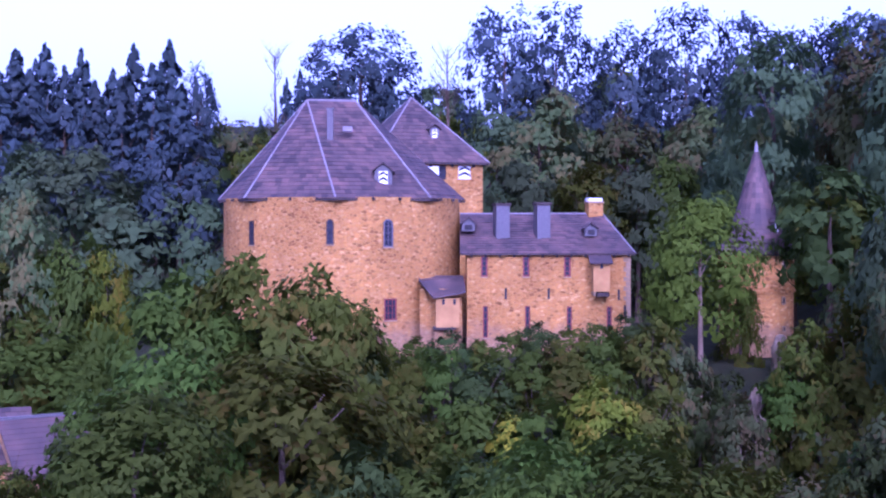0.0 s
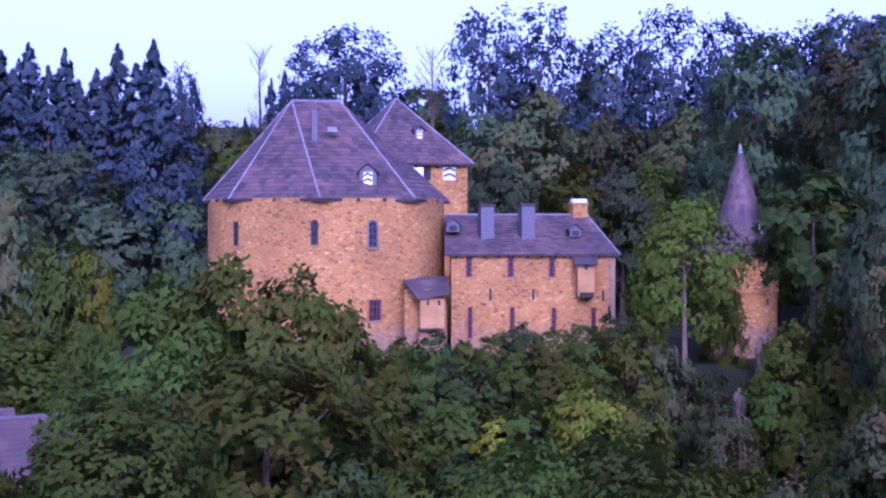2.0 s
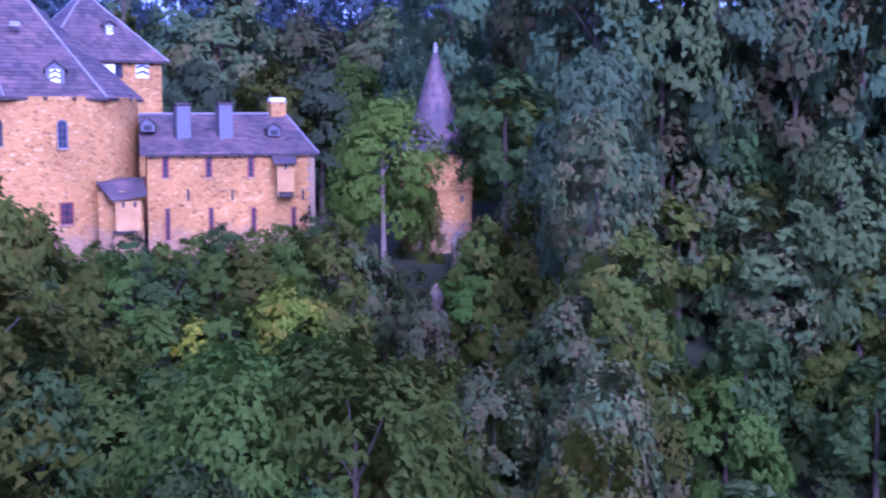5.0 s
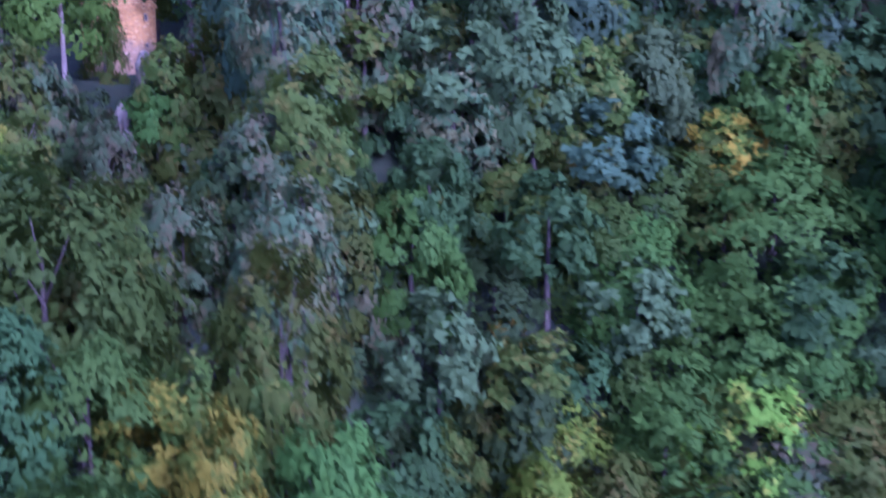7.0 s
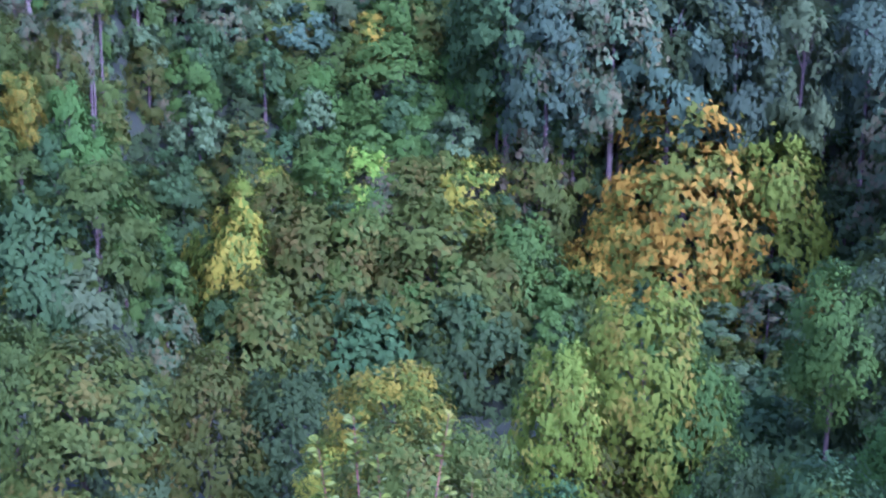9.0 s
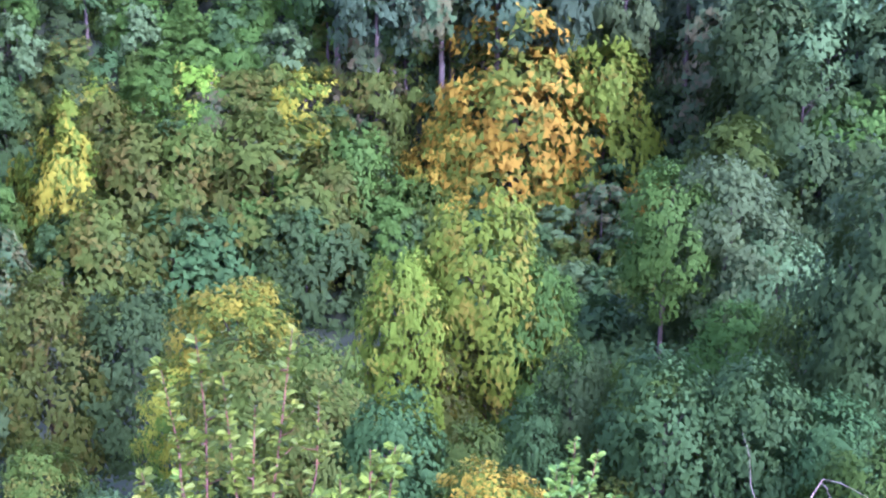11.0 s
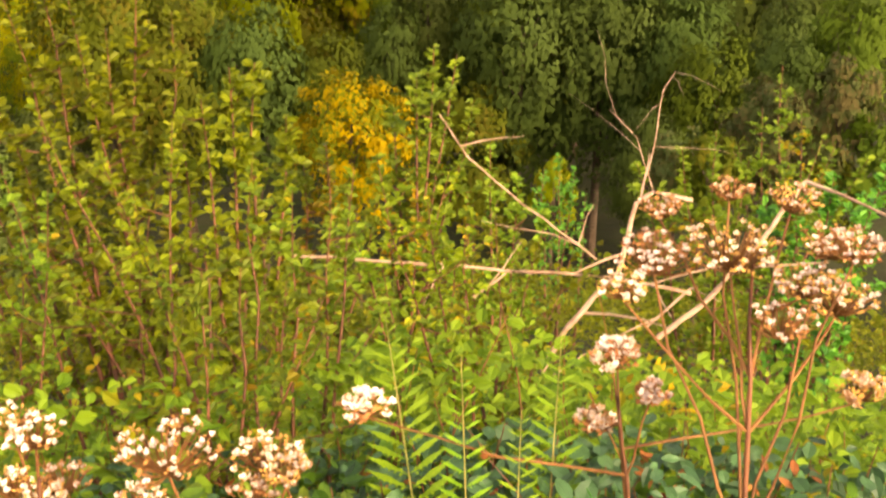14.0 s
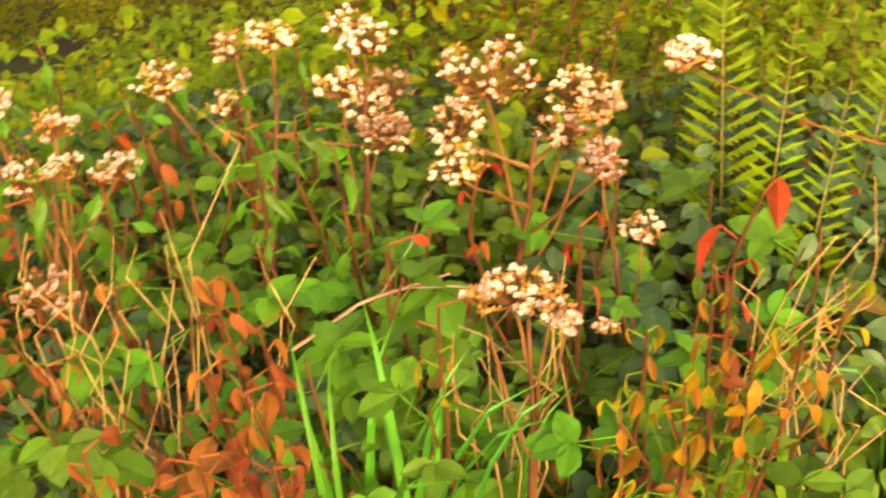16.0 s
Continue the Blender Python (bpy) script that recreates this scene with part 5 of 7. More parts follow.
tree('bush', 'green', 12.33, 109.19, -3.54, 3.03, 3.63)
tree('bush', 'dark', 10.36, 109.48, -1.15, 1.83, 2.44)
tree('bush', 'olive', 11.50, 99.26, -2.41, 2.63, 3.24)
tree('bush', 'brown', 10.69, 99.27, -4.03, 2.83, 3.44)
tree('bush', 'dark', 12.31, 99.19, -1.60, 2.23, 2.84)
tree('bush', 'olive', 9.90, 99.39, -3.22, 2.42, 3.03)
tree('broad', 'dark', 41.43, 113.99, 1.47, 5.53, 6.35)
tree('broad', 'olive', 39.87, 113.99, -0.29, 4.60, 5.71)
tree('broad', 'brown', 10.47, 98.35, -2.82, 3.58, 4.93)
tree('broad', 'olive', 8.91, 98.45, -3.79, 3.56, 4.90)
tree('broad', 'dark', 12.05, 98.21, -1.64, 3.12, 4.95)
tree('broad', 'dark', 71.97, 86.59, -14.23, 11.09, 14.89)
tree('broad', 'dark', 74.13, 83.58, -15.84, 10.94, 16.95)
tree('broad', 'dark', 69.55, 86.91, -17.36, 8.87, 14.90)
tree('broad', 'dark', 46.51, 45.20, -10.62, 7.09, 9.33)
tree('broad', 'green', 44.70, 47.19, -9.87, 7.13, 9.37)
tree('broad', 'dark', 48.47, 43.11, -10.57, 7.02, 9.24)
tree('broad', 'grey', 47.08, 43.65, -13.69, 6.48, 8.70)
tree('fine', 'dark', 22.21, 30.33, -12.06, 3.05, 5.47)
tree('fine', 'dark', 21.05, 30.49, -13.48, 3.06, 5.06)
tree('broad', 'dark', 31.07, 109.43, -12.84, 5.70, 6.73)
tree('broad', 'green', 33.25, 108.68, -13.08, 5.16, 6.74)
tree('broad', 'dark', 29.14, 109.23, -14.77, 4.86, 6.13)
tree('broad', 'dark', 7.87, 89.92, -9.94, 3.21, 5.39)
tree('broad', 'olive', 26.29, 109.98, -14.71, 4.82, 6.10)
tree('broad', 'green', 7.73, 83.82, -10.19, 3.43, 3.90)
tree('broad', 'dark', 9.78, 83.55, -10.62, 3.49, 3.60)
tree('broad', 'olive', 24.06, 108.45, -15.55, 4.34, 4.99)
tree('broad', 'dark', 18.59, 109.63, -15.31, 4.74, 4.90)
tree('broad', 'blue', 59.23, 92.68, 0.41, 9.20, 12.31)
tree('broad', 'blue', 63.63, 89.72, 0.35, 9.12, 13.30)
tree('broad', 'grey', 67.77, 86.64, 0.73, 9.01, 14.24)
tree('broad', 'blue', 71.67, 83.45, 1.10, 8.88, 14.04)
tree('broad', 'brown', 55.41, 95.02, 0.47, 9.26, 12.38)
tree('broad', 'blue', 50.65, 97.62, -0.36, 8.22, 12.46)
tree('broad', 'dark', 22.32, 107.38, -19.31, 8.37, 11.55)
tree('broad', 'dark', 20.43, 108.83, -16.79, 7.82, 11.54)
tree('broad', 'dark', 27.66, 108.59, -13.50, 8.52, 11.74)
tree('broad', 'dark', 56.87, 96.20, -13.93, 8.53, 12.92)
tree('broad', 'olive', 20.36, 97.97, -25.18, 9.32, 13.92)
tree('broad', 'dark', 47.16, 88.82, -24.33, 8.97, 13.08)
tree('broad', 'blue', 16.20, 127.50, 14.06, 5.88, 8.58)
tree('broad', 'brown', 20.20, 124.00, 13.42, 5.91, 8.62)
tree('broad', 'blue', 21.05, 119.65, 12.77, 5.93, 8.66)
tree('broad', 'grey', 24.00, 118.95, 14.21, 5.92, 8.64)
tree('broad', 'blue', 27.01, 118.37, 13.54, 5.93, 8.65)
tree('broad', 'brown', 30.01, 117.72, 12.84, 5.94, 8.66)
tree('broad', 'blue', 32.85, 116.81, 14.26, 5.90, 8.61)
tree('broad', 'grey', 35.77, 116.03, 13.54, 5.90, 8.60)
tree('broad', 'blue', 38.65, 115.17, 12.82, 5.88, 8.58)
tree('broad', 'brown', 41.31, 114.10, 14.19, 5.83, 8.51)
tree('broad', 'green', 4.71, 85.53, -6.08, 7.55, 11.20)
tree('broad', 'dark', 5.16, 84.91, -11.01, 7.28, 11.29)
tree('broad', 'green', 3.09, 84.44, -14.41, 7.23, 11.21)
tree('broad', 'lime', 5.81, 83.81, -16.79, 7.32, 10.31)
tree('broad', 'dark', 7.91, 84.27, -13.65, 6.71, 9.01)
tree('broad', 'olive', 51.46, 107.75, -2.31, 9.32, 12.16)
tree('broad', 'dark', 49.64, 109.81, 0.91, 8.87, 12.23)
tree('broad', 'grey', 53.67, 105.69, -5.09, 7.81, 11.09)
tree('broad', 'brown', 46.91, 113.04, 1.78, 7.60, 10.46)
tree('broad', 'dark', 59.57, 106.97, 2.51, 8.48, 12.37)
tree('broad', 'grey', 64.31, 103.88, 1.66, 8.39, 12.24)
tree('bush', 'olive', 12.66, 108.26, 0.97, 1.98, 2.96)
tree('bush', 'olive', 13.24, 108.17, -0.60, 2.56, 3.16)
tree('bush', 'green', 12.29, 108.28, -0.62, 2.18, 2.57)
tree('bush', 'green', 5.03, 108.86, -0.69, 2.01, 2.21)
tree('bush', 'olive', 2.43, 108.94, -0.91, 2.21, 2.21)
tree('bush', 'brown', 11.34, 7.80, -4.35, 1.03, 1.33)
tree('bush', 'green', 11.34, 7.38, -4.87, 0.91, 1.21)
tree('bush', 'brown', 10.84, 8.06, -4.91, 0.92, 1.35)
tree('bush', 'olive', 10.22, 8.60, -5.21, 0.87, 1.25)
tree('bush', 'olive', 10.96, 7.56, -5.30, 0.98, 1.22)
tree('fine', 'green', 18.44, 12.77, -6.95, 2.08, 2.87)
tree('fine', 'dark', 17.70, 13.24, -7.75, 1.88, 2.42)
tree('fine', 'dark', 15.70, 14.65, -9.12, 1.81, 2.49)
tree('broad', 'dark', 39.02, 116.22, 4.83, 5.26, 7.03)
tree('broad', 'olive', 41.63, 114.92, 3.69, 6.19, 7.03)
tree('broad', 'green', 44.98, 113.83, 4.60, 5.86, 8.29)
tree('broad', 'grey', 40.23, 114.57, 1.25, 5.87, 7.02)
tree('broad', 'dark', 43.17, 112.71, -0.77, 6.16, 7.63)
tree('broad', 'olive', 45.10, 112.14, -0.24, 5.54, 7.63)
tree('broad', 'dark', 37.46, 116.27, 3.27, 4.63, 6.39)
tree('broad', 'grey', 40.16, 118.33, 7.19, 5.63, 7.53)
tree('broad', 'dark', 42.44, 117.28, 6.65, 5.96, 8.21)
tree('broad', 'brown', 45.31, 116.40, 7.21, 5.96, 8.21)
tree('broad', 'dark', 47.83, 115.39, 7.23, 5.95, 8.19)
tree('broad', 'orange', 41.64, 111.90, -3.11, 4.45, 3.98)
tree('broad', 'olive', 40.13, 112.01, -3.84, 4.73, 5.50)
tree('broad', 'olive', 33.74, 115.01, -1.43, 4.73, 5.20)
tree('broad', 'olive', 35.29, 99.44, -17.92, 9.82, 13.54)
tree('broad', 'olive', 37.50, 97.67, -19.67, 10.34, 14.61)
tree('broad', 'olive', 44.27, 92.93, -19.43, 10.18, 14.38)
tree('broad', 'dark', 48.20, 88.01, -25.17, 8.96, 14.15)
tree('broad', 'dark', 48.55, 130.60, 15.30, 8.87, 11.91)
tree('broad', 'brown', 52.02, 129.36, 14.21, 8.86, 12.82)
tree('broad', 'dark', 55.40, 128.02, 13.47, 8.83, 12.78)
tree('broad', 'grey', 58.27, 126.67, 14.17, 8.78, 12.71)
tree('broad', 'dark', 60.50, 125.63, 14.14, 8.75, 12.65)
tree('broad', 'dark', 41.02, 114.53, 10.76, 6.76, 9.56)
tree('broad', 'grey', 43.74, 113.50, 11.05, 6.74, 10.27)
tree('broad', 'dark', 46.49, 112.47, 10.18, 6.73, 10.25)
tree('broad', 'dark', 49.11, 111.35, 10.17, 6.70, 10.21)
tree('broad', 'olive', 33.87, 113.53, -4.34, 5.44, 5.91)
tree('broad', 'dark', 36.12, 112.76, -4.56, 5.43, 5.90)
tree('broad', 'olive', 40.48, 102.12, -14.56, 7.20, 6.48)
tree('broad', 'green', 38.16, 102.56, -15.57, 6.27, 6.48)
tree('broad', 'olive', 42.68, 101.38, -14.02, 6.26, 7.11)
tree('broad', 'olive', 28.79, 103.13, -15.75, 5.29, 5.75)
tree('broad', 'lime', 26.52, 103.69, -15.69, 4.16, 6.31)
tree('tall', 'yellow', 24.73, 101.72, -18.31, 8.04, 16.62)
tree('tall', 'lime', 26.16, 100.63, -20.52, 6.97, 14.41)
tree('broad', 'dark', 68.99, 72.00, -5.99, 10.19, 15.04)
tree('broad', 'grey', 72.03, 68.87, -6.68, 10.10, 14.91)
tree('broad', 'dark', 74.88, 65.72, -6.96, 9.99, 14.74)
tree('broad', 'dark', 74.04, 65.97, -11.26, 9.62, 12.93)
tree('broad', 'olive', 75.72, 63.65, -13.09, 9.57, 12.86)
tree('broad', 'dark', 63.77, 62.48, -9.78, 8.33, 10.87)
tree('broad', 'green', 65.56, 59.93, -12.87, 8.31, 10.84)
tree('broad', 'dark', 67.48, 57.15, -15.17, 8.25, 10.76)
tree('broad', 'brown', 73.97, 81.06, -5.94, 11.24, 14.38)
tree('broad', 'dark', 77.72, 77.60, -4.57, 11.10, 14.19)
tree('broad', 'dark', 80.94, 74.28, -4.07, 10.96, 14.02)
tree('broad', 'grey', 83.96, 70.78, -4.81, 10.84, 13.87)
tree('broad', 'green', 2.08, 76.05, -15.60, 7.06, 9.99)
tree('broad', 'dark', 2.37, 75.13, -19.24, 7.06, 9.98)
tree('broad', 'dark', 48.68, 100.86, 2.61, 9.95, 12.56)
tree('broad', 'brown', 52.73, 98.79, 3.45, 9.89, 12.49)
tree('broad', 'grey', 57.06, 96.36, 3.38, 9.82, 12.40)
tree('broad', 'dark', 61.17, 93.78, 4.18, 9.72, 12.28)
tree('broad', 'green', -5.14, 98.66, -4.77, 4.24, 5.26)
tree('broad', 'olive', -2.73, 98.72, -5.37, 4.28, 5.31)
tree('broad', 'green', -0.10, 98.72, -5.78, 4.32, 4.91)
tree('broad', 'dark', -6.82, 98.59, -4.19, 4.21, 5.23)
tree('fine', 'olive', 7.47, 35.94, -14.30, 3.66, 4.77)
tree('fine', 'dark', 8.62, 35.20, -15.34, 3.49, 4.41)
tree('broad', 'green', -9.48, 98.52, -0.47, 3.11, 3.90)
tree('broad', 'green', -10.09, 98.43, -1.71, 1.88, 3.31)
tree('broad', 'olive', -11.72, 98.21, -2.75, 3.00, 2.32)
# trees that fill the steep far side between its tall trunks
for i in range(17):
    turn, far = radians(10.0 + 1.7 * i), 119.5 + 2.2 * (i % 3)
    tree(('broad', 'tall', 'broad', 'big')[i % 4], ('blue', 'brown', 'dark', 'grey', 'blue', 'olive', 'brown')[i % 7], far * math.sin(turn), far * math.cos(turn),
         7.6 - 2.6 * (i % 2) - 0.18 * i + 1.3 * (i % 5 == 2), 5.6 + 1.1 * (i % 3), 9.5)
# trees on the side of the spur
for i in range(12):
    turn, far = radians(7.6 + 0.42 * i), 99 + 5.3 * (i % 4)
    x, y = far * math.sin(turn), far * math.cos(turn)
    tree('broad', ('dark', 'green', 'olive', 'brown', 'green')[i % 5], x, y, ground_z(x, y) + 6.5 + 0.6 * (i % 3), 5.2, 7.2)
# low shrubs along the foot of the castle wall
for i in range(10):
    tree('bush', ('olive', 'green', 'dark')[i % 3], -2.0 + 1.15 * i, 112.4 + 0.5 * (i % 2), -0.35 + 0.10 * i + 0.18 * (i % 3), 2.1, 2.3)
# scrub on the crag below the turret, and browning scrub on the skyline
for i in range(12):
    tree('bush', ('olive', 'brown', 'dark', 'green')[i % 4], 10.9 + 0.37 * i, 110.9 + 0.45 * (i % 3), -3.0 + 0.17 * i + 0.8 * (i % 2), 1.9, 2.2)
for i in range(7):
    tree('bush', ('brown', 'olive', 'dark')[i % 3], -18.2 + 1.5 * i, 146.0, 10.9 - 0.15 * i + 0.5 * (i % 2), 4.0, 5.0)
# the tall maple on the crag, its bare trunk in view
tree('big', 'fresh', 9.87, 112.50, 5.60, 5.00, 5.90, pale=True, thick=0.17, foot=-3.74)
bare_tree(-11.32, 148.92, 15.53, 5.55, 1.85, 1)
bare_tree(-0.03, 149.36, 15.47, 4.46, 2.60, 2)
bare_tree(18.59, 148.29, 14.42, 4.40, 2.56, 3)
boulder(13.09, 113.21, -1.12, 0.39, 0.35, 0.87, 1)
boulder(11.25, 109.34, -2.55, 0.32, 0.29, 0.81, 2)
boulder(7.86, 109.63, -2.71, 0.45, 0.40, 0.53, 3)
boulder(11.00, 107.34, -3.05, 0.27, 0.24, 0.58, 4)
boulder(7.81, 108.66, -1.87, 0.48, 0.43, 0.44, 5)


def hillside_wood():
    """The wood that covers the far slopes, behind and between the nearer trees: one joined mass."""
    rnd = random.Random(77)
    # blue is the leaf colour with distance haze painted in, for the farthest band
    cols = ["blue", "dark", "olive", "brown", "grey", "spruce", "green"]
    base = {}
    for k in ("far", "cone"):
        for var in range(3):
            me = crown_mesh(k, var, "dark")
            co = np.empty(len(me.vertices) * 3, dtype=np.float32)
            me.vertices.foreach_get("co", co)
            base[k, var] = (co.reshape(-1, 3), [tuple(p.vertices) for p in me.polygons])
    tv, tf = [], []
    tube(tv, tf, [(0, 0, 0), (0.1, 0, 0.5), (0, 0, 1)], [1, 0.8, 0.4], 6)
    tv = np.array([tuple(q) for q in tv], dtype=np.float32)
    verts, faces, slots, placed, n, tries = [], [], [], [], 0, 0
    while len(placed) < 430 and tries < 12000:
        tries += 1
        near_band = len(placed) % 4 == 3
        a = radians(rnd.uniform(31, 58) if near_band else rnd.uniform(-15, 52))
        r = rnd.uniform(58, 99) if near_band else rnd.uniform(99, 172)
        x, y = r * math.sin(a), r * math.cos(a)
        floor_band = not near_band and len(placed) % 5 in (1, 3)
        if floor_band:
            a, r = radians(rnd.uniform(5, 42)), rnd.uniform(98, 128)
            x, y = r * math.sin(a), r * math.cos(a)
        if -17 < x < 15.5 and 98 < y < 137:
            continue
        if any((x - p) ** 2 + (y - q) ** 2 < 3.3 ** 2 for p, q in placed):
            continue
        placed.append((x, y))
        h, w, gz = rnd.uniform(6.0, 9.0), rnd.uniform(4.2, 6.0), ground_z(x, y)
        fir = x < -4 and r > 125
        if fir:
            w, h = w * 0.75, h + 1
        low = 0.15 if fir else 0.3
        co, fs = base["cone" if fir else "far", rnd.randrange(3)]
        ang = rnd.uniform(0, 6.28)
        rot = np.array([[math.cos(ang), -math.sin(ang), 0], [math.sin(ang), math.cos(ang), 0], [0, 0, 1]], dtype=np.float32)
        slot = 5 if fir else rnd.choice([1, 1, 2, 4, 6] if near_band or floor_band else [0, 0, 0, 1, 2, 3, 4])
        for pts, fcs, sl, sc, off in ((co, fs, slot, (w / 2, w / 2, h * (1 - low) / 2), (x, y, gz + h * low)), (tv, tf, 7, (0.16, 0.16, h * 0.7), (x, y, gz - 0.2))):
            verts.append((pts @ rot.T) * np.array(sc) + np.array(off))
            faces += [tuple(i + n for i in fc) for fc in fcs]
            slots += [sl] * len(fcs)
            n += len(pts)
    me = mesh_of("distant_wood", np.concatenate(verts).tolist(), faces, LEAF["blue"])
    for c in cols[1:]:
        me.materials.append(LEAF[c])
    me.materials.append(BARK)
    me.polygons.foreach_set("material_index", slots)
    tagged(new("distant_wood", me), "mixed autumn wood covering the far valley slopes", "woodland", "", "stuff")


hillside_wood()


# ---------- the near slope: weeds, saplings, brambles ----------
WILLOW_LEAF = leaf_mat("willow_leaf", (0.068, 0.100, 0.005), (0.165, 0.205, 0.008), (0.24, 0.24, 0.014), -0.03, 0.5, 0.12, 0.35)
WILLOW_SMALL = leaf_mat("willow_small_leaf", (0.058, 0.108, 0.007), (0.150, 0.215, 0.014), (0.28, 0.17, 0.008), -0.04, 0.5, 0.12, 0.35)
BRAMBLE_LEAF = leaf_mat("bramble_leaf", (0.022, 0.105, 0.008), (0.090, 0.270, 0.020), (0.15, 0.27, 0.012), -0.02, 0.5, 0.25, 0.3, 0.45)
BRAMBLE_DARK = leaf_mat("bramble_dark_leaf", (0.013, 0.055, 0.016), (0.052, 0.150, 0.046), None, 0, 0.5, 0.3, 0.15, 0.45)
RED_LEAF = leaf_mat("red_leaf", (0.20, 0.030, 0.012), (0.40, 0.060, 0.020), (0.09, 0.13, 0.02), 0.16, 0.5, 0.3, 0.3, 0.4)
FERN_LEAF = leaf_mat("fern_leaf", (0.10, 0.19, 0.008), (0.19, 0.31, 0.014), None, 0, 0.5, 0.35, 0.35)
GRASS_LEAF = leaf_mat("grass_blade", (0.020, 0.19, 0.016), (0.055, 0.32, 0.030), None, 0, 0.4, 0.45, 0.3)
DRY_LEAF = leaf_mat("dry_brown_leaf", (0.15, 0.042, 0.012), (0.28, 0.095, 0.025), None, 0, 0.7, 0.2, 0.2, 0.5)
RUST_LEAF = leaf_mat("rusty_leaf", (0.23, 0.080, 0.010), (0.42, 0.18, 0.018), (0.08, 0.17, 0.01), 0.30, 0.6, 0.25, 0.3, 0.4)
FLUFF = leaf_mat("seed_fluff", (0.55, 0.44, 0.34), (0.86, 0.80, 0.72), (0.42, 0.24, 0.12), 0.12, 0.9, 0.1, 0.35)
HUSK = leaf_mat("seed_husk", (0.26, 0.11, 0.032), (0.50, 0.25, 0.075), None, 0, 0.8, 0.2, 0.2)
RED_STEM = rough_mat("red_brown_stem", (0.060, 0.020, 0.007), (0.13, 0.046, 0.015), 20, 0.6, 0.2, 0.002, 0.3)
DRY_STEM = rough_mat("dry_straw_stem", (0.27, 0.155, 0.055), (0.42, 0.27, 0.11), 20, 0.7, 0.2, 0.002, 0.25)
DEAD_WOOD = rough_mat("bleached_dead_wood", (0.24, 0.145, 0.09), (0.42, 0.28, 0.19), 12, 0.8, 0.4, 0.003, 0.2, (1, 1, 4))
STALK = rough_mat("tan_weed_stalk", (0.10, 0.040, 0.011), (0.19, 0.085, 0.024), 20, 0.7, 0.2, 0.002, 0.25)
GREEN_STEM = rough_mat("green_stem", (0.14, 0.15, 0.03), (0.26, 0.22, 0.06), 20, 0.55, 0.2, 0.002, 0.3)

LEAF_U = (0.0, 0.22, 0.5, 0.78, 1.0)
LEAF_W = (0.04, 0.29, 0.37, 0.24, 0.015)


def small_leaf(verts, faces, p, along, nrm, size, wide=0.72):
    """A leaf of two folded halves."""
    along = along.normalized()
    side = along.cross(nrm).normalized() * size * wide * 0.42
    up = nrm.normalized() * size * 0.10
    b = len(verts)
    verts += [p, p + along * size * 0.35 + side + up, p + along * size * 0.7 + side * 0.75 + up, p + along * size - up, p + along * size * 0.7 - side * 0.75 + up, p + along * size * 0.35 - side + up]
    faces += [(b, b + 1, b + 2, b + 3), (b, b + 3, b + 4, b + 5)]


def one_leaf(verts, faces, p, along, nrm, size, wide=1.0, curl=0.25, rnd=None):
    """A folded, drooping ovate leaf from its stalk end p."""
    along = along.normalized()
    side = along.cross(nrm)
    if side.length < 1e-4:
        side = along.orthogonal()
    side.normalize()
    up = side.cross(along).normalized()
    b = len(verts)
    for u, w in zip(LEAF_U, LEAF_W):
        c = p + along * size * u - up * size * curl * u * u
        e = rnd.uniform(0.9, 1.1) if rnd else 1
        verts += [c + side * size * w * wide * e + up * size * 0.06, c, c - side * size * w * wide * e + up * size * 0.06]
    for i in range(4):
        q = b + 3 * i
        faces += [(q, q + 1, q + 4, q + 3), (q + 1, q + 2, q + 5, q + 4)]


def tri_leaf(verts, faces, p, along, nrm, size, wide=0.8):
    """A tiny floret or leaflet: a two-faced sliver."""
    side = along.cross(nrm).normalized() * size * wide * 0.5
    b = len(verts)
    verts += [p, p + along * size * 0.55 + side, p + along * size, p + along * size * 0.55 - side]
    faces.append((b, b + 1, b + 2, b + 3))


def rand_dir(rnd, up=0.3):
    a = rnd.uniform(0, 6.283)
    return Vector((math.cos(a), math.sin(a), rnd.uniform(-0.3, 0.5) + up - 0.3)).normalized()


def curve_pts(a, b, n, sag, rnd, wob=0.02):
    a, b = Vector(a), Vector(b)
    L = (b - a).length
    out = []
    for i in range(n + 1):
        u = i / n
        q = a.lerp(b, u) + Vector((rnd.uniform(-1, 1), rnd.uniform(-1, 1), rnd.uniform(-.5, .5))) * wob * L * (0 if i in (0, n) else 1)
        q.z += sag * L * 4 * u * (1 - u)
        out.append(q)
    return out


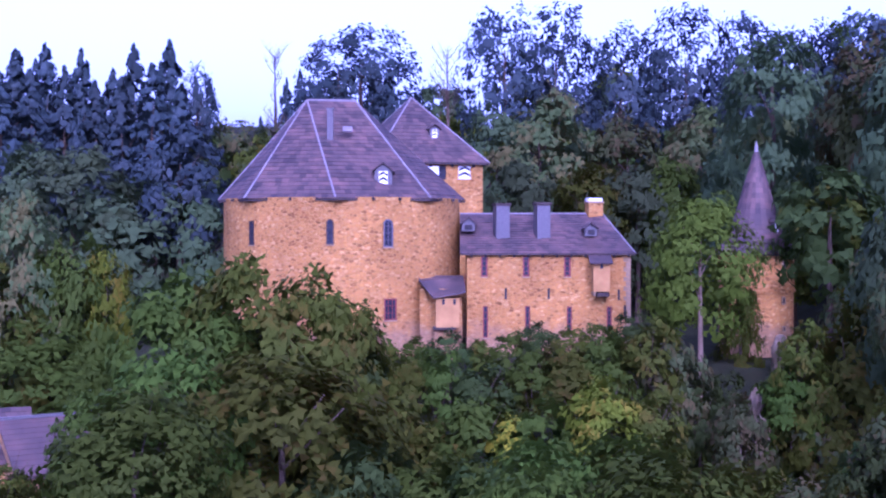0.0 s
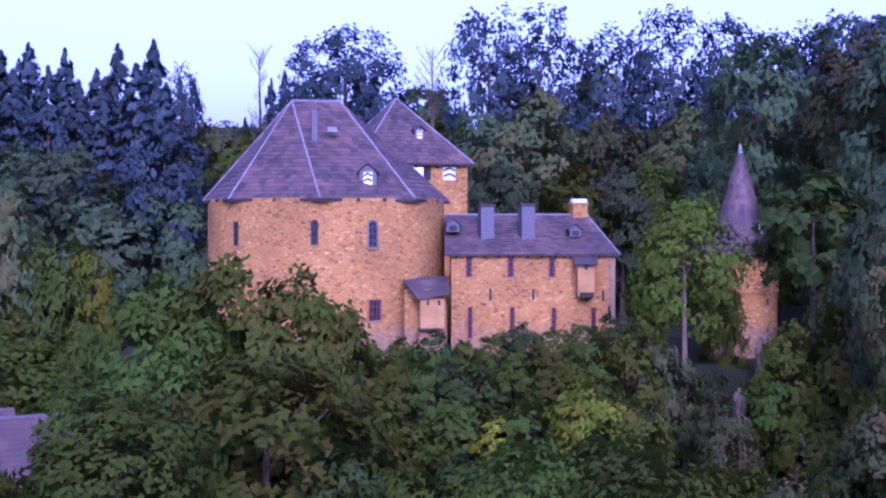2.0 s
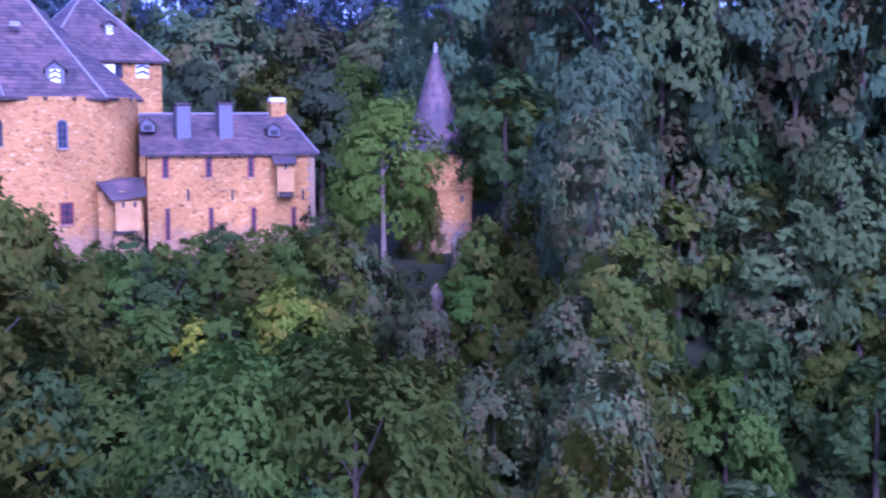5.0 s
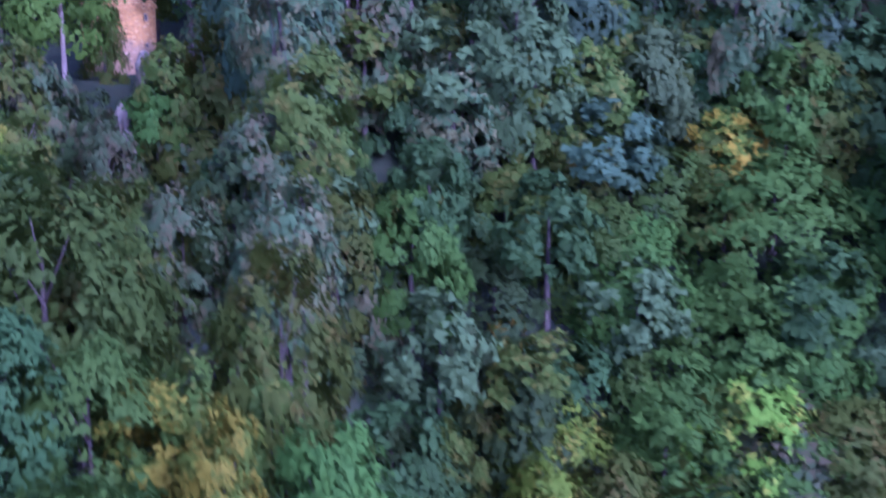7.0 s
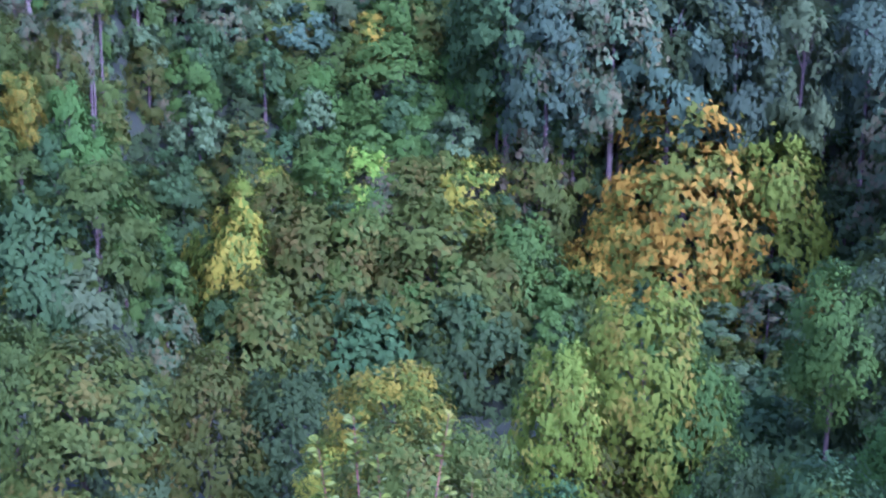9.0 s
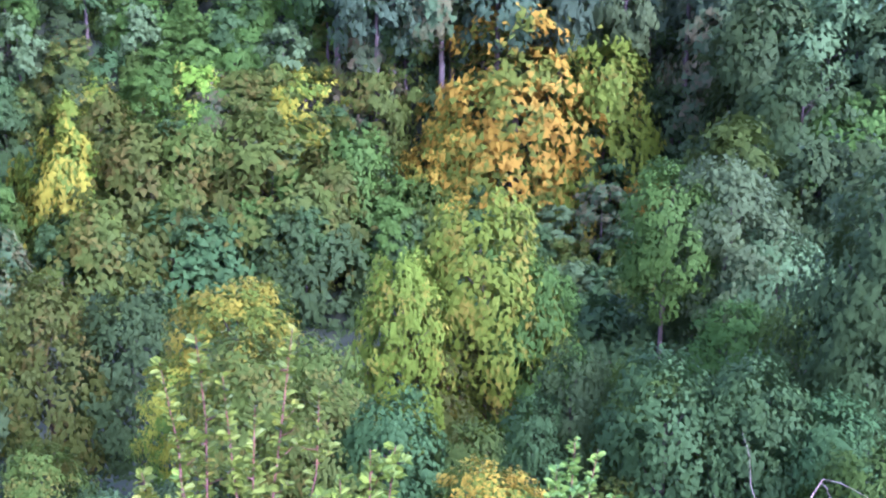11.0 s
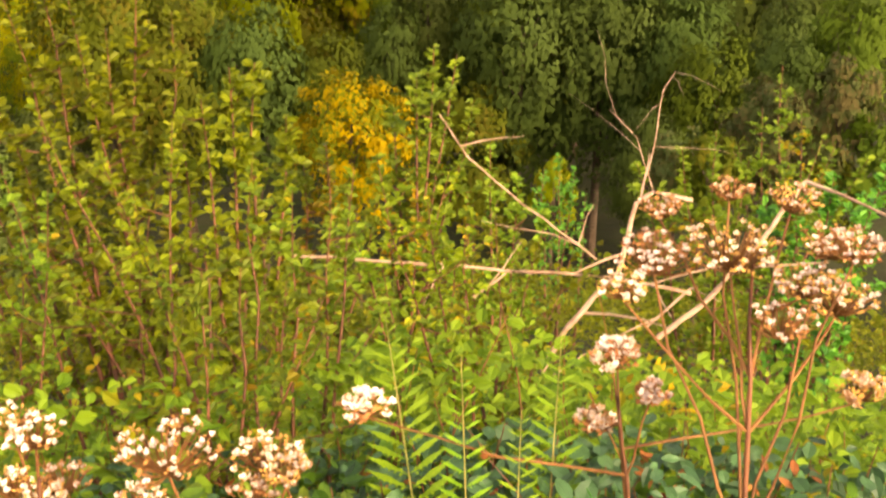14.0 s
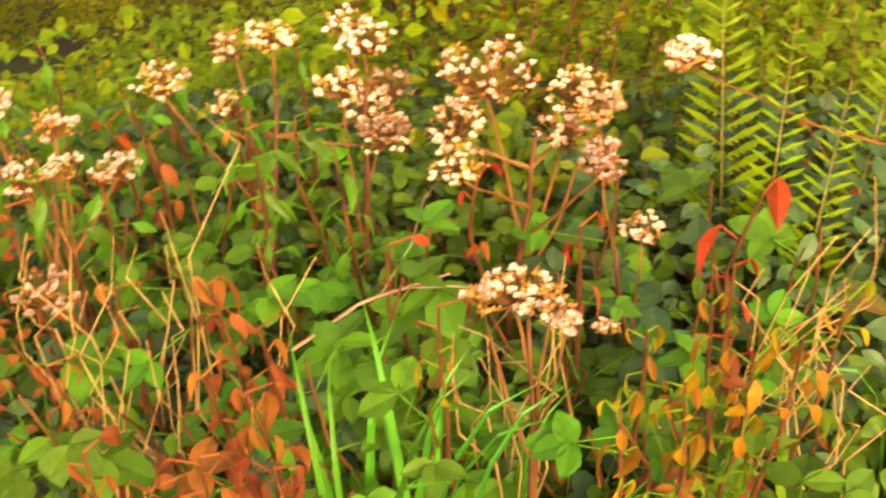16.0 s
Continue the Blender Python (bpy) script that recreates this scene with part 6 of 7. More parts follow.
def sapling(foot, tips, leaf_len, leaf_mat_used, seed, stem_r=0.012, per_m=60, label="leafy willow sapling with reddish stems"):
    """A many-stemmed young willow: stems, side twigs and single leaves."""
    rnd = random.Random(seed)
    foot = Vector(foot)
    foot.z = ground_z(foot.x, foot.y) - 0.03
    t = thing("willow_sapling", label, "sapling", "willow saplings", Matrix.Translation(foot))
    lv, lf = [], []
    for tip in tips:
        tip = Vector(tip) - foot
        start = Vector((rnd.uniform(-.12, .12), rnd.uniform(-.12, .12), 0))
        pts = curve_pts(start, tip, 6, 0.0, rnd, 0.012)
        v, f = [], []
        tube(v, f, pts, [stem_r * (1 - 0.85 * i / 6) for i in range(7)], 5)
        L = (tip - start).length
        for k in range(int(L * 7)):
            u = rnd.uniform(0.25, 0.97)
            i = min(5, int(u * 6))
            q = pts[i].lerp(pts[i + 1], u * 6 - i)
            e = q + rand_dir(rnd, 0.7) * rnd.uniform(0.12, 0.42) * (1.15 - u)
            tube(v, f, [q, q.lerp(e, 0.5) + Vector((0, 0, -0.01)), e], [stem_r * 0.3, stem_r * 0.2, stem_r * 0.08], 4)
            for _ in range(12):
                g = q.lerp(e, rnd.uniform(0.25, 1.0))
                small_leaf(lv, lf, g, rand_dir(rnd, 0.45), Vector((rnd.uniform(-.7, .7), rnd.uniform(-.7, .7), 1)), leaf_len * rnd.uniform(0.6, 1.2))
        for k in range(int(L * per_m)):
            u = rnd.uniform(0.3, 1.0)
            i = min(5, int(u * 6))
            q = pts[i].lerp(pts[i + 1], u * 6 - i)
            small_leaf(lv, lf, q, rand_dir(rnd, 0.6), Vector((rnd.uniform(-.7, .7), rnd.uniform(-.7, .7), 1)), leaf_len * rnd.uniform(0.6, 1.2))
        part("stem", mesh_of("stem", v, f, RED_STEM, True), t)
    tagged(part("foliage", mesh_of("foliage", lv, lf, leaf_mat_used), t), kind="stuff")
    return t


sapling((1.268, 3.185, -1.467), [(1.481, 4.275, -0.004), (1.840, 4.241, -0.045), (1.498, 4.066, -0.106), (1.879, 4.106, -0.260), (1.357, 4.312, -0.109), (1.588, 4.005, -0.213), (1.258, 4.285, -0.502)], 0.046, WILLOW_LEAF, 1, per_m=125)
sapling((1.349, 2.884, -1.290), [(1.807, 3.561, -0.248), (1.925, 3.606, -0.279), (1.648, 3.463, -0.274), (1.955, 3.474, -0.436), (1.619, 3.565, -0.471)], 0.046, WILLOW_LEAF, 2, per_m=125)
sapling((2.200, 3.112, -1.937), [(2.981, 4.031, -0.661), (3.115, 4.052, -0.744), (2.805, 3.910, -0.705), (3.105, 3.924, -0.904), (2.796, 4.063, -0.916), (2.596, 3.901, -0.992)], 0.042, WILLOW_SMALL, 3, per_m=110, label="thin grey-green willow sapling with yellowing tips")
sapling((1.845, 3.181, -1.788), [(2.275, 3.936, -0.924), (2.450, 3.892, -1.067), (2.299, 3.798, -0.797), (2.205, 4.007, -1.059), (2.484, 3.743, -1.088), (2.007, 3.871, -0.974)], 0.042, WILLOW_SMALL, 4, per_m=110)
sapling((1.130, 3.508, -1.629), [(1.363, 4.493, -0.858), (1.476, 4.503, -1.028), (1.550, 4.275, -0.801), (1.728, 4.376, -1.034), (1.834, 4.318, -0.942), (1.185, 4.376, -0.865), (1.189, 4.731, -0.830), (1.115, 4.386, -1.040)], 0.040, WILLOW_LEAF, 5, per_m=90)
sapling((2.674, 3.215, -2.125), [(3.277, 4.017, -1.217), (3.411, 3.977, -1.389), (3.044, 3.882, -1.303), (3.435, 3.804, -1.524), (3.027, 4.064, -1.498)], 0.040, WILLOW_SMALL, 6, per_m=110)
sapling((1.239, 2.717, -1.061), [(1.459, 3.166, -0.558), (1.575, 3.147, -0.677), (1.285, 3.110, -0.522), (1.701, 3.052, -0.678), (1.209, 3.277, -0.598), (1.730, 2.834, -0.616), (1.103, 3.388, -0.655)], 0.038, WILLOW_LEAF, 7, per_m=60, label="low leafy willow shoots beside the brambles")
sapling((2.045, 2.758, -1.461), [(2.390, 3.350, -1.061), (2.548, 3.317, -1.157), (2.200, 3.294, -1.029), (2.652, 3.209, -1.142), (2.692, 3.060, -1.179), (2.158, 3.406, -0.950)], 0.038, WILLOW_SMALL, 8, per_m=120, label="low leafy willow shoots beside the brambles")
sapling((5.009, 3.606, -2.661), [(5.642, 4.326, -1.608), (5.633, 4.419, -1.911), (5.472, 4.023, -1.738), (5.457, 4.407, -2.109), (5.720, 4.031, -1.962)], 0.045, WILLOW_SMALL, 9, per_m=45, label="slim sapling with small pale leaves")
sapling((4.799, 5.188, -3.123), [(5.339, 5.793, -2.752), (5.507, 5.828, -2.914), (5.075, 5.664, -2.691), (5.490, 5.686, -3.022), (5.175, 5.854, -2.987)], 0.040, BRAMBLE_LEAF, 10, per_m=60, label="small bright green shrub on the slope")
sapling((3.775, 3.011, -1.961), [(4.053, 3.863, -1.500), (4.319, 3.828, -1.482), (4.225, 3.552, -1.244), (4.497, 3.557, -1.486), (4.559, 3.374, -1.457), (4.555, 3.143, -1.266), (4.888, 3.179, -1.452), (4.048, 3.704, -1.549)], 0.045, WILLOW_SMALL, 11, per_m=120, label="tangled brownish thicket of thin shoots")
sapling((3.484, 2.299, -1.501), [(3.942, 2.871, -1.154), (4.150, 2.842, -1.134), (3.995, 2.573, -1.034), (3.922, 2.987, -1.255), (4.231, 2.647, -1.022)], 0.045, BRAMBLE_LEAF, 12, per_m=120, label="tangled green thicket of thin shoots")
sapling((0.705, 1.709, -0.127), [(0.769, 2.361, 0.418), (0.859, 2.304, 0.298), (0.975, 2.188, 0.386), (0.917, 2.296, 0.201)], 0.024, WILLOW_LEAF, 20, stem_r=0.006, per_m=120, label="slim young willow shoots with reddish stems")
sapling((0.831, 1.516, -0.053), [(1.054, 2.018, 0.345), (1.116, 1.981, 0.276), (1.127, 1.855, 0.281), (1.258, 1.974, 0.281)], 0.024, WILLOW_SMALL, 21, stem_r=0.006, per_m=120, label="slim young willow shoots with reddish stems")
sapling((1.107, 1.568, -0.254), [(1.397, 2.081, 0.142), (1.484, 2.033, 0.091), (1.491, 1.902, 0.122), (1.579, 2.076, 0.125)], 0.024, WILLOW_LEAF, 22, stem_r=0.006, per_m=120, label="slim young willow shoots with reddish stems")
sapling((0.551, 1.903, -0.187), [(0.708, 2.479, 0.272), (0.605, 2.502, 0.190), (0.761, 2.358, 0.228), (0.722, 2.476, 0.074)], 0.024, WILLOW_SMALL, 23, stem_r=0.006, per_m=120, label="slim young willow shoots with reddish stems")
sapling((1.375, 1.612, -0.444), [(1.738, 2.106, -0.069), (1.825, 2.038, -0.132), (1.812, 1.904, -0.091), (1.734, 2.187, -0.172)], 0.024, WILLOW_LEAF, 24, stem_r=0.006, per_m=120, label="slim young willow shoots with reddish stems")
sapling((0.669, 1.421, 0.115), [(0.817, 1.789, 0.314), (0.893, 1.786, 0.308), (0.915, 1.667, 0.315), (0.768, 1.876, 0.263), (0.948, 1.593, 0.319)], 0.024, WILLOW_SMALL, 25, stem_r=0.006, per_m=120, label="slim young willow shoots with reddish stems")


def ragwort(foot, heads, seed, r=0.006, puff=0.031, label="withered weed with fluffy white seed heads"):
    """A dead weed: one stem, forking branches, and flat clusters of fluffy seed heads."""
    rnd = random.Random(seed)
    foot = Vector(foot)
    foot.z = ground_z(foot.x, foot.y) - 0.02
    t = thing("seeding_weed", label, "weed", "withered seeding weeds", Matrix.Translation(foot))
    tops = [Vector(h) - foot for h, w in heads]
    mid = sum(tops, Vector()) / len(tops)
    fork = mid * 0.7
    fork.z = max(0.12, mid.z * 0.72)
    v, f = [], []
    spine = curve_pts((0, 0, 0), fork, 4, 0, rnd, 0.015) + curve_pts(fork, mid - Vector((0, 0, 0.03)), 3, 0, rnd, 0.02)[1:]
    tube(v, f, spine, [r * (1 - 0.08 * i) for i in range(len(spine))], 6)
    part("stem", mesh_of("stem", v, f, RED_STEM, True), t)
    for (h, w), top in zip(heads, tops):
        bv, bf = [], []
        q = spine[rnd.randrange(3, len(spine) - 1)]
        arm = curve_pts(q, top - Vector((0, 0, w * 0.45)), 4, -0.03, rnd, 0.02)
        tube(bv, bf, arm, [r * 0.5, r * 0.45, r * 0.4, r * 0.35, r * 0.3], 5)
        hv, hf, kv, kf = [], [], [], []
        n = max(14, int(620 * w))
        for i in range(n):
            a, d = rnd.uniform(0, 6.28), w * 0.5 * math.sqrt(rnd.random())
            p = top + Vector((d * math.cos(a), d * math.sin(a), -0.25 * d + rnd.uniform(-0.2, 0.1) * w * 0.5))
            tube(bv, bf, [arm[-1], arm[-1].lerp(p, 0.6) + Vector((0, 0, -0.004)), p], [0.0012, 0.001, 0.0008], 3)
            for _ in range(4):
                tri_leaf(kv, kf, p, rand_dir(rnd, 0.5), Vector((rnd.uniform(-1, 1), rnd.uniform(-1, 1), 1)), puff * rnd.uniform(0.14, 0.28), 0.5)
            if rnd.random() < 0.48:
                m = 14
                for _ in range(m):
                    tri_leaf(hv, hf, p, rand_dir(rnd, 0.75), Vector((rnd.uniform(-1, 1), rnd.uniform(-1, 1), 1)), puff * rnd.uniform(0.12, 0.24), 0.8)
        tagged(part("branch", mesh_of("branch", bv, bf, STALK), t), kind="stuff")
        hd = tagged(part("seed_head", mesh_of("seed_head", kv, kf, HUSK), t, "brown seed husks"), kind="stuff")
        if hv:
            tagged(part("fluff", mesh_of("fluff", hv, hf, FLUFF), hd, "white seed fluff"), kind="stuff")
    return t


ragwort((0.370, 0.963, 0.351), [((0.453, 1.156, 0.559), 0.13), ((0.574, 1.132, 0.493), 0.10), ((0.396, 1.118, 0.521), 0.08), ((0.374, 1.057, 0.515), 0.07), ((0.578, 1.089, 0.500), 0.06), ((0.534, 1.104, 0.463), 0.07), ((0.536, 0.994, 0.503), 0.06)], 1)
ragwort((0.917, 0.595, 0.234), [((1.187, 0.945, 0.669), 0.13), ((1.179, 1.075, 0.662), 0.06), ((1.103, 1.003, 0.660), 0.11), ((1.027, 0.985, 0.644), 0.07), ((1.277, 0.931, 0.707), 0.07), ((1.243, 1.008, 0.699), 0.06), ((1.194, 0.833, 0.665), 0.08), ((1.165, 0.830, 0.617), 0.09), ((1.293, 0.843, 0.596), 0.10), ((1.286, 0.870, 0.673), 0.09), ((1.236, 0.795, 0.723), 0.08)], 2, 0.0055)
ragwort((0.243, 1.135, 0.290), [((0.352, 1.326, 0.514), 0.08), ((0.378, 1.330, 0.418), 0.08), ((0.343, 1.238, 0.438), 0.07), ((0.295, 1.252, 0.512), 0.07), ((0.339, 1.370, 0.508), 0.06)], 3)
ragwort((0.252, 0.551, 0.507), [((0.332, 0.789, 0.595), 0.07), ((0.360, 0.762, 0.584), 0.05), ((0.299, 0.794, 0.589), 0.04), ((0.367, 0.742, 0.572), 0.03)], 4, 0.005)
ragwort((0.542, 0.854, 0.360), [((0.562, 0.940, 0.433), 0.05), ((0.545, 1.018, 0.493), 0.05), ((0.486, 0.874, 0.351), 0.03)], 5, 0.005)
ragwort((0.046, 1.029, 0.185), [((0.245, 1.402, 0.498), 0.07), ((0.167, 1.363, 0.436), 0.06), ((0.340, 1.309, 0.412), 0.07), ((0.353, 1.280, 0.385), 0.08), ((0.087, 1.403, 0.475), 0.08), ((0.193, 1.406, 0.493), 0.06)], 6)
ragwort((-0.123, 1.055, 0.403), [((-0.110, 1.244, 0.522), 0.06), ((-0.056, 1.276, 0.556), 0.06), ((-0.059, 1.242, 0.515), 0.05), ((-0.001, 1.233, 0.503), 0.06), ((-0.126, 1.148, 0.421), 0.08), ((-0.120, 1.299, 0.590), 0.06)], 7)
ragwort((1.056, 0.898, 0.300), [((1.121, 1.082, 0.428), 0.07), ((1.107, 1.094, 0.301), 0.06), ((1.126, 1.007, 0.399), 0.05), ((0.783, 1.222, 0.409), 0.07), ((1.367, 0.822, 0.412), 0.07), ((1.166, 1.116, 0.398), 0.05)], 8, 0.005, 0.05, "withered brown weed gone to seed")


def fern(foot, tip, width, seed):
    """One bracken frond: a rachis with toothed side leaflets."""
    rnd = random.Random(seed)
    foot = Vector(foot)
    foot.z = ground_z(foot.x, foot.y) - 0.02
    t = thing("fern_frond", "bright green fern frond among the brambles", "fern", "ferns", Matrix.Translation(foot))
    tip = Vector(tip) - foot
    pts = curve_pts((0, 0, 0), tip, 10, 0.03, rnd, 0.0)
    v, f = [], []
    tube(v, f, pts, [0.003 * (1 - 0.08 * i) for i in range(11)], 4)
    part("rachis", mesh_of("rachis", v, f, GREEN_STEM), t)
    v, f = [], []
    d = tip.normalized()
    view = Vector((-0.6, -0.8, 0.3)).normalized()
    side = d.cross(view).normalized()
    for k in range(17):
        u = 0.3 + 0.7 * k / 17
        i = min(9, int(u * 10))
        q = pts[i].lerp(pts[i + 1], u * 10 - i)
        w = width * (1 - (u - 0.3) / 0.72) ** 0.8 + 0.008
        for s in (-1, 1):
            dirn = (side * s + d * 0.55).normalized()
            tri_leaf(v, f, q, (dirn - view * 0.15).normalized(), view, w, 0.16)
            for j in range(1, 7):
                g = q + dirn * w * j / 7.5
                for s2 in (-1, 1):
                    tri_leaf(v, f, g, (d * s2 * 0.8 + dirn * 0.7).normalized(), view, w * 0.13 * (1.1 - j / 8), 0.5)
    part("leaf_blade", mesh_of("leaf_blade", v, f, FERN_LEAF), t)


fern((0.846, 1.150, 0.271), (0.879, 1.313, 0.458), 0.09, 1)
fern((0.841, 1.050, 0.331), (0.899, 1.157, 0.470), 0.06, 2)
fern((1.000, 1.075, 0.242), (1.102, 1.173, 0.413), 0.07, 3)
fern((0.844, 0.964, 0.336), (0.912, 1.041, 0.449), 0.06, 4)


def dead_branch(pts, r0, r1, twigs, seed, label="bleached bare dead branch lying over the brambles"):
    rnd = random.Random(seed)
    t = thing("dead_branch", label, "branch", "dead branches", Matrix.Translation(Vector(pts[0])))
    o = Vector(pts[0])
    pts = [Vector(p) - o for p in pts]
    fine = []
    for a, b in zip(pts, pts[1:]):
        fine += curve_pts(a, b, 4, 0.01, rnd, 0.012)[:-1]
    fine.append(pts[-1])
    n = len(fine)
    v, f = [], []
    tube(v, f, fine, [(r0 + (r1 - r0) * i / (n - 1)) * rnd.uniform(0.9, 1.1) for i in range(n)], 7)
    part("limb", mesh_of("limb", v, f, DEAD_WOOD, True), t)
    for k in range(twigs):
        q = fine[rnd.randrange(n // 4, n)]
        e = q + rand_dir(rnd, 0.3) * rnd.uniform(0.08, 0.3)
        v, f = [], []
        tube(v, f, curve_pts(q, e, 3, 0.03, rnd, 0.04), [r1 * 0.8, r1 * 0.6, r1 * 0.45, r1 * 0.25], 4)
        part("twig", mesh_of("twig", v, f, DEAD_WOOD), t)


dead_branch([(1.535, 1.689, -0.189), (1.612, 1.699, -0.110), (1.736, 1.680, -0.004), (1.810, 1.717, 0.122), (1.843, 1.701, 0.145), (1.896, 1.635, 0.136)], 0.0065, 0.0043, 3, 1)
dead_branch([(2.015, 1.896, -0.007), (2.066, 1.919, 0.088), (2.117, 1.954, 0.208), (2.146, 1.950, 0.246)], 0.0020, 0.0009, 4, 2)
dead_branch([(2.034, 1.877, -0.006), (2.044, 1.955, 0.103), (2.015, 2.026, 0.159)], 0.0014, 0.0007, 2, 3)
dead_branch([(1.256, 2.278, -0.087), (1.437, 2.151, -0.109), (1.670, 1.958, -0.128), (1.831, 1.807, -0.129), (1.955, 1.658, -0.144)], 0.0032, 0.0043, 5, 4)
dead_branch([(1.755, 2.353, 0.092), (1.781, 2.271, -0.000), (1.853, 2.136, -0.101), (1.945, 1.962, -0.206)], 0.0016, 0.0026, 3, 5)
dead_branch([(1.623, 1.450, 0.003), (1.710, 1.418, 0.065), (1.826, 1.392, 0.179), (1.921, 1.377, 0.294)], 0.0058, 0.0050, 2, 6)
dead_branch([(1.526, 1.924, -0.124), (1.605, 1.902, -0.076)], 0.0036, 0.0022, 1, 7)
dead_branch([(1.735, 1.585, -0.098), (1.833, 1.556, -0.021)], 0.0036, 0.0022, 2, 8)
dead_branch([(0.115, 0.899, 0.468), (0.199, 0.912, 0.491), (0.303, 0.901, 0.505)], 0.0022, 0.0016, 2, 9, "pale dry straw stalk lying across the leaves")


def bramble(foot, height, n, size, seed, material, label="bramble cane with toothed green leaves"):
    """An arching cane with stalked leaflets, each leaf a part."""
    rnd = random.Random(seed)
    foot = Vector(foot)
    foot.z = ground_z(foot.x, foot.y) - 0.02
    t = thing("bramble", label, "bramble", "bramble canes", Matrix.Translation(foot))
    a = rnd.uniform(0, 6.28)
    top = Vector((math.cos(a) * 0.12, math.sin(a) * 0.12, height))
    pts = curve_pts((0, 0, 0), top, 5, 0.04, rnd, 0.03)
    v, f = [], []
    tube(v, f, pts, [0.004, 0.0035, 0.003, 0.0025, 0.002, 0.0015], 5)
    part("cane", mesh_of("cane", v, f, RED_STEM), t)
    for k in range(n):
        u = 0.3 + 0.7 * k / n
        i = min(4, int(u * 5))
        q = pts[i].lerp(pts[i + 1], u * 5 - i)
        d = rand_dir(rnd, 0.35)
        e = q + d * rnd.uniform(0.03, 0.09)
        v, f = [], []
        tube(v, f, [q, e], [0.0012, 0.001], 3)
        s = size * rnd.uniform(0.7, 1.2)
        nr = Vector((rnd.uniform(-.4, .4), rnd.uniform(-.4, .4), 1))
        one_leaf(v, f, e, d + Vector((0, 0, -0.2)), nr, s, 0.95, 0.2, rnd)
        for sg in (-1, 1):
            one_leaf(v, f, e, (d * 0.4 + Vector((-d.y, d.x, -0.1)) * sg), nr, s * 0.8, 0.9, 0.2, rnd)
        part("leaf", mesh_of("leaf", v, f, material), t)


bramble((-0.085, 1.114, 0.363), 0.53, 10, 0.042, 1, BRAMBLE_LEAF, 'bramble cane with toothed green leaves')
bramble((0.244, 0.922, 0.337), 0.43, 8, 0.053, 2, BRAMBLE_LEAF, 'bramble cane with toothed green leaves')
bramble((-0.065, 1.025, 0.356), 0.48, 8, 0.051, 3, BRAMBLE_DARK, 'bramble cane with dull dark green leaves')
bramble((0.444, 0.599, 0.397), 0.45, 8, 0.052, 4, BRAMBLE_LEAF, 'bramble cane with toothed green leaves')
bramble((0.536, 0.945, 0.361), 0.40, 6, 0.045, 5, BRAMBLE_LEAF, 'bramble cane with toothed green leaves')
bramble((0.087, 0.731, 0.365), 0.49, 10, 0.048, 6, BRAMBLE_LEAF, 'bramble cane with toothed green leaves')
bramble((0.664, 1.058, 0.389), 0.51, 8, 0.042, 7, BRAMBLE_DARK, 'bramble cane with dull dark green leaves')
bramble((0.385, 0.632, 0.383), 0.43, 7, 0.051, 8, BRAMBLE_LEAF, 'bramble cane with toothed green leaves')
bramble((0.085, 0.810, 0.352), 0.52, 9, 0.055, 9, BRAMBLE_LEAF, 'bramble cane with toothed green leaves')
bramble((0.427, 0.754, 0.362), 0.53, 7, 0.048, 10, BRAMBLE_LEAF, 'bramble cane with toothed green leaves')
bramble((0.477, 0.629, 0.392), 0.42, 8, 0.047, 11, BRAMBLE_DARK, 'bramble cane with dull dark green leaves')
bramble((0.337, 1.094, 0.345), 0.51, 10, 0.045, 12, BRAMBLE_LEAF, 'bramble cane with toothed green leaves')
bramble((0.704, 0.888, 0.396), 0.49, 7, 0.051, 13, BRAMBLE_LEAF, 'bramble cane with toothed green leaves')
bramble((0.032, 1.134, 0.351), 0.52, 7, 0.054, 14, BRAMBLE_LEAF, 'bramble cane with toothed green leaves')
bramble((0.306, 0.662, 0.373), 0.43, 7, 0.043, 15, BRAMBLE_DARK, 'bramble cane with dull dark green leaves')
bramble((0.701, 0.679, 0.420), 0.50, 10, 0.057, 16, BRAMBLE_LEAF, 'bramble cane with toothed green leaves')
bramble((0.518, 0.662, 0.390), 0.41, 8, 0.042, 17, BRAMBLE_LEAF, 'bramble cane with toothed green leaves')
bramble((0.027, 1.115, 0.350), 0.54, 7, 0.042, 18, BRAMBLE_LEAF, 'bramble cane with toothed green leaves')
bramble((0.107, 0.943, 0.340), 0.54, 8, 0.053, 19, BRAMBLE_DARK, 'bramble cane with dull dark green leaves')
bramble((0.022, 0.929, 0.348), 0.51, 10, 0.041, 20, BRAMBLE_LEAF, 'bramble cane with toothed green leaves')
bramble((0.505, 0.910, 0.357), 0.49, 6, 0.052, 21, BRAMBLE_LEAF, 'bramble cane with toothed green leaves')
bramble((0.321, 0.858, 0.343), 0.43, 9, 0.049, 22, BRAMBLE_LEAF, 'bramble cane with toothed green leaves')
bramble((-0.059, 0.975, 0.356), 0.49, 9, 0.047, 23, BRAMBLE_DARK, 'bramble cane with dull dark green leaves')
bramble((-0.159, 0.959, 0.373), 0.43, 9, 0.053, 24, BRAMBLE_LEAF, 'bramble cane with toothed green leaves')
bramble((0.211, 0.986, 0.336), 0.55, 6, 0.046, 25, BRAMBLE_LEAF, 'bramble cane with toothed green leaves')
bramble((0.159, 0.940, 0.338), 0.41, 7, 0.050, 26, BRAMBLE_LEAF, 'bramble cane with toothed green leaves')
bramble((0.681, 0.724, 0.407), 0.52, 6, 0.055, 27, BRAMBLE_DARK, 'bramble cane with dull dark green leaves')
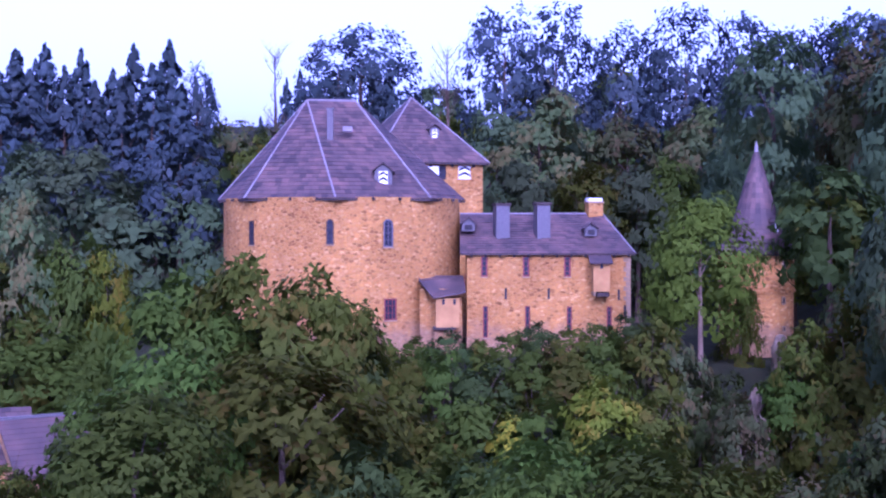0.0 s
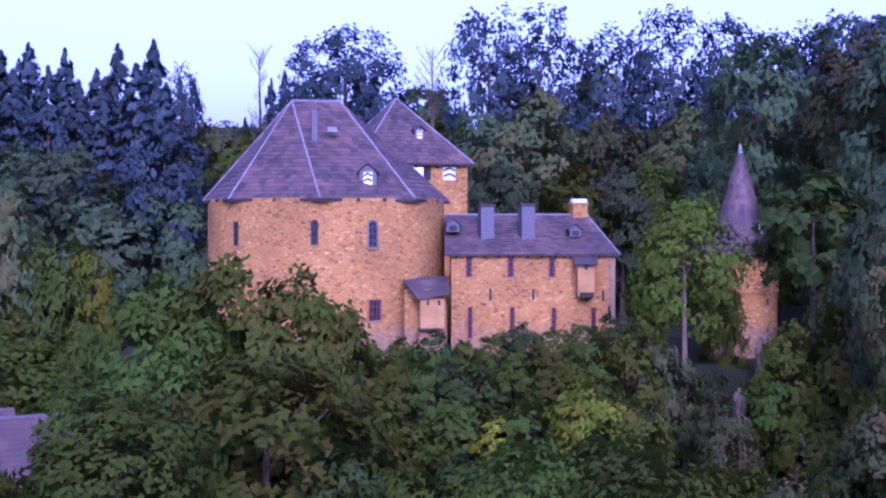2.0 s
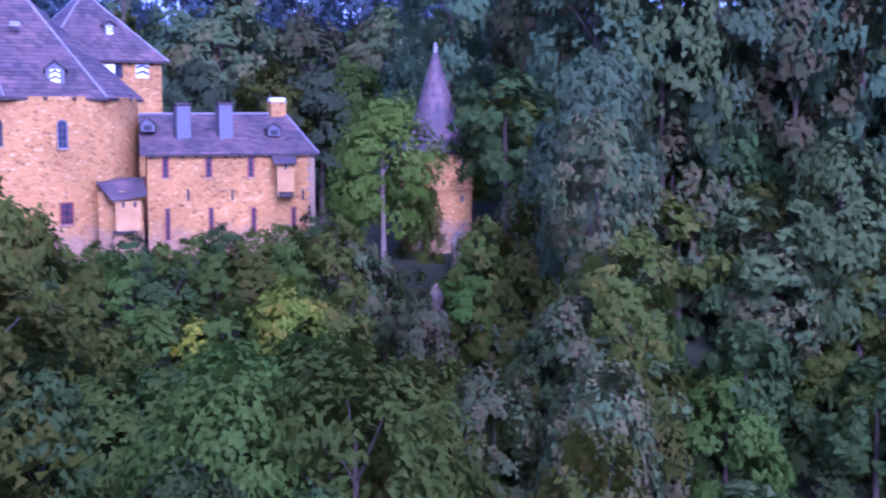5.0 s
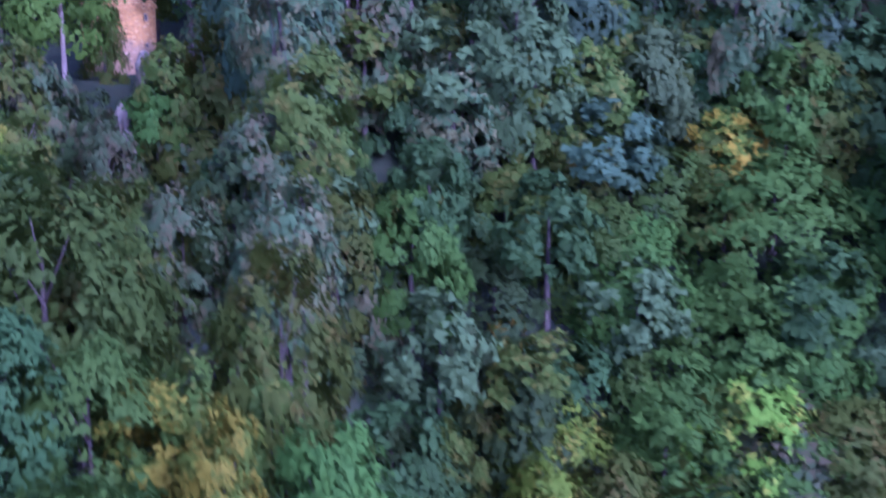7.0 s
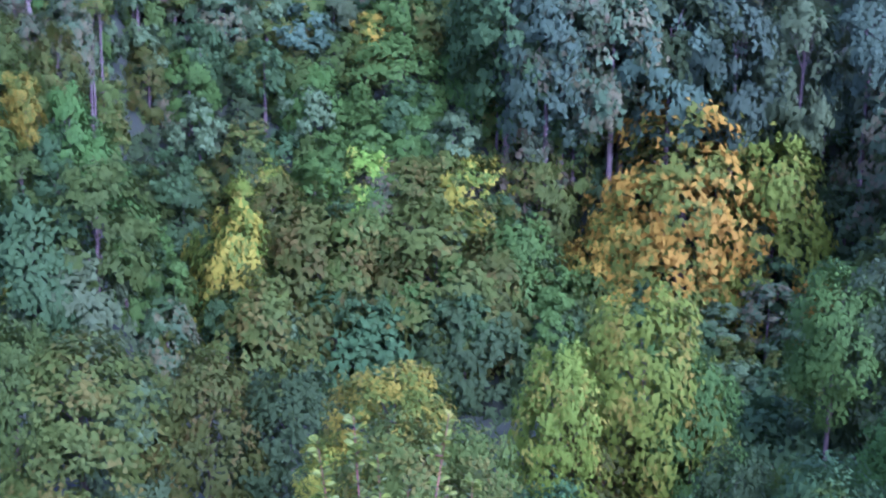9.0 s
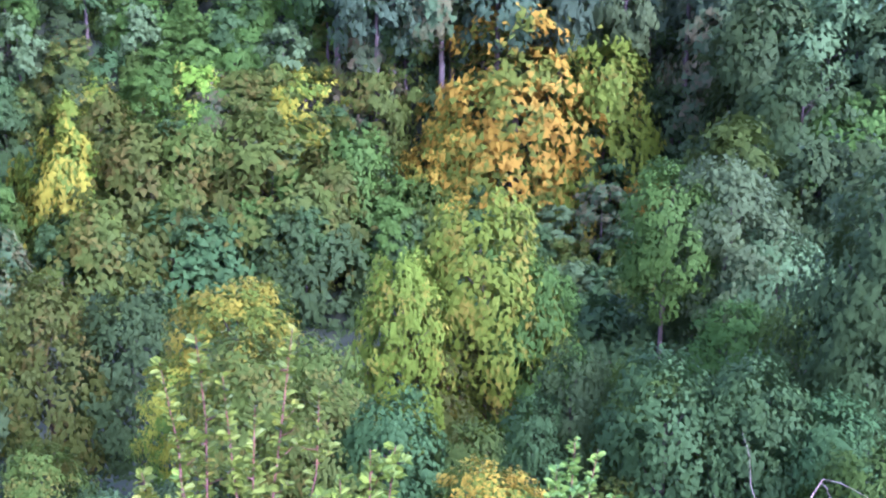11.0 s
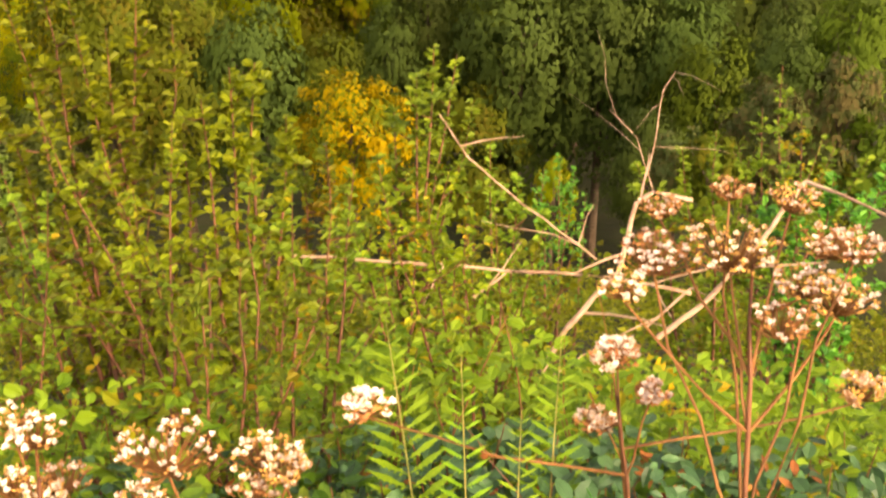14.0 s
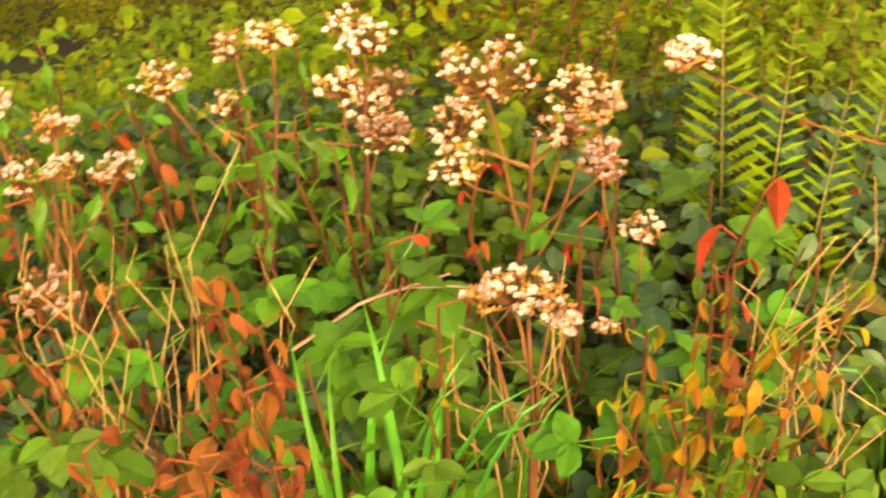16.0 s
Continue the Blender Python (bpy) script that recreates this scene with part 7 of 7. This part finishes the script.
bramble((0.478, 0.664, 0.384), 0.53, 10, 0.045, 28, BRAMBLE_LEAF, 'bramble cane with toothed green leaves')
bramble((0.312, 0.984, 0.338), 0.44, 8, 0.046, 29, BRAMBLE_LEAF, 'bramble cane with toothed green leaves')
bramble((0.408, 0.817, 0.352), 0.42, 8, 0.048, 30, BRAMBLE_LEAF, 'bramble cane with toothed green leaves')
bramble((0.174, 0.811, 0.347), 0.41, 6, 0.049, 31, BRAMBLE_DARK, 'bramble cane with dull dark green leaves')
bramble((0.193, 0.829, 0.344), 0.45, 6, 0.044, 32, BRAMBLE_LEAF, 'bramble cane with toothed green leaves')
bramble((0.766, 0.879, 0.412), 0.42, 6, 0.046, 33, BRAMBLE_LEAF, 'bramble cane with toothed green leaves')
bramble((0.033, 0.931, 0.346), 0.55, 7, 0.042, 34, BRAMBLE_LEAF, 'bramble cane with toothed green leaves')
bramble((0.203, 0.825, 0.344), 0.54, 10, 0.043, 35, BRAMBLE_DARK, 'bramble cane with dull dark green leaves')
bramble((0.286, 0.688, 0.366), 0.41, 10, 0.051, 36, BRAMBLE_LEAF, 'bramble cane with toothed green leaves')
bramble((-0.029, 0.817, 0.364), 0.55, 7, 0.040, 37, BRAMBLE_LEAF, 'bramble cane with toothed green leaves')
bramble((-0.114, 1.017, 0.364), 0.54, 8, 0.044, 38, BRAMBLE_LEAF, 'bramble cane with toothed green leaves')
bramble((0.488, 0.894, 0.355), 0.44, 10, 0.046, 39, BRAMBLE_DARK, 'bramble cane with dull dark green leaves')
bramble((0.151, 0.784, 0.351), 0.48, 9, 0.054, 40, BRAMBLE_LEAF, 'bramble cane with toothed green leaves')
bramble((0.374, 1.076, 0.346), 0.47, 6, 0.050, 41, BRAMBLE_LEAF, 'bramble cane with toothed green leaves')
bramble((0.852, 0.990, 0.436), 0.45, 10, 0.054, 42, BRAMBLE_LEAF, 'bramble cane with toothed green leaves')
bramble((0.475, 0.807, 0.360), 0.51, 10, 0.052, 43, BRAMBLE_DARK, 'bramble cane with dull dark green leaves')
bramble((0.344, 0.848, 0.345), 0.51, 10, 0.046, 44, BRAMBLE_LEAF, 'bramble cane with toothed green leaves')
bramble((0.450, 0.785, 0.360), 0.53, 8, 0.040, 45, BRAMBLE_LEAF, 'bramble cane with toothed green leaves')
bramble((0.289, 0.700, 0.364), 0.50, 8, 0.052, 46, BRAMBLE_LEAF, 'bramble cane with toothed green leaves')
bramble((0.634, 0.776, 0.484), 0.55, 4, 0.050, 91, RED_LEAF, "bramble cane with red-edged autumn leaves")
bramble((0.455, 0.871, 0.467), 0.50, 4, 0.045, 92, RED_LEAF, "bramble cane with red-edged autumn leaves")
bramble((0.013, 0.741, 0.532), 0.58, 9, 0.055, 93, DRY_LEAF, "shrivelled brown-leaved weed stalk")
bramble((0.036, 0.799, 0.575), 0.60, 12, 0.050, 94, DRY_LEAF, "shrivelled brown-leaved weed stalk")
bramble((-0.130, 0.890, 0.527), 0.52, 9, 0.045, 95, DRY_LEAF, "shrivelled brown-leaved weed stalk")
bramble((0.127, 0.895, 0.638), 0.62, 9, 0.058, 200, BRAMBLE_LEAF, "tall bramble shoot with broad pale green leaves")
bramble((0.189, 0.895, 0.648), 0.62, 9, 0.062, 201, BRAMBLE_LEAF, "tall bramble shoot with broad pale green leaves")
bramble((0.200, 0.837, 0.599), 0.62, 9, 0.055, 202, BRAMBLE_LEAF, "tall bramble shoot with broad pale green leaves")
bramble((0.144, 0.819, 0.575), 0.62, 9, 0.055, 203, BRAMBLE_LEAF, "tall bramble shoot with broad pale green leaves")
bramble((0.119, 0.936, 0.677), 0.62, 9, 0.055, 204, BRAMBLE_LEAF, "tall bramble shoot with broad pale green leaves")
bramble((-0.044, 0.918, 0.652), 0.62, 9, 0.055, 205, BRAMBLE_LEAF, "tall bramble shoot with broad pale green leaves")
bramble((-0.091, 0.941, 0.678), 0.62, 9, 0.047, 206, BRAMBLE_LEAF, "tall bramble shoot with broad pale green leaves")
bramble((0.493, 0.650, 0.562), 0.62, 9, 0.047, 207, BRAMBLE_LEAF, "tall bramble shoot with broad pale green leaves")
bramble((-0.136, 0.772, 0.538), 0.62, 9, 0.062, 208, BRAMBLE_LEAF, "tall bramble shoot with broad pale green leaves")
bramble((0.079, 0.804, 0.556), 0.62, 9, 0.055, 209, BRAMBLE_LEAF, "tall bramble shoot with broad pale green leaves")
bramble((0.207, 0.741, 0.527), 0.62, 9, 0.047, 210, BRAMBLE_LEAF, "tall bramble shoot with broad pale green leaves")
bramble((0.580, 0.528, 0.538), 0.62, 9, 0.047, 211, BRAMBLE_LEAF, "tall bramble shoot with broad pale green leaves")
bramble((0.451, 0.607, 0.542), 0.5, 10, 0.035, 220, RUST_LEAF, "rusty orange withering weed")
bramble((0.485, 0.575, 0.539), 0.5, 10, 0.035, 221, DRY_LEAF, "rusty orange withering weed")
bramble((0.409, 0.593, 0.518), 0.5, 10, 0.035, 222, RUST_LEAF, "rusty orange withering weed")
bramble((0.524, 0.587, 0.565), 0.5, 10, 0.035, 223, DRY_LEAF, "rusty orange withering weed")
bramble((0.340, 0.598, 0.497), 0.5, 10, 0.035, 224, RUST_LEAF, "rusty orange withering weed")


def dry_weed(top, n, size, seed, material, label, name="dry_weed", hang=1.0):
    """An upright weed: one stem set with curled leaves, hanging when dead."""
    rnd = random.Random(seed)
    top = Vector(top)
    foot = Vector((top.x + rnd.uniform(-.04, .04), top.y + rnd.uniform(-.04, .04), 0))
    foot.z = ground_z(foot.x, foot.y) - 0.02
    t = thing(name, label, "weed", "shrivelled weeds" if name == "dry_weed" else "tall green weeds", Matrix.Translation(foot))
    pts = curve_pts((0, 0, 0), top - foot, 6, 0, rnd, 0.02)
    v, f = [], []
    tube(v, f, pts, [0.0045, 0.0042, 0.004, 0.0036, 0.003, 0.0025, 0.0015], 5)
    part("stem", mesh_of("stem", v, f, RED_STEM), t)
    for k in range(n):
        u = 1 - 0.6 * (k / n) ** 1.3
        i = min(5, int(u * 6))
        q = pts[i].lerp(pts[i + 1], u * 6 - i)
        a = k * 2.4 + rnd.uniform(-.5, .5)
        out = Vector((math.cos(a), math.sin(a), 0))
        e = q + out * rnd.uniform(0.01, 0.03) + Vector((0, 0, rnd.uniform(0, 0.01)))
        v, f = [], []
        tube(v, f, [q, e], [0.0014, 0.001], 3)
        d = out * rnd.uniform(0.2, 0.9) + Vector((0, 0, -rnd.uniform(0.4, 1.0) * hang))
        one_leaf(v, f, e, d, out + Vector((rnd.uniform(-.6, .6), rnd.uniform(-.6, .6), 0.3)), size * rnd.uniform(0.6, 1.2), rnd.uniform(0.4, 0.8), rnd.uniform(0.5, 1.1), rnd)
        part("leaf", mesh_of("leaf", v, f, material), t)


dry_weed((0.048, 0.860, 0.653), 24, 0.040, 300, DRY_LEAF, 'dead upright weed with shrivelled brown leaves')
dry_weed((0.015, 0.749, 0.662), 21, 0.043, 301, DRY_LEAF, 'dead upright weed with shrivelled brown leaves')
dry_weed((0.044, 0.697, 0.687), 21, 0.043, 302, DRY_LEAF, 'dead upright weed with shrivelled brown leaves')
dry_weed((-0.009, 0.638, 0.704), 18, 0.040, 303, DRY_LEAF, 'dead upright weed with shrivelled brown leaves')
dry_weed((0.044, 0.603, 0.705), 18, 0.043, 304, DRY_LEAF, 'dead upright weed with shrivelled brown leaves')
dry_weed((-0.121, 0.883, 0.586), 18, 0.032, 305, DRY_LEAF, 'dead upright weed with shrivelled brown leaves')
dry_weed((0.081, 0.831, 0.603), 15, 0.036, 306, DRY_LEAF, 'dead upright weed with shrivelled brown leaves')
dry_weed((-0.097, 0.693, 0.687), 13, 0.036, 307, DRY_LEAF, 'dead upright weed with shrivelled brown leaves')
dry_weed((0.156, 1.184, 0.535), 13, 0.029, 308, DRY_LEAF, 'dead upright weed with shrivelled brown leaves')
dry_weed((0.049, 1.279, 0.481), 13, 0.032, 309, DRY_LEAF, 'dead upright weed with shrivelled brown leaves')
dry_weed((-0.040, 0.994, 0.545), 13, 0.029, 310, DRY_LEAF, 'dead upright weed with shrivelled brown leaves')
dry_weed((0.491, 0.679, 0.606), 21, 0.029, 311, RUST_LEAF, 'rusty orange withering weed')
dry_weed((0.409, 0.589, 0.638), 24, 0.029, 312, RUST_LEAF, 'rusty orange withering weed')
dry_weed((0.476, 0.584, 0.640), 24, 0.029, 313, RUST_LEAF, 'rusty orange withering weed')
dry_weed((0.336, 0.572, 0.660), 21, 0.029, 314, RUST_LEAF, 'rusty orange withering weed')
dry_weed((0.509, 0.565, 0.672), 18, 0.029, 315, RUST_LEAF, 'rusty orange withering weed')
dry_weed((0.428, 0.689, 0.584), 15, 0.025, 316, RUST_LEAF, 'rusty orange withering weed')
dry_weed((0.575, 0.595, 0.663), 15, 0.025, 317, RUST_LEAF, 'rusty orange withering weed')
dry_weed((0.540, 0.721, 0.595), 12, 0.022, 318, RED_LEAF, 'weed with reddened autumn leaves')
dry_weed((0.564, 0.727, 0.682), 4, 0.047, 319, RED_LEAF, 'weed with reddened autumn leaves')
dry_weed((0.448, 0.879, 0.537), 6, 0.032, 320, RED_LEAF, 'weed with reddened autumn leaves')
dry_weed((0.397, 1.057, 0.467), 6, 0.025, 321, RED_LEAF, 'weed with reddened autumn leaves')
dry_weed((0.007, 1.378, 0.442), 12, 0.029, 322, RED_LEAF, 'weed with reddened autumn leaves')
dry_weed((0.250, 0.946, 0.530), 4, 0.029, 323, RED_LEAF, 'weed with reddened autumn leaves')
dry_weed((0.238, 0.757, 0.571), 9, 0.025, 324, RUST_LEAF, 'rusty orange withering weed')
dry_weed((-0.131, 1.182, 0.529), 10, 0.029, 325, RED_LEAF, 'weed with reddened autumn leaves')
dry_weed((0.251, 0.790, 0.598), 7, 0.022, 326, DRY_LEAF, 'dead upright weed with shrivelled brown leaves')
dry_weed((-0.118, 1.417, 0.496), 18, 0.034, 400, BRAMBLE_LEAF, "tall leafy green weed with pointed leaves", "green_weed", 0.2)
dry_weed((-0.044, 1.361, 0.501), 18, 0.037, 401, BRAMBLE_LEAF, "tall leafy green weed with pointed leaves", "green_weed", 0.2)
dry_weed((0.036, 1.408, 0.479), 18, 0.034, 402, BRAMBLE_LEAF, "tall leafy green weed with pointed leaves", "green_weed", 0.2)
dry_weed((-0.089, 1.201, 0.547), 15, 0.037, 403, BRAMBLE_LEAF, "tall leafy green weed with pointed leaves", "green_weed", 0.2)
dry_weed((-0.022, 1.230, 0.500), 15, 0.034, 404, BRAMBLE_LEAF, "tall leafy green weed with pointed leaves", "green_weed", 0.2)
dry_weed((0.173, 1.290, 0.506), 18, 0.034, 405, BRAMBLE_LEAF, "tall leafy green weed with pointed leaves", "green_weed", 0.2)
dry_weed((0.209, 1.141, 0.572), 18, 0.041, 406, BRAMBLE_LEAF, "tall leafy green weed with pointed leaves", "green_weed", 0.2)
dry_weed((0.234, 1.072, 0.577), 15, 0.041, 407, BRAMBLE_LEAF, "tall leafy green weed with pointed leaves", "green_weed", 0.2)
dry_weed((-0.135, 1.613, 0.425), 15, 0.034, 408, BRAMBLE_LEAF, "tall leafy green weed with pointed leaves", "green_weed", 0.2)
dry_weed((0.105, 1.593, 0.395), 15, 0.034, 409, BRAMBLE_LEAF, "tall leafy green weed with pointed leaves", "green_weed", 0.2)
dry_weed((0.147, 1.088, 0.578), 15, 0.041, 410, BRAMBLE_LEAF, "tall leafy green weed with pointed leaves", "green_weed", 0.2)
dry_weed((0.278, 1.417, 0.443), 15, 0.031, 411, BRAMBLE_LEAF, "tall leafy green weed with pointed leaves", "green_weed", 0.2)
dry_weed((-0.050, 1.615, 0.421), 15, 0.034, 412, BRAMBLE_LEAF, "tall leafy green weed with pointed leaves", "green_weed", 0.2)


def grass_tuft(foot, n, seed):
    rnd = random.Random(seed)
    foot = Vector(foot)
    top = foot.z
    foot.z = ground_z(foot.x, foot.y) - 0.02
    h = (top - foot.z) / 0.75
    t = thing("grass_tuft", "tuft of broad bright green grass blades", "grass", "grass tufts", Matrix.Translation(foot))
    for k in range(n):
        a = rnd.uniform(0, 6.28)
        out = Vector((math.cos(a), math.sin(a), 0))
        L, w = h * rnd.uniform(0.72, 1.1), rnd.uniform(0.0045, 0.008)
        side = Vector((-out.y, out.x, 0))
        v, f = [], []
        for i in range(7):
            u = i / 6
            c = out * (0.02 + L * 0.16 * u * u) + Vector((0, 0, L * (u - 0.35 * u ** 3)))
            ww = w * (1 - u ** 2) + 0.0004
            v += [c + side * ww + Vector((0, 0, 0.002)), c, c - side * ww + Vector((0, 0, 0.002))]
        for i in range(6):
            q = 3 * i
            f += [(q, q + 1, q + 4, q + 3), (q + 1, q + 2, q + 5, q + 4)]
        part("blade", mesh_of("blade", v, f, GRASS_LEAF), t)


grass_tuft((0.110, 0.725, 0.588), 8, 1)
grass_tuft((0.144, 0.709, 0.581), 7, 2)
grass_tuft((0.174, 0.680, 0.602), 6, 3)
grass_tuft((0.063, 0.730, 0.587), 5, 4)
grass_tuft((-0.121, 0.771, 0.624), 4, 5)
grass_tuft((-0.024, 0.735, 0.589), 3, 6)
grass_tuft((0.257, 0.716, 0.546), 3, 7)
grass_tuft((0.083, 0.660, 0.625), 5, 8)
grass_tuft((0.791, 0.642, 0.568), 4, 8)


def straw_clump(foot, tips, seed):
    """Dry bent stalks from one root."""
    rnd = random.Random(seed)
    foot = Vector(foot)
    foot.z = ground_z(foot.x, foot.y) - 0.02
    t = thing("straw_clump", "clump of dry bent straw stalks among the leaves", "dry stalks", "dry straw clumps", Matrix.Translation(foot))
    for p in tips:
        e = Vector(p) - foot
        v, f = [], []
        tube(v, f, curve_pts((rnd.uniform(-.02, .02), rnd.uniform(-.02, .02), 0), e, 6, 0.2, rnd, 0.06), [0.0015, 0.0014, 0.0013, 0.0011, 0.0009, 0.0007, 0.0005], 4)
        part("stalk", mesh_of("stalk", v, f, DRY_STEM), t)


straw_clump((0.596, 0.742, 0.506), [(0.667, 0.713, 0.597), (0.681, 0.687, 0.588), (0.649, 0.684, 0.565), (0.684, 0.657, 0.570), (0.634, 0.710, 0.573), (0.600, 0.682, 0.534), (0.653, 0.657, 0.550), (0.692, 0.691, 0.598)], 1)
straw_clump((-0.053, 0.932, 0.491), [(0.023, 0.979, 0.599), (0.036, 0.960, 0.582), (-0.004, 0.986, 0.606), (0.005, 0.947, 0.569), (-0.082, 0.886, 0.519), (-0.105, 0.852, 0.494), (-0.058, 0.919, 0.545), (0.014, 0.910, 0.536), (-0.020, 0.941, 0.564)], 2)
straw_clump((0.309, 0.761, 0.405), [(0.284, 0.828, 0.507), (0.362, 0.800, 0.510), (0.382, 0.808, 0.523), (0.294, 0.796, 0.486), (0.338, 0.773, 0.483)], 3)
straw_clump((-0.111, 0.956, 0.516), [(-0.107, 0.974, 0.600), (-0.130, 0.967, 0.596), (-0.071, 1.012, 0.635), (-0.057, 0.979, 0.600), (-0.106, 1.002, 0.628)], 4)
straw_clump((0.061, 0.849, 0.426), [(0.090, 1.066, 0.697), (0.029, 1.003, 0.624), (0.113, 0.957, 0.585), (0.037, 0.907, 0.534), (-0.029, 0.870, 0.504), (0.166, 0.930, 0.566)], 7)
straw_clump((0.315, 0.707, 0.374), [(0.277, 0.825, 0.503), (0.292, 0.757, 0.459), (0.378, 0.790, 0.508), (0.412, 0.837, 0.556), (0.343, 0.821, 0.519), (0.260, 0.805, 0.485)], 8)
straw_clump((0.569, 0.619, 0.419), [(0.585, 0.732, 0.560), (0.685, 0.704, 0.603), (0.616, 0.680, 0.542), (0.638, 0.640, 0.531), (0.541, 0.760, 0.556), (0.703, 0.737, 0.639)], 9)
straw_clump((-0.125, 0.797, 0.395), [(-0.103, 1.014, 0.640), (-0.066, 0.963, 0.586), (-0.025, 0.915, 0.541), (-0.106, 0.932, 0.560), (-0.024, 0.996, 0.617)], 10)
straw_clump((0.690, 0.649, 0.502), [(0.606, 0.604, 0.492), (0.587, 0.653, 0.509), (0.640, 0.609, 0.514), (0.608, 0.573, 0.477)], 6)


def undergrowth(name, label, n, az, rr, hh, size, material, seed, wide=0.95, simple=False, stems=0):
    """A carpet of single leaves over the near slope, too many to count."""
    rnd = random.Random(seed)
    v, f = [], []
    for _ in range(n):
        a = radians(rnd.uniform(*az))
        r = math.sqrt(rnd.uniform(rr[0] ** 2, rr[1] ** 2))
        x, y = r * math.sin(a), r * math.cos(a)
        clump = 0.5 + 0.5 * noise.noise((x * 1.7 + seed, y * 1.7, seed * 0.37))
        if rnd.random() > 0.05 + 1.15 * clump:
            continue
        z = ground_z(x, y) + (hh[0] + (hh[1] - hh[0]) * rnd.random() ** 0.8) * (0.55 + 0.6 * clump)
        if simple:
            small_leaf(v, f, Vector((x, y, z)), rand_dir(rnd, 0.4), Vector((rnd.uniform(-1, 1), rnd.uniform(-1, 1), 1)), size * rnd.uniform(0.5, 1.3), wide)
            continue
        one_leaf(v, f, Vector((x, y, z)), rand_dir(rnd, rnd.uniform(-0.3, 0.4)), Vector((rnd.uniform(-1, 1), rnd.uniform(-1.2, 0.8), 1)), size * rnd.uniform(0.45, 1.25), wide * rnd.uniform(0.7, 1.15), rnd.uniform(0.05, 0.5))
    ob = new(name, mesh_of(name, v, f, material))
    tagged(ob, label, "undergrowth", "", "stuff")
    if stems:
        v, f = [], []
        for _ in range(stems):
            a = radians(rnd.uniform(*az))
            r = math.sqrt(rnd.uniform(rr[0] ** 2, rr[1] ** 2))
            x, y = r * math.sin(a), r * math.cos(a)
            z = ground_z(x, y)
            e = Vector((x, y, z + hh[1] * rnd.uniform(0.4, 0.95))) + rand_dir(rnd, 0) * rnd.uniform(0.02, 0.25)
            tube(v, f, curve_pts((x, y, z - 0.02), e, 3, 0.05, rnd, 0.04), [0.0024, 0.002, 0.0016, 0.001], 4)
        ob = new("stalks", mesh_of("stalks", v, f, STALK if seed % 2 else RED_STEM))
        tagged(ob, "dry brown and straw-coloured stalks in the undergrowth", "stalks", "", "stuff")


undergrowth("bramble_thicket", "dense carpet of mixed green bramble leaves", 11000, (-14, 68), (0.55, 1.75), (0.03, 0.34), 0.042, BRAMBLE_LEAF, 1, stems=300)
undergrowth("ground_ivy", "dull haze-tinted blue-green leaves under the brambles", 13000, (-14, 68), (0.55, 1.95), (0.0, 0.36), 0.037, BRAMBLE_DARK, 2, stems=260)
undergrowth("fallen_leaves", "scattered red and rusty autumn leaves", 420, (-12, 60), (0.6, 1.75), (0.05, 0.32), 0.034, RED_LEAF, 3)
undergrowth("withered_leaves", "scattered dry brown leaves", 3000, (-12, 60), (0.6, 1.8), (0.02, 0.37), 0.032, DRY_LEAF, 4, 0.7, stems=200)
undergrowth("slope_weeds", "small-leaved willow shoots crowding the falling slope", 38000, (-5, 70), (1.75, 4.6), (0.0, 0.58), 0.033, WILLOW_SMALL, 5, 0.8, True, stems=330)
undergrowth("slope_shoots", "leafy shoots lower on the slope", 26000, (0, 70), (4.6, 9.5), (0.0, 0.8), 0.038, WILLOW_LEAF, 6, 0.8, True, stems=80)
undergrowth("slope_shrubs", "low green shrubs covering the steep slope", 20000, (-5, 70), (8.5, 34), (0.0, 1.3), 0.12, LEAF["olive"], 8, 0.9, True)
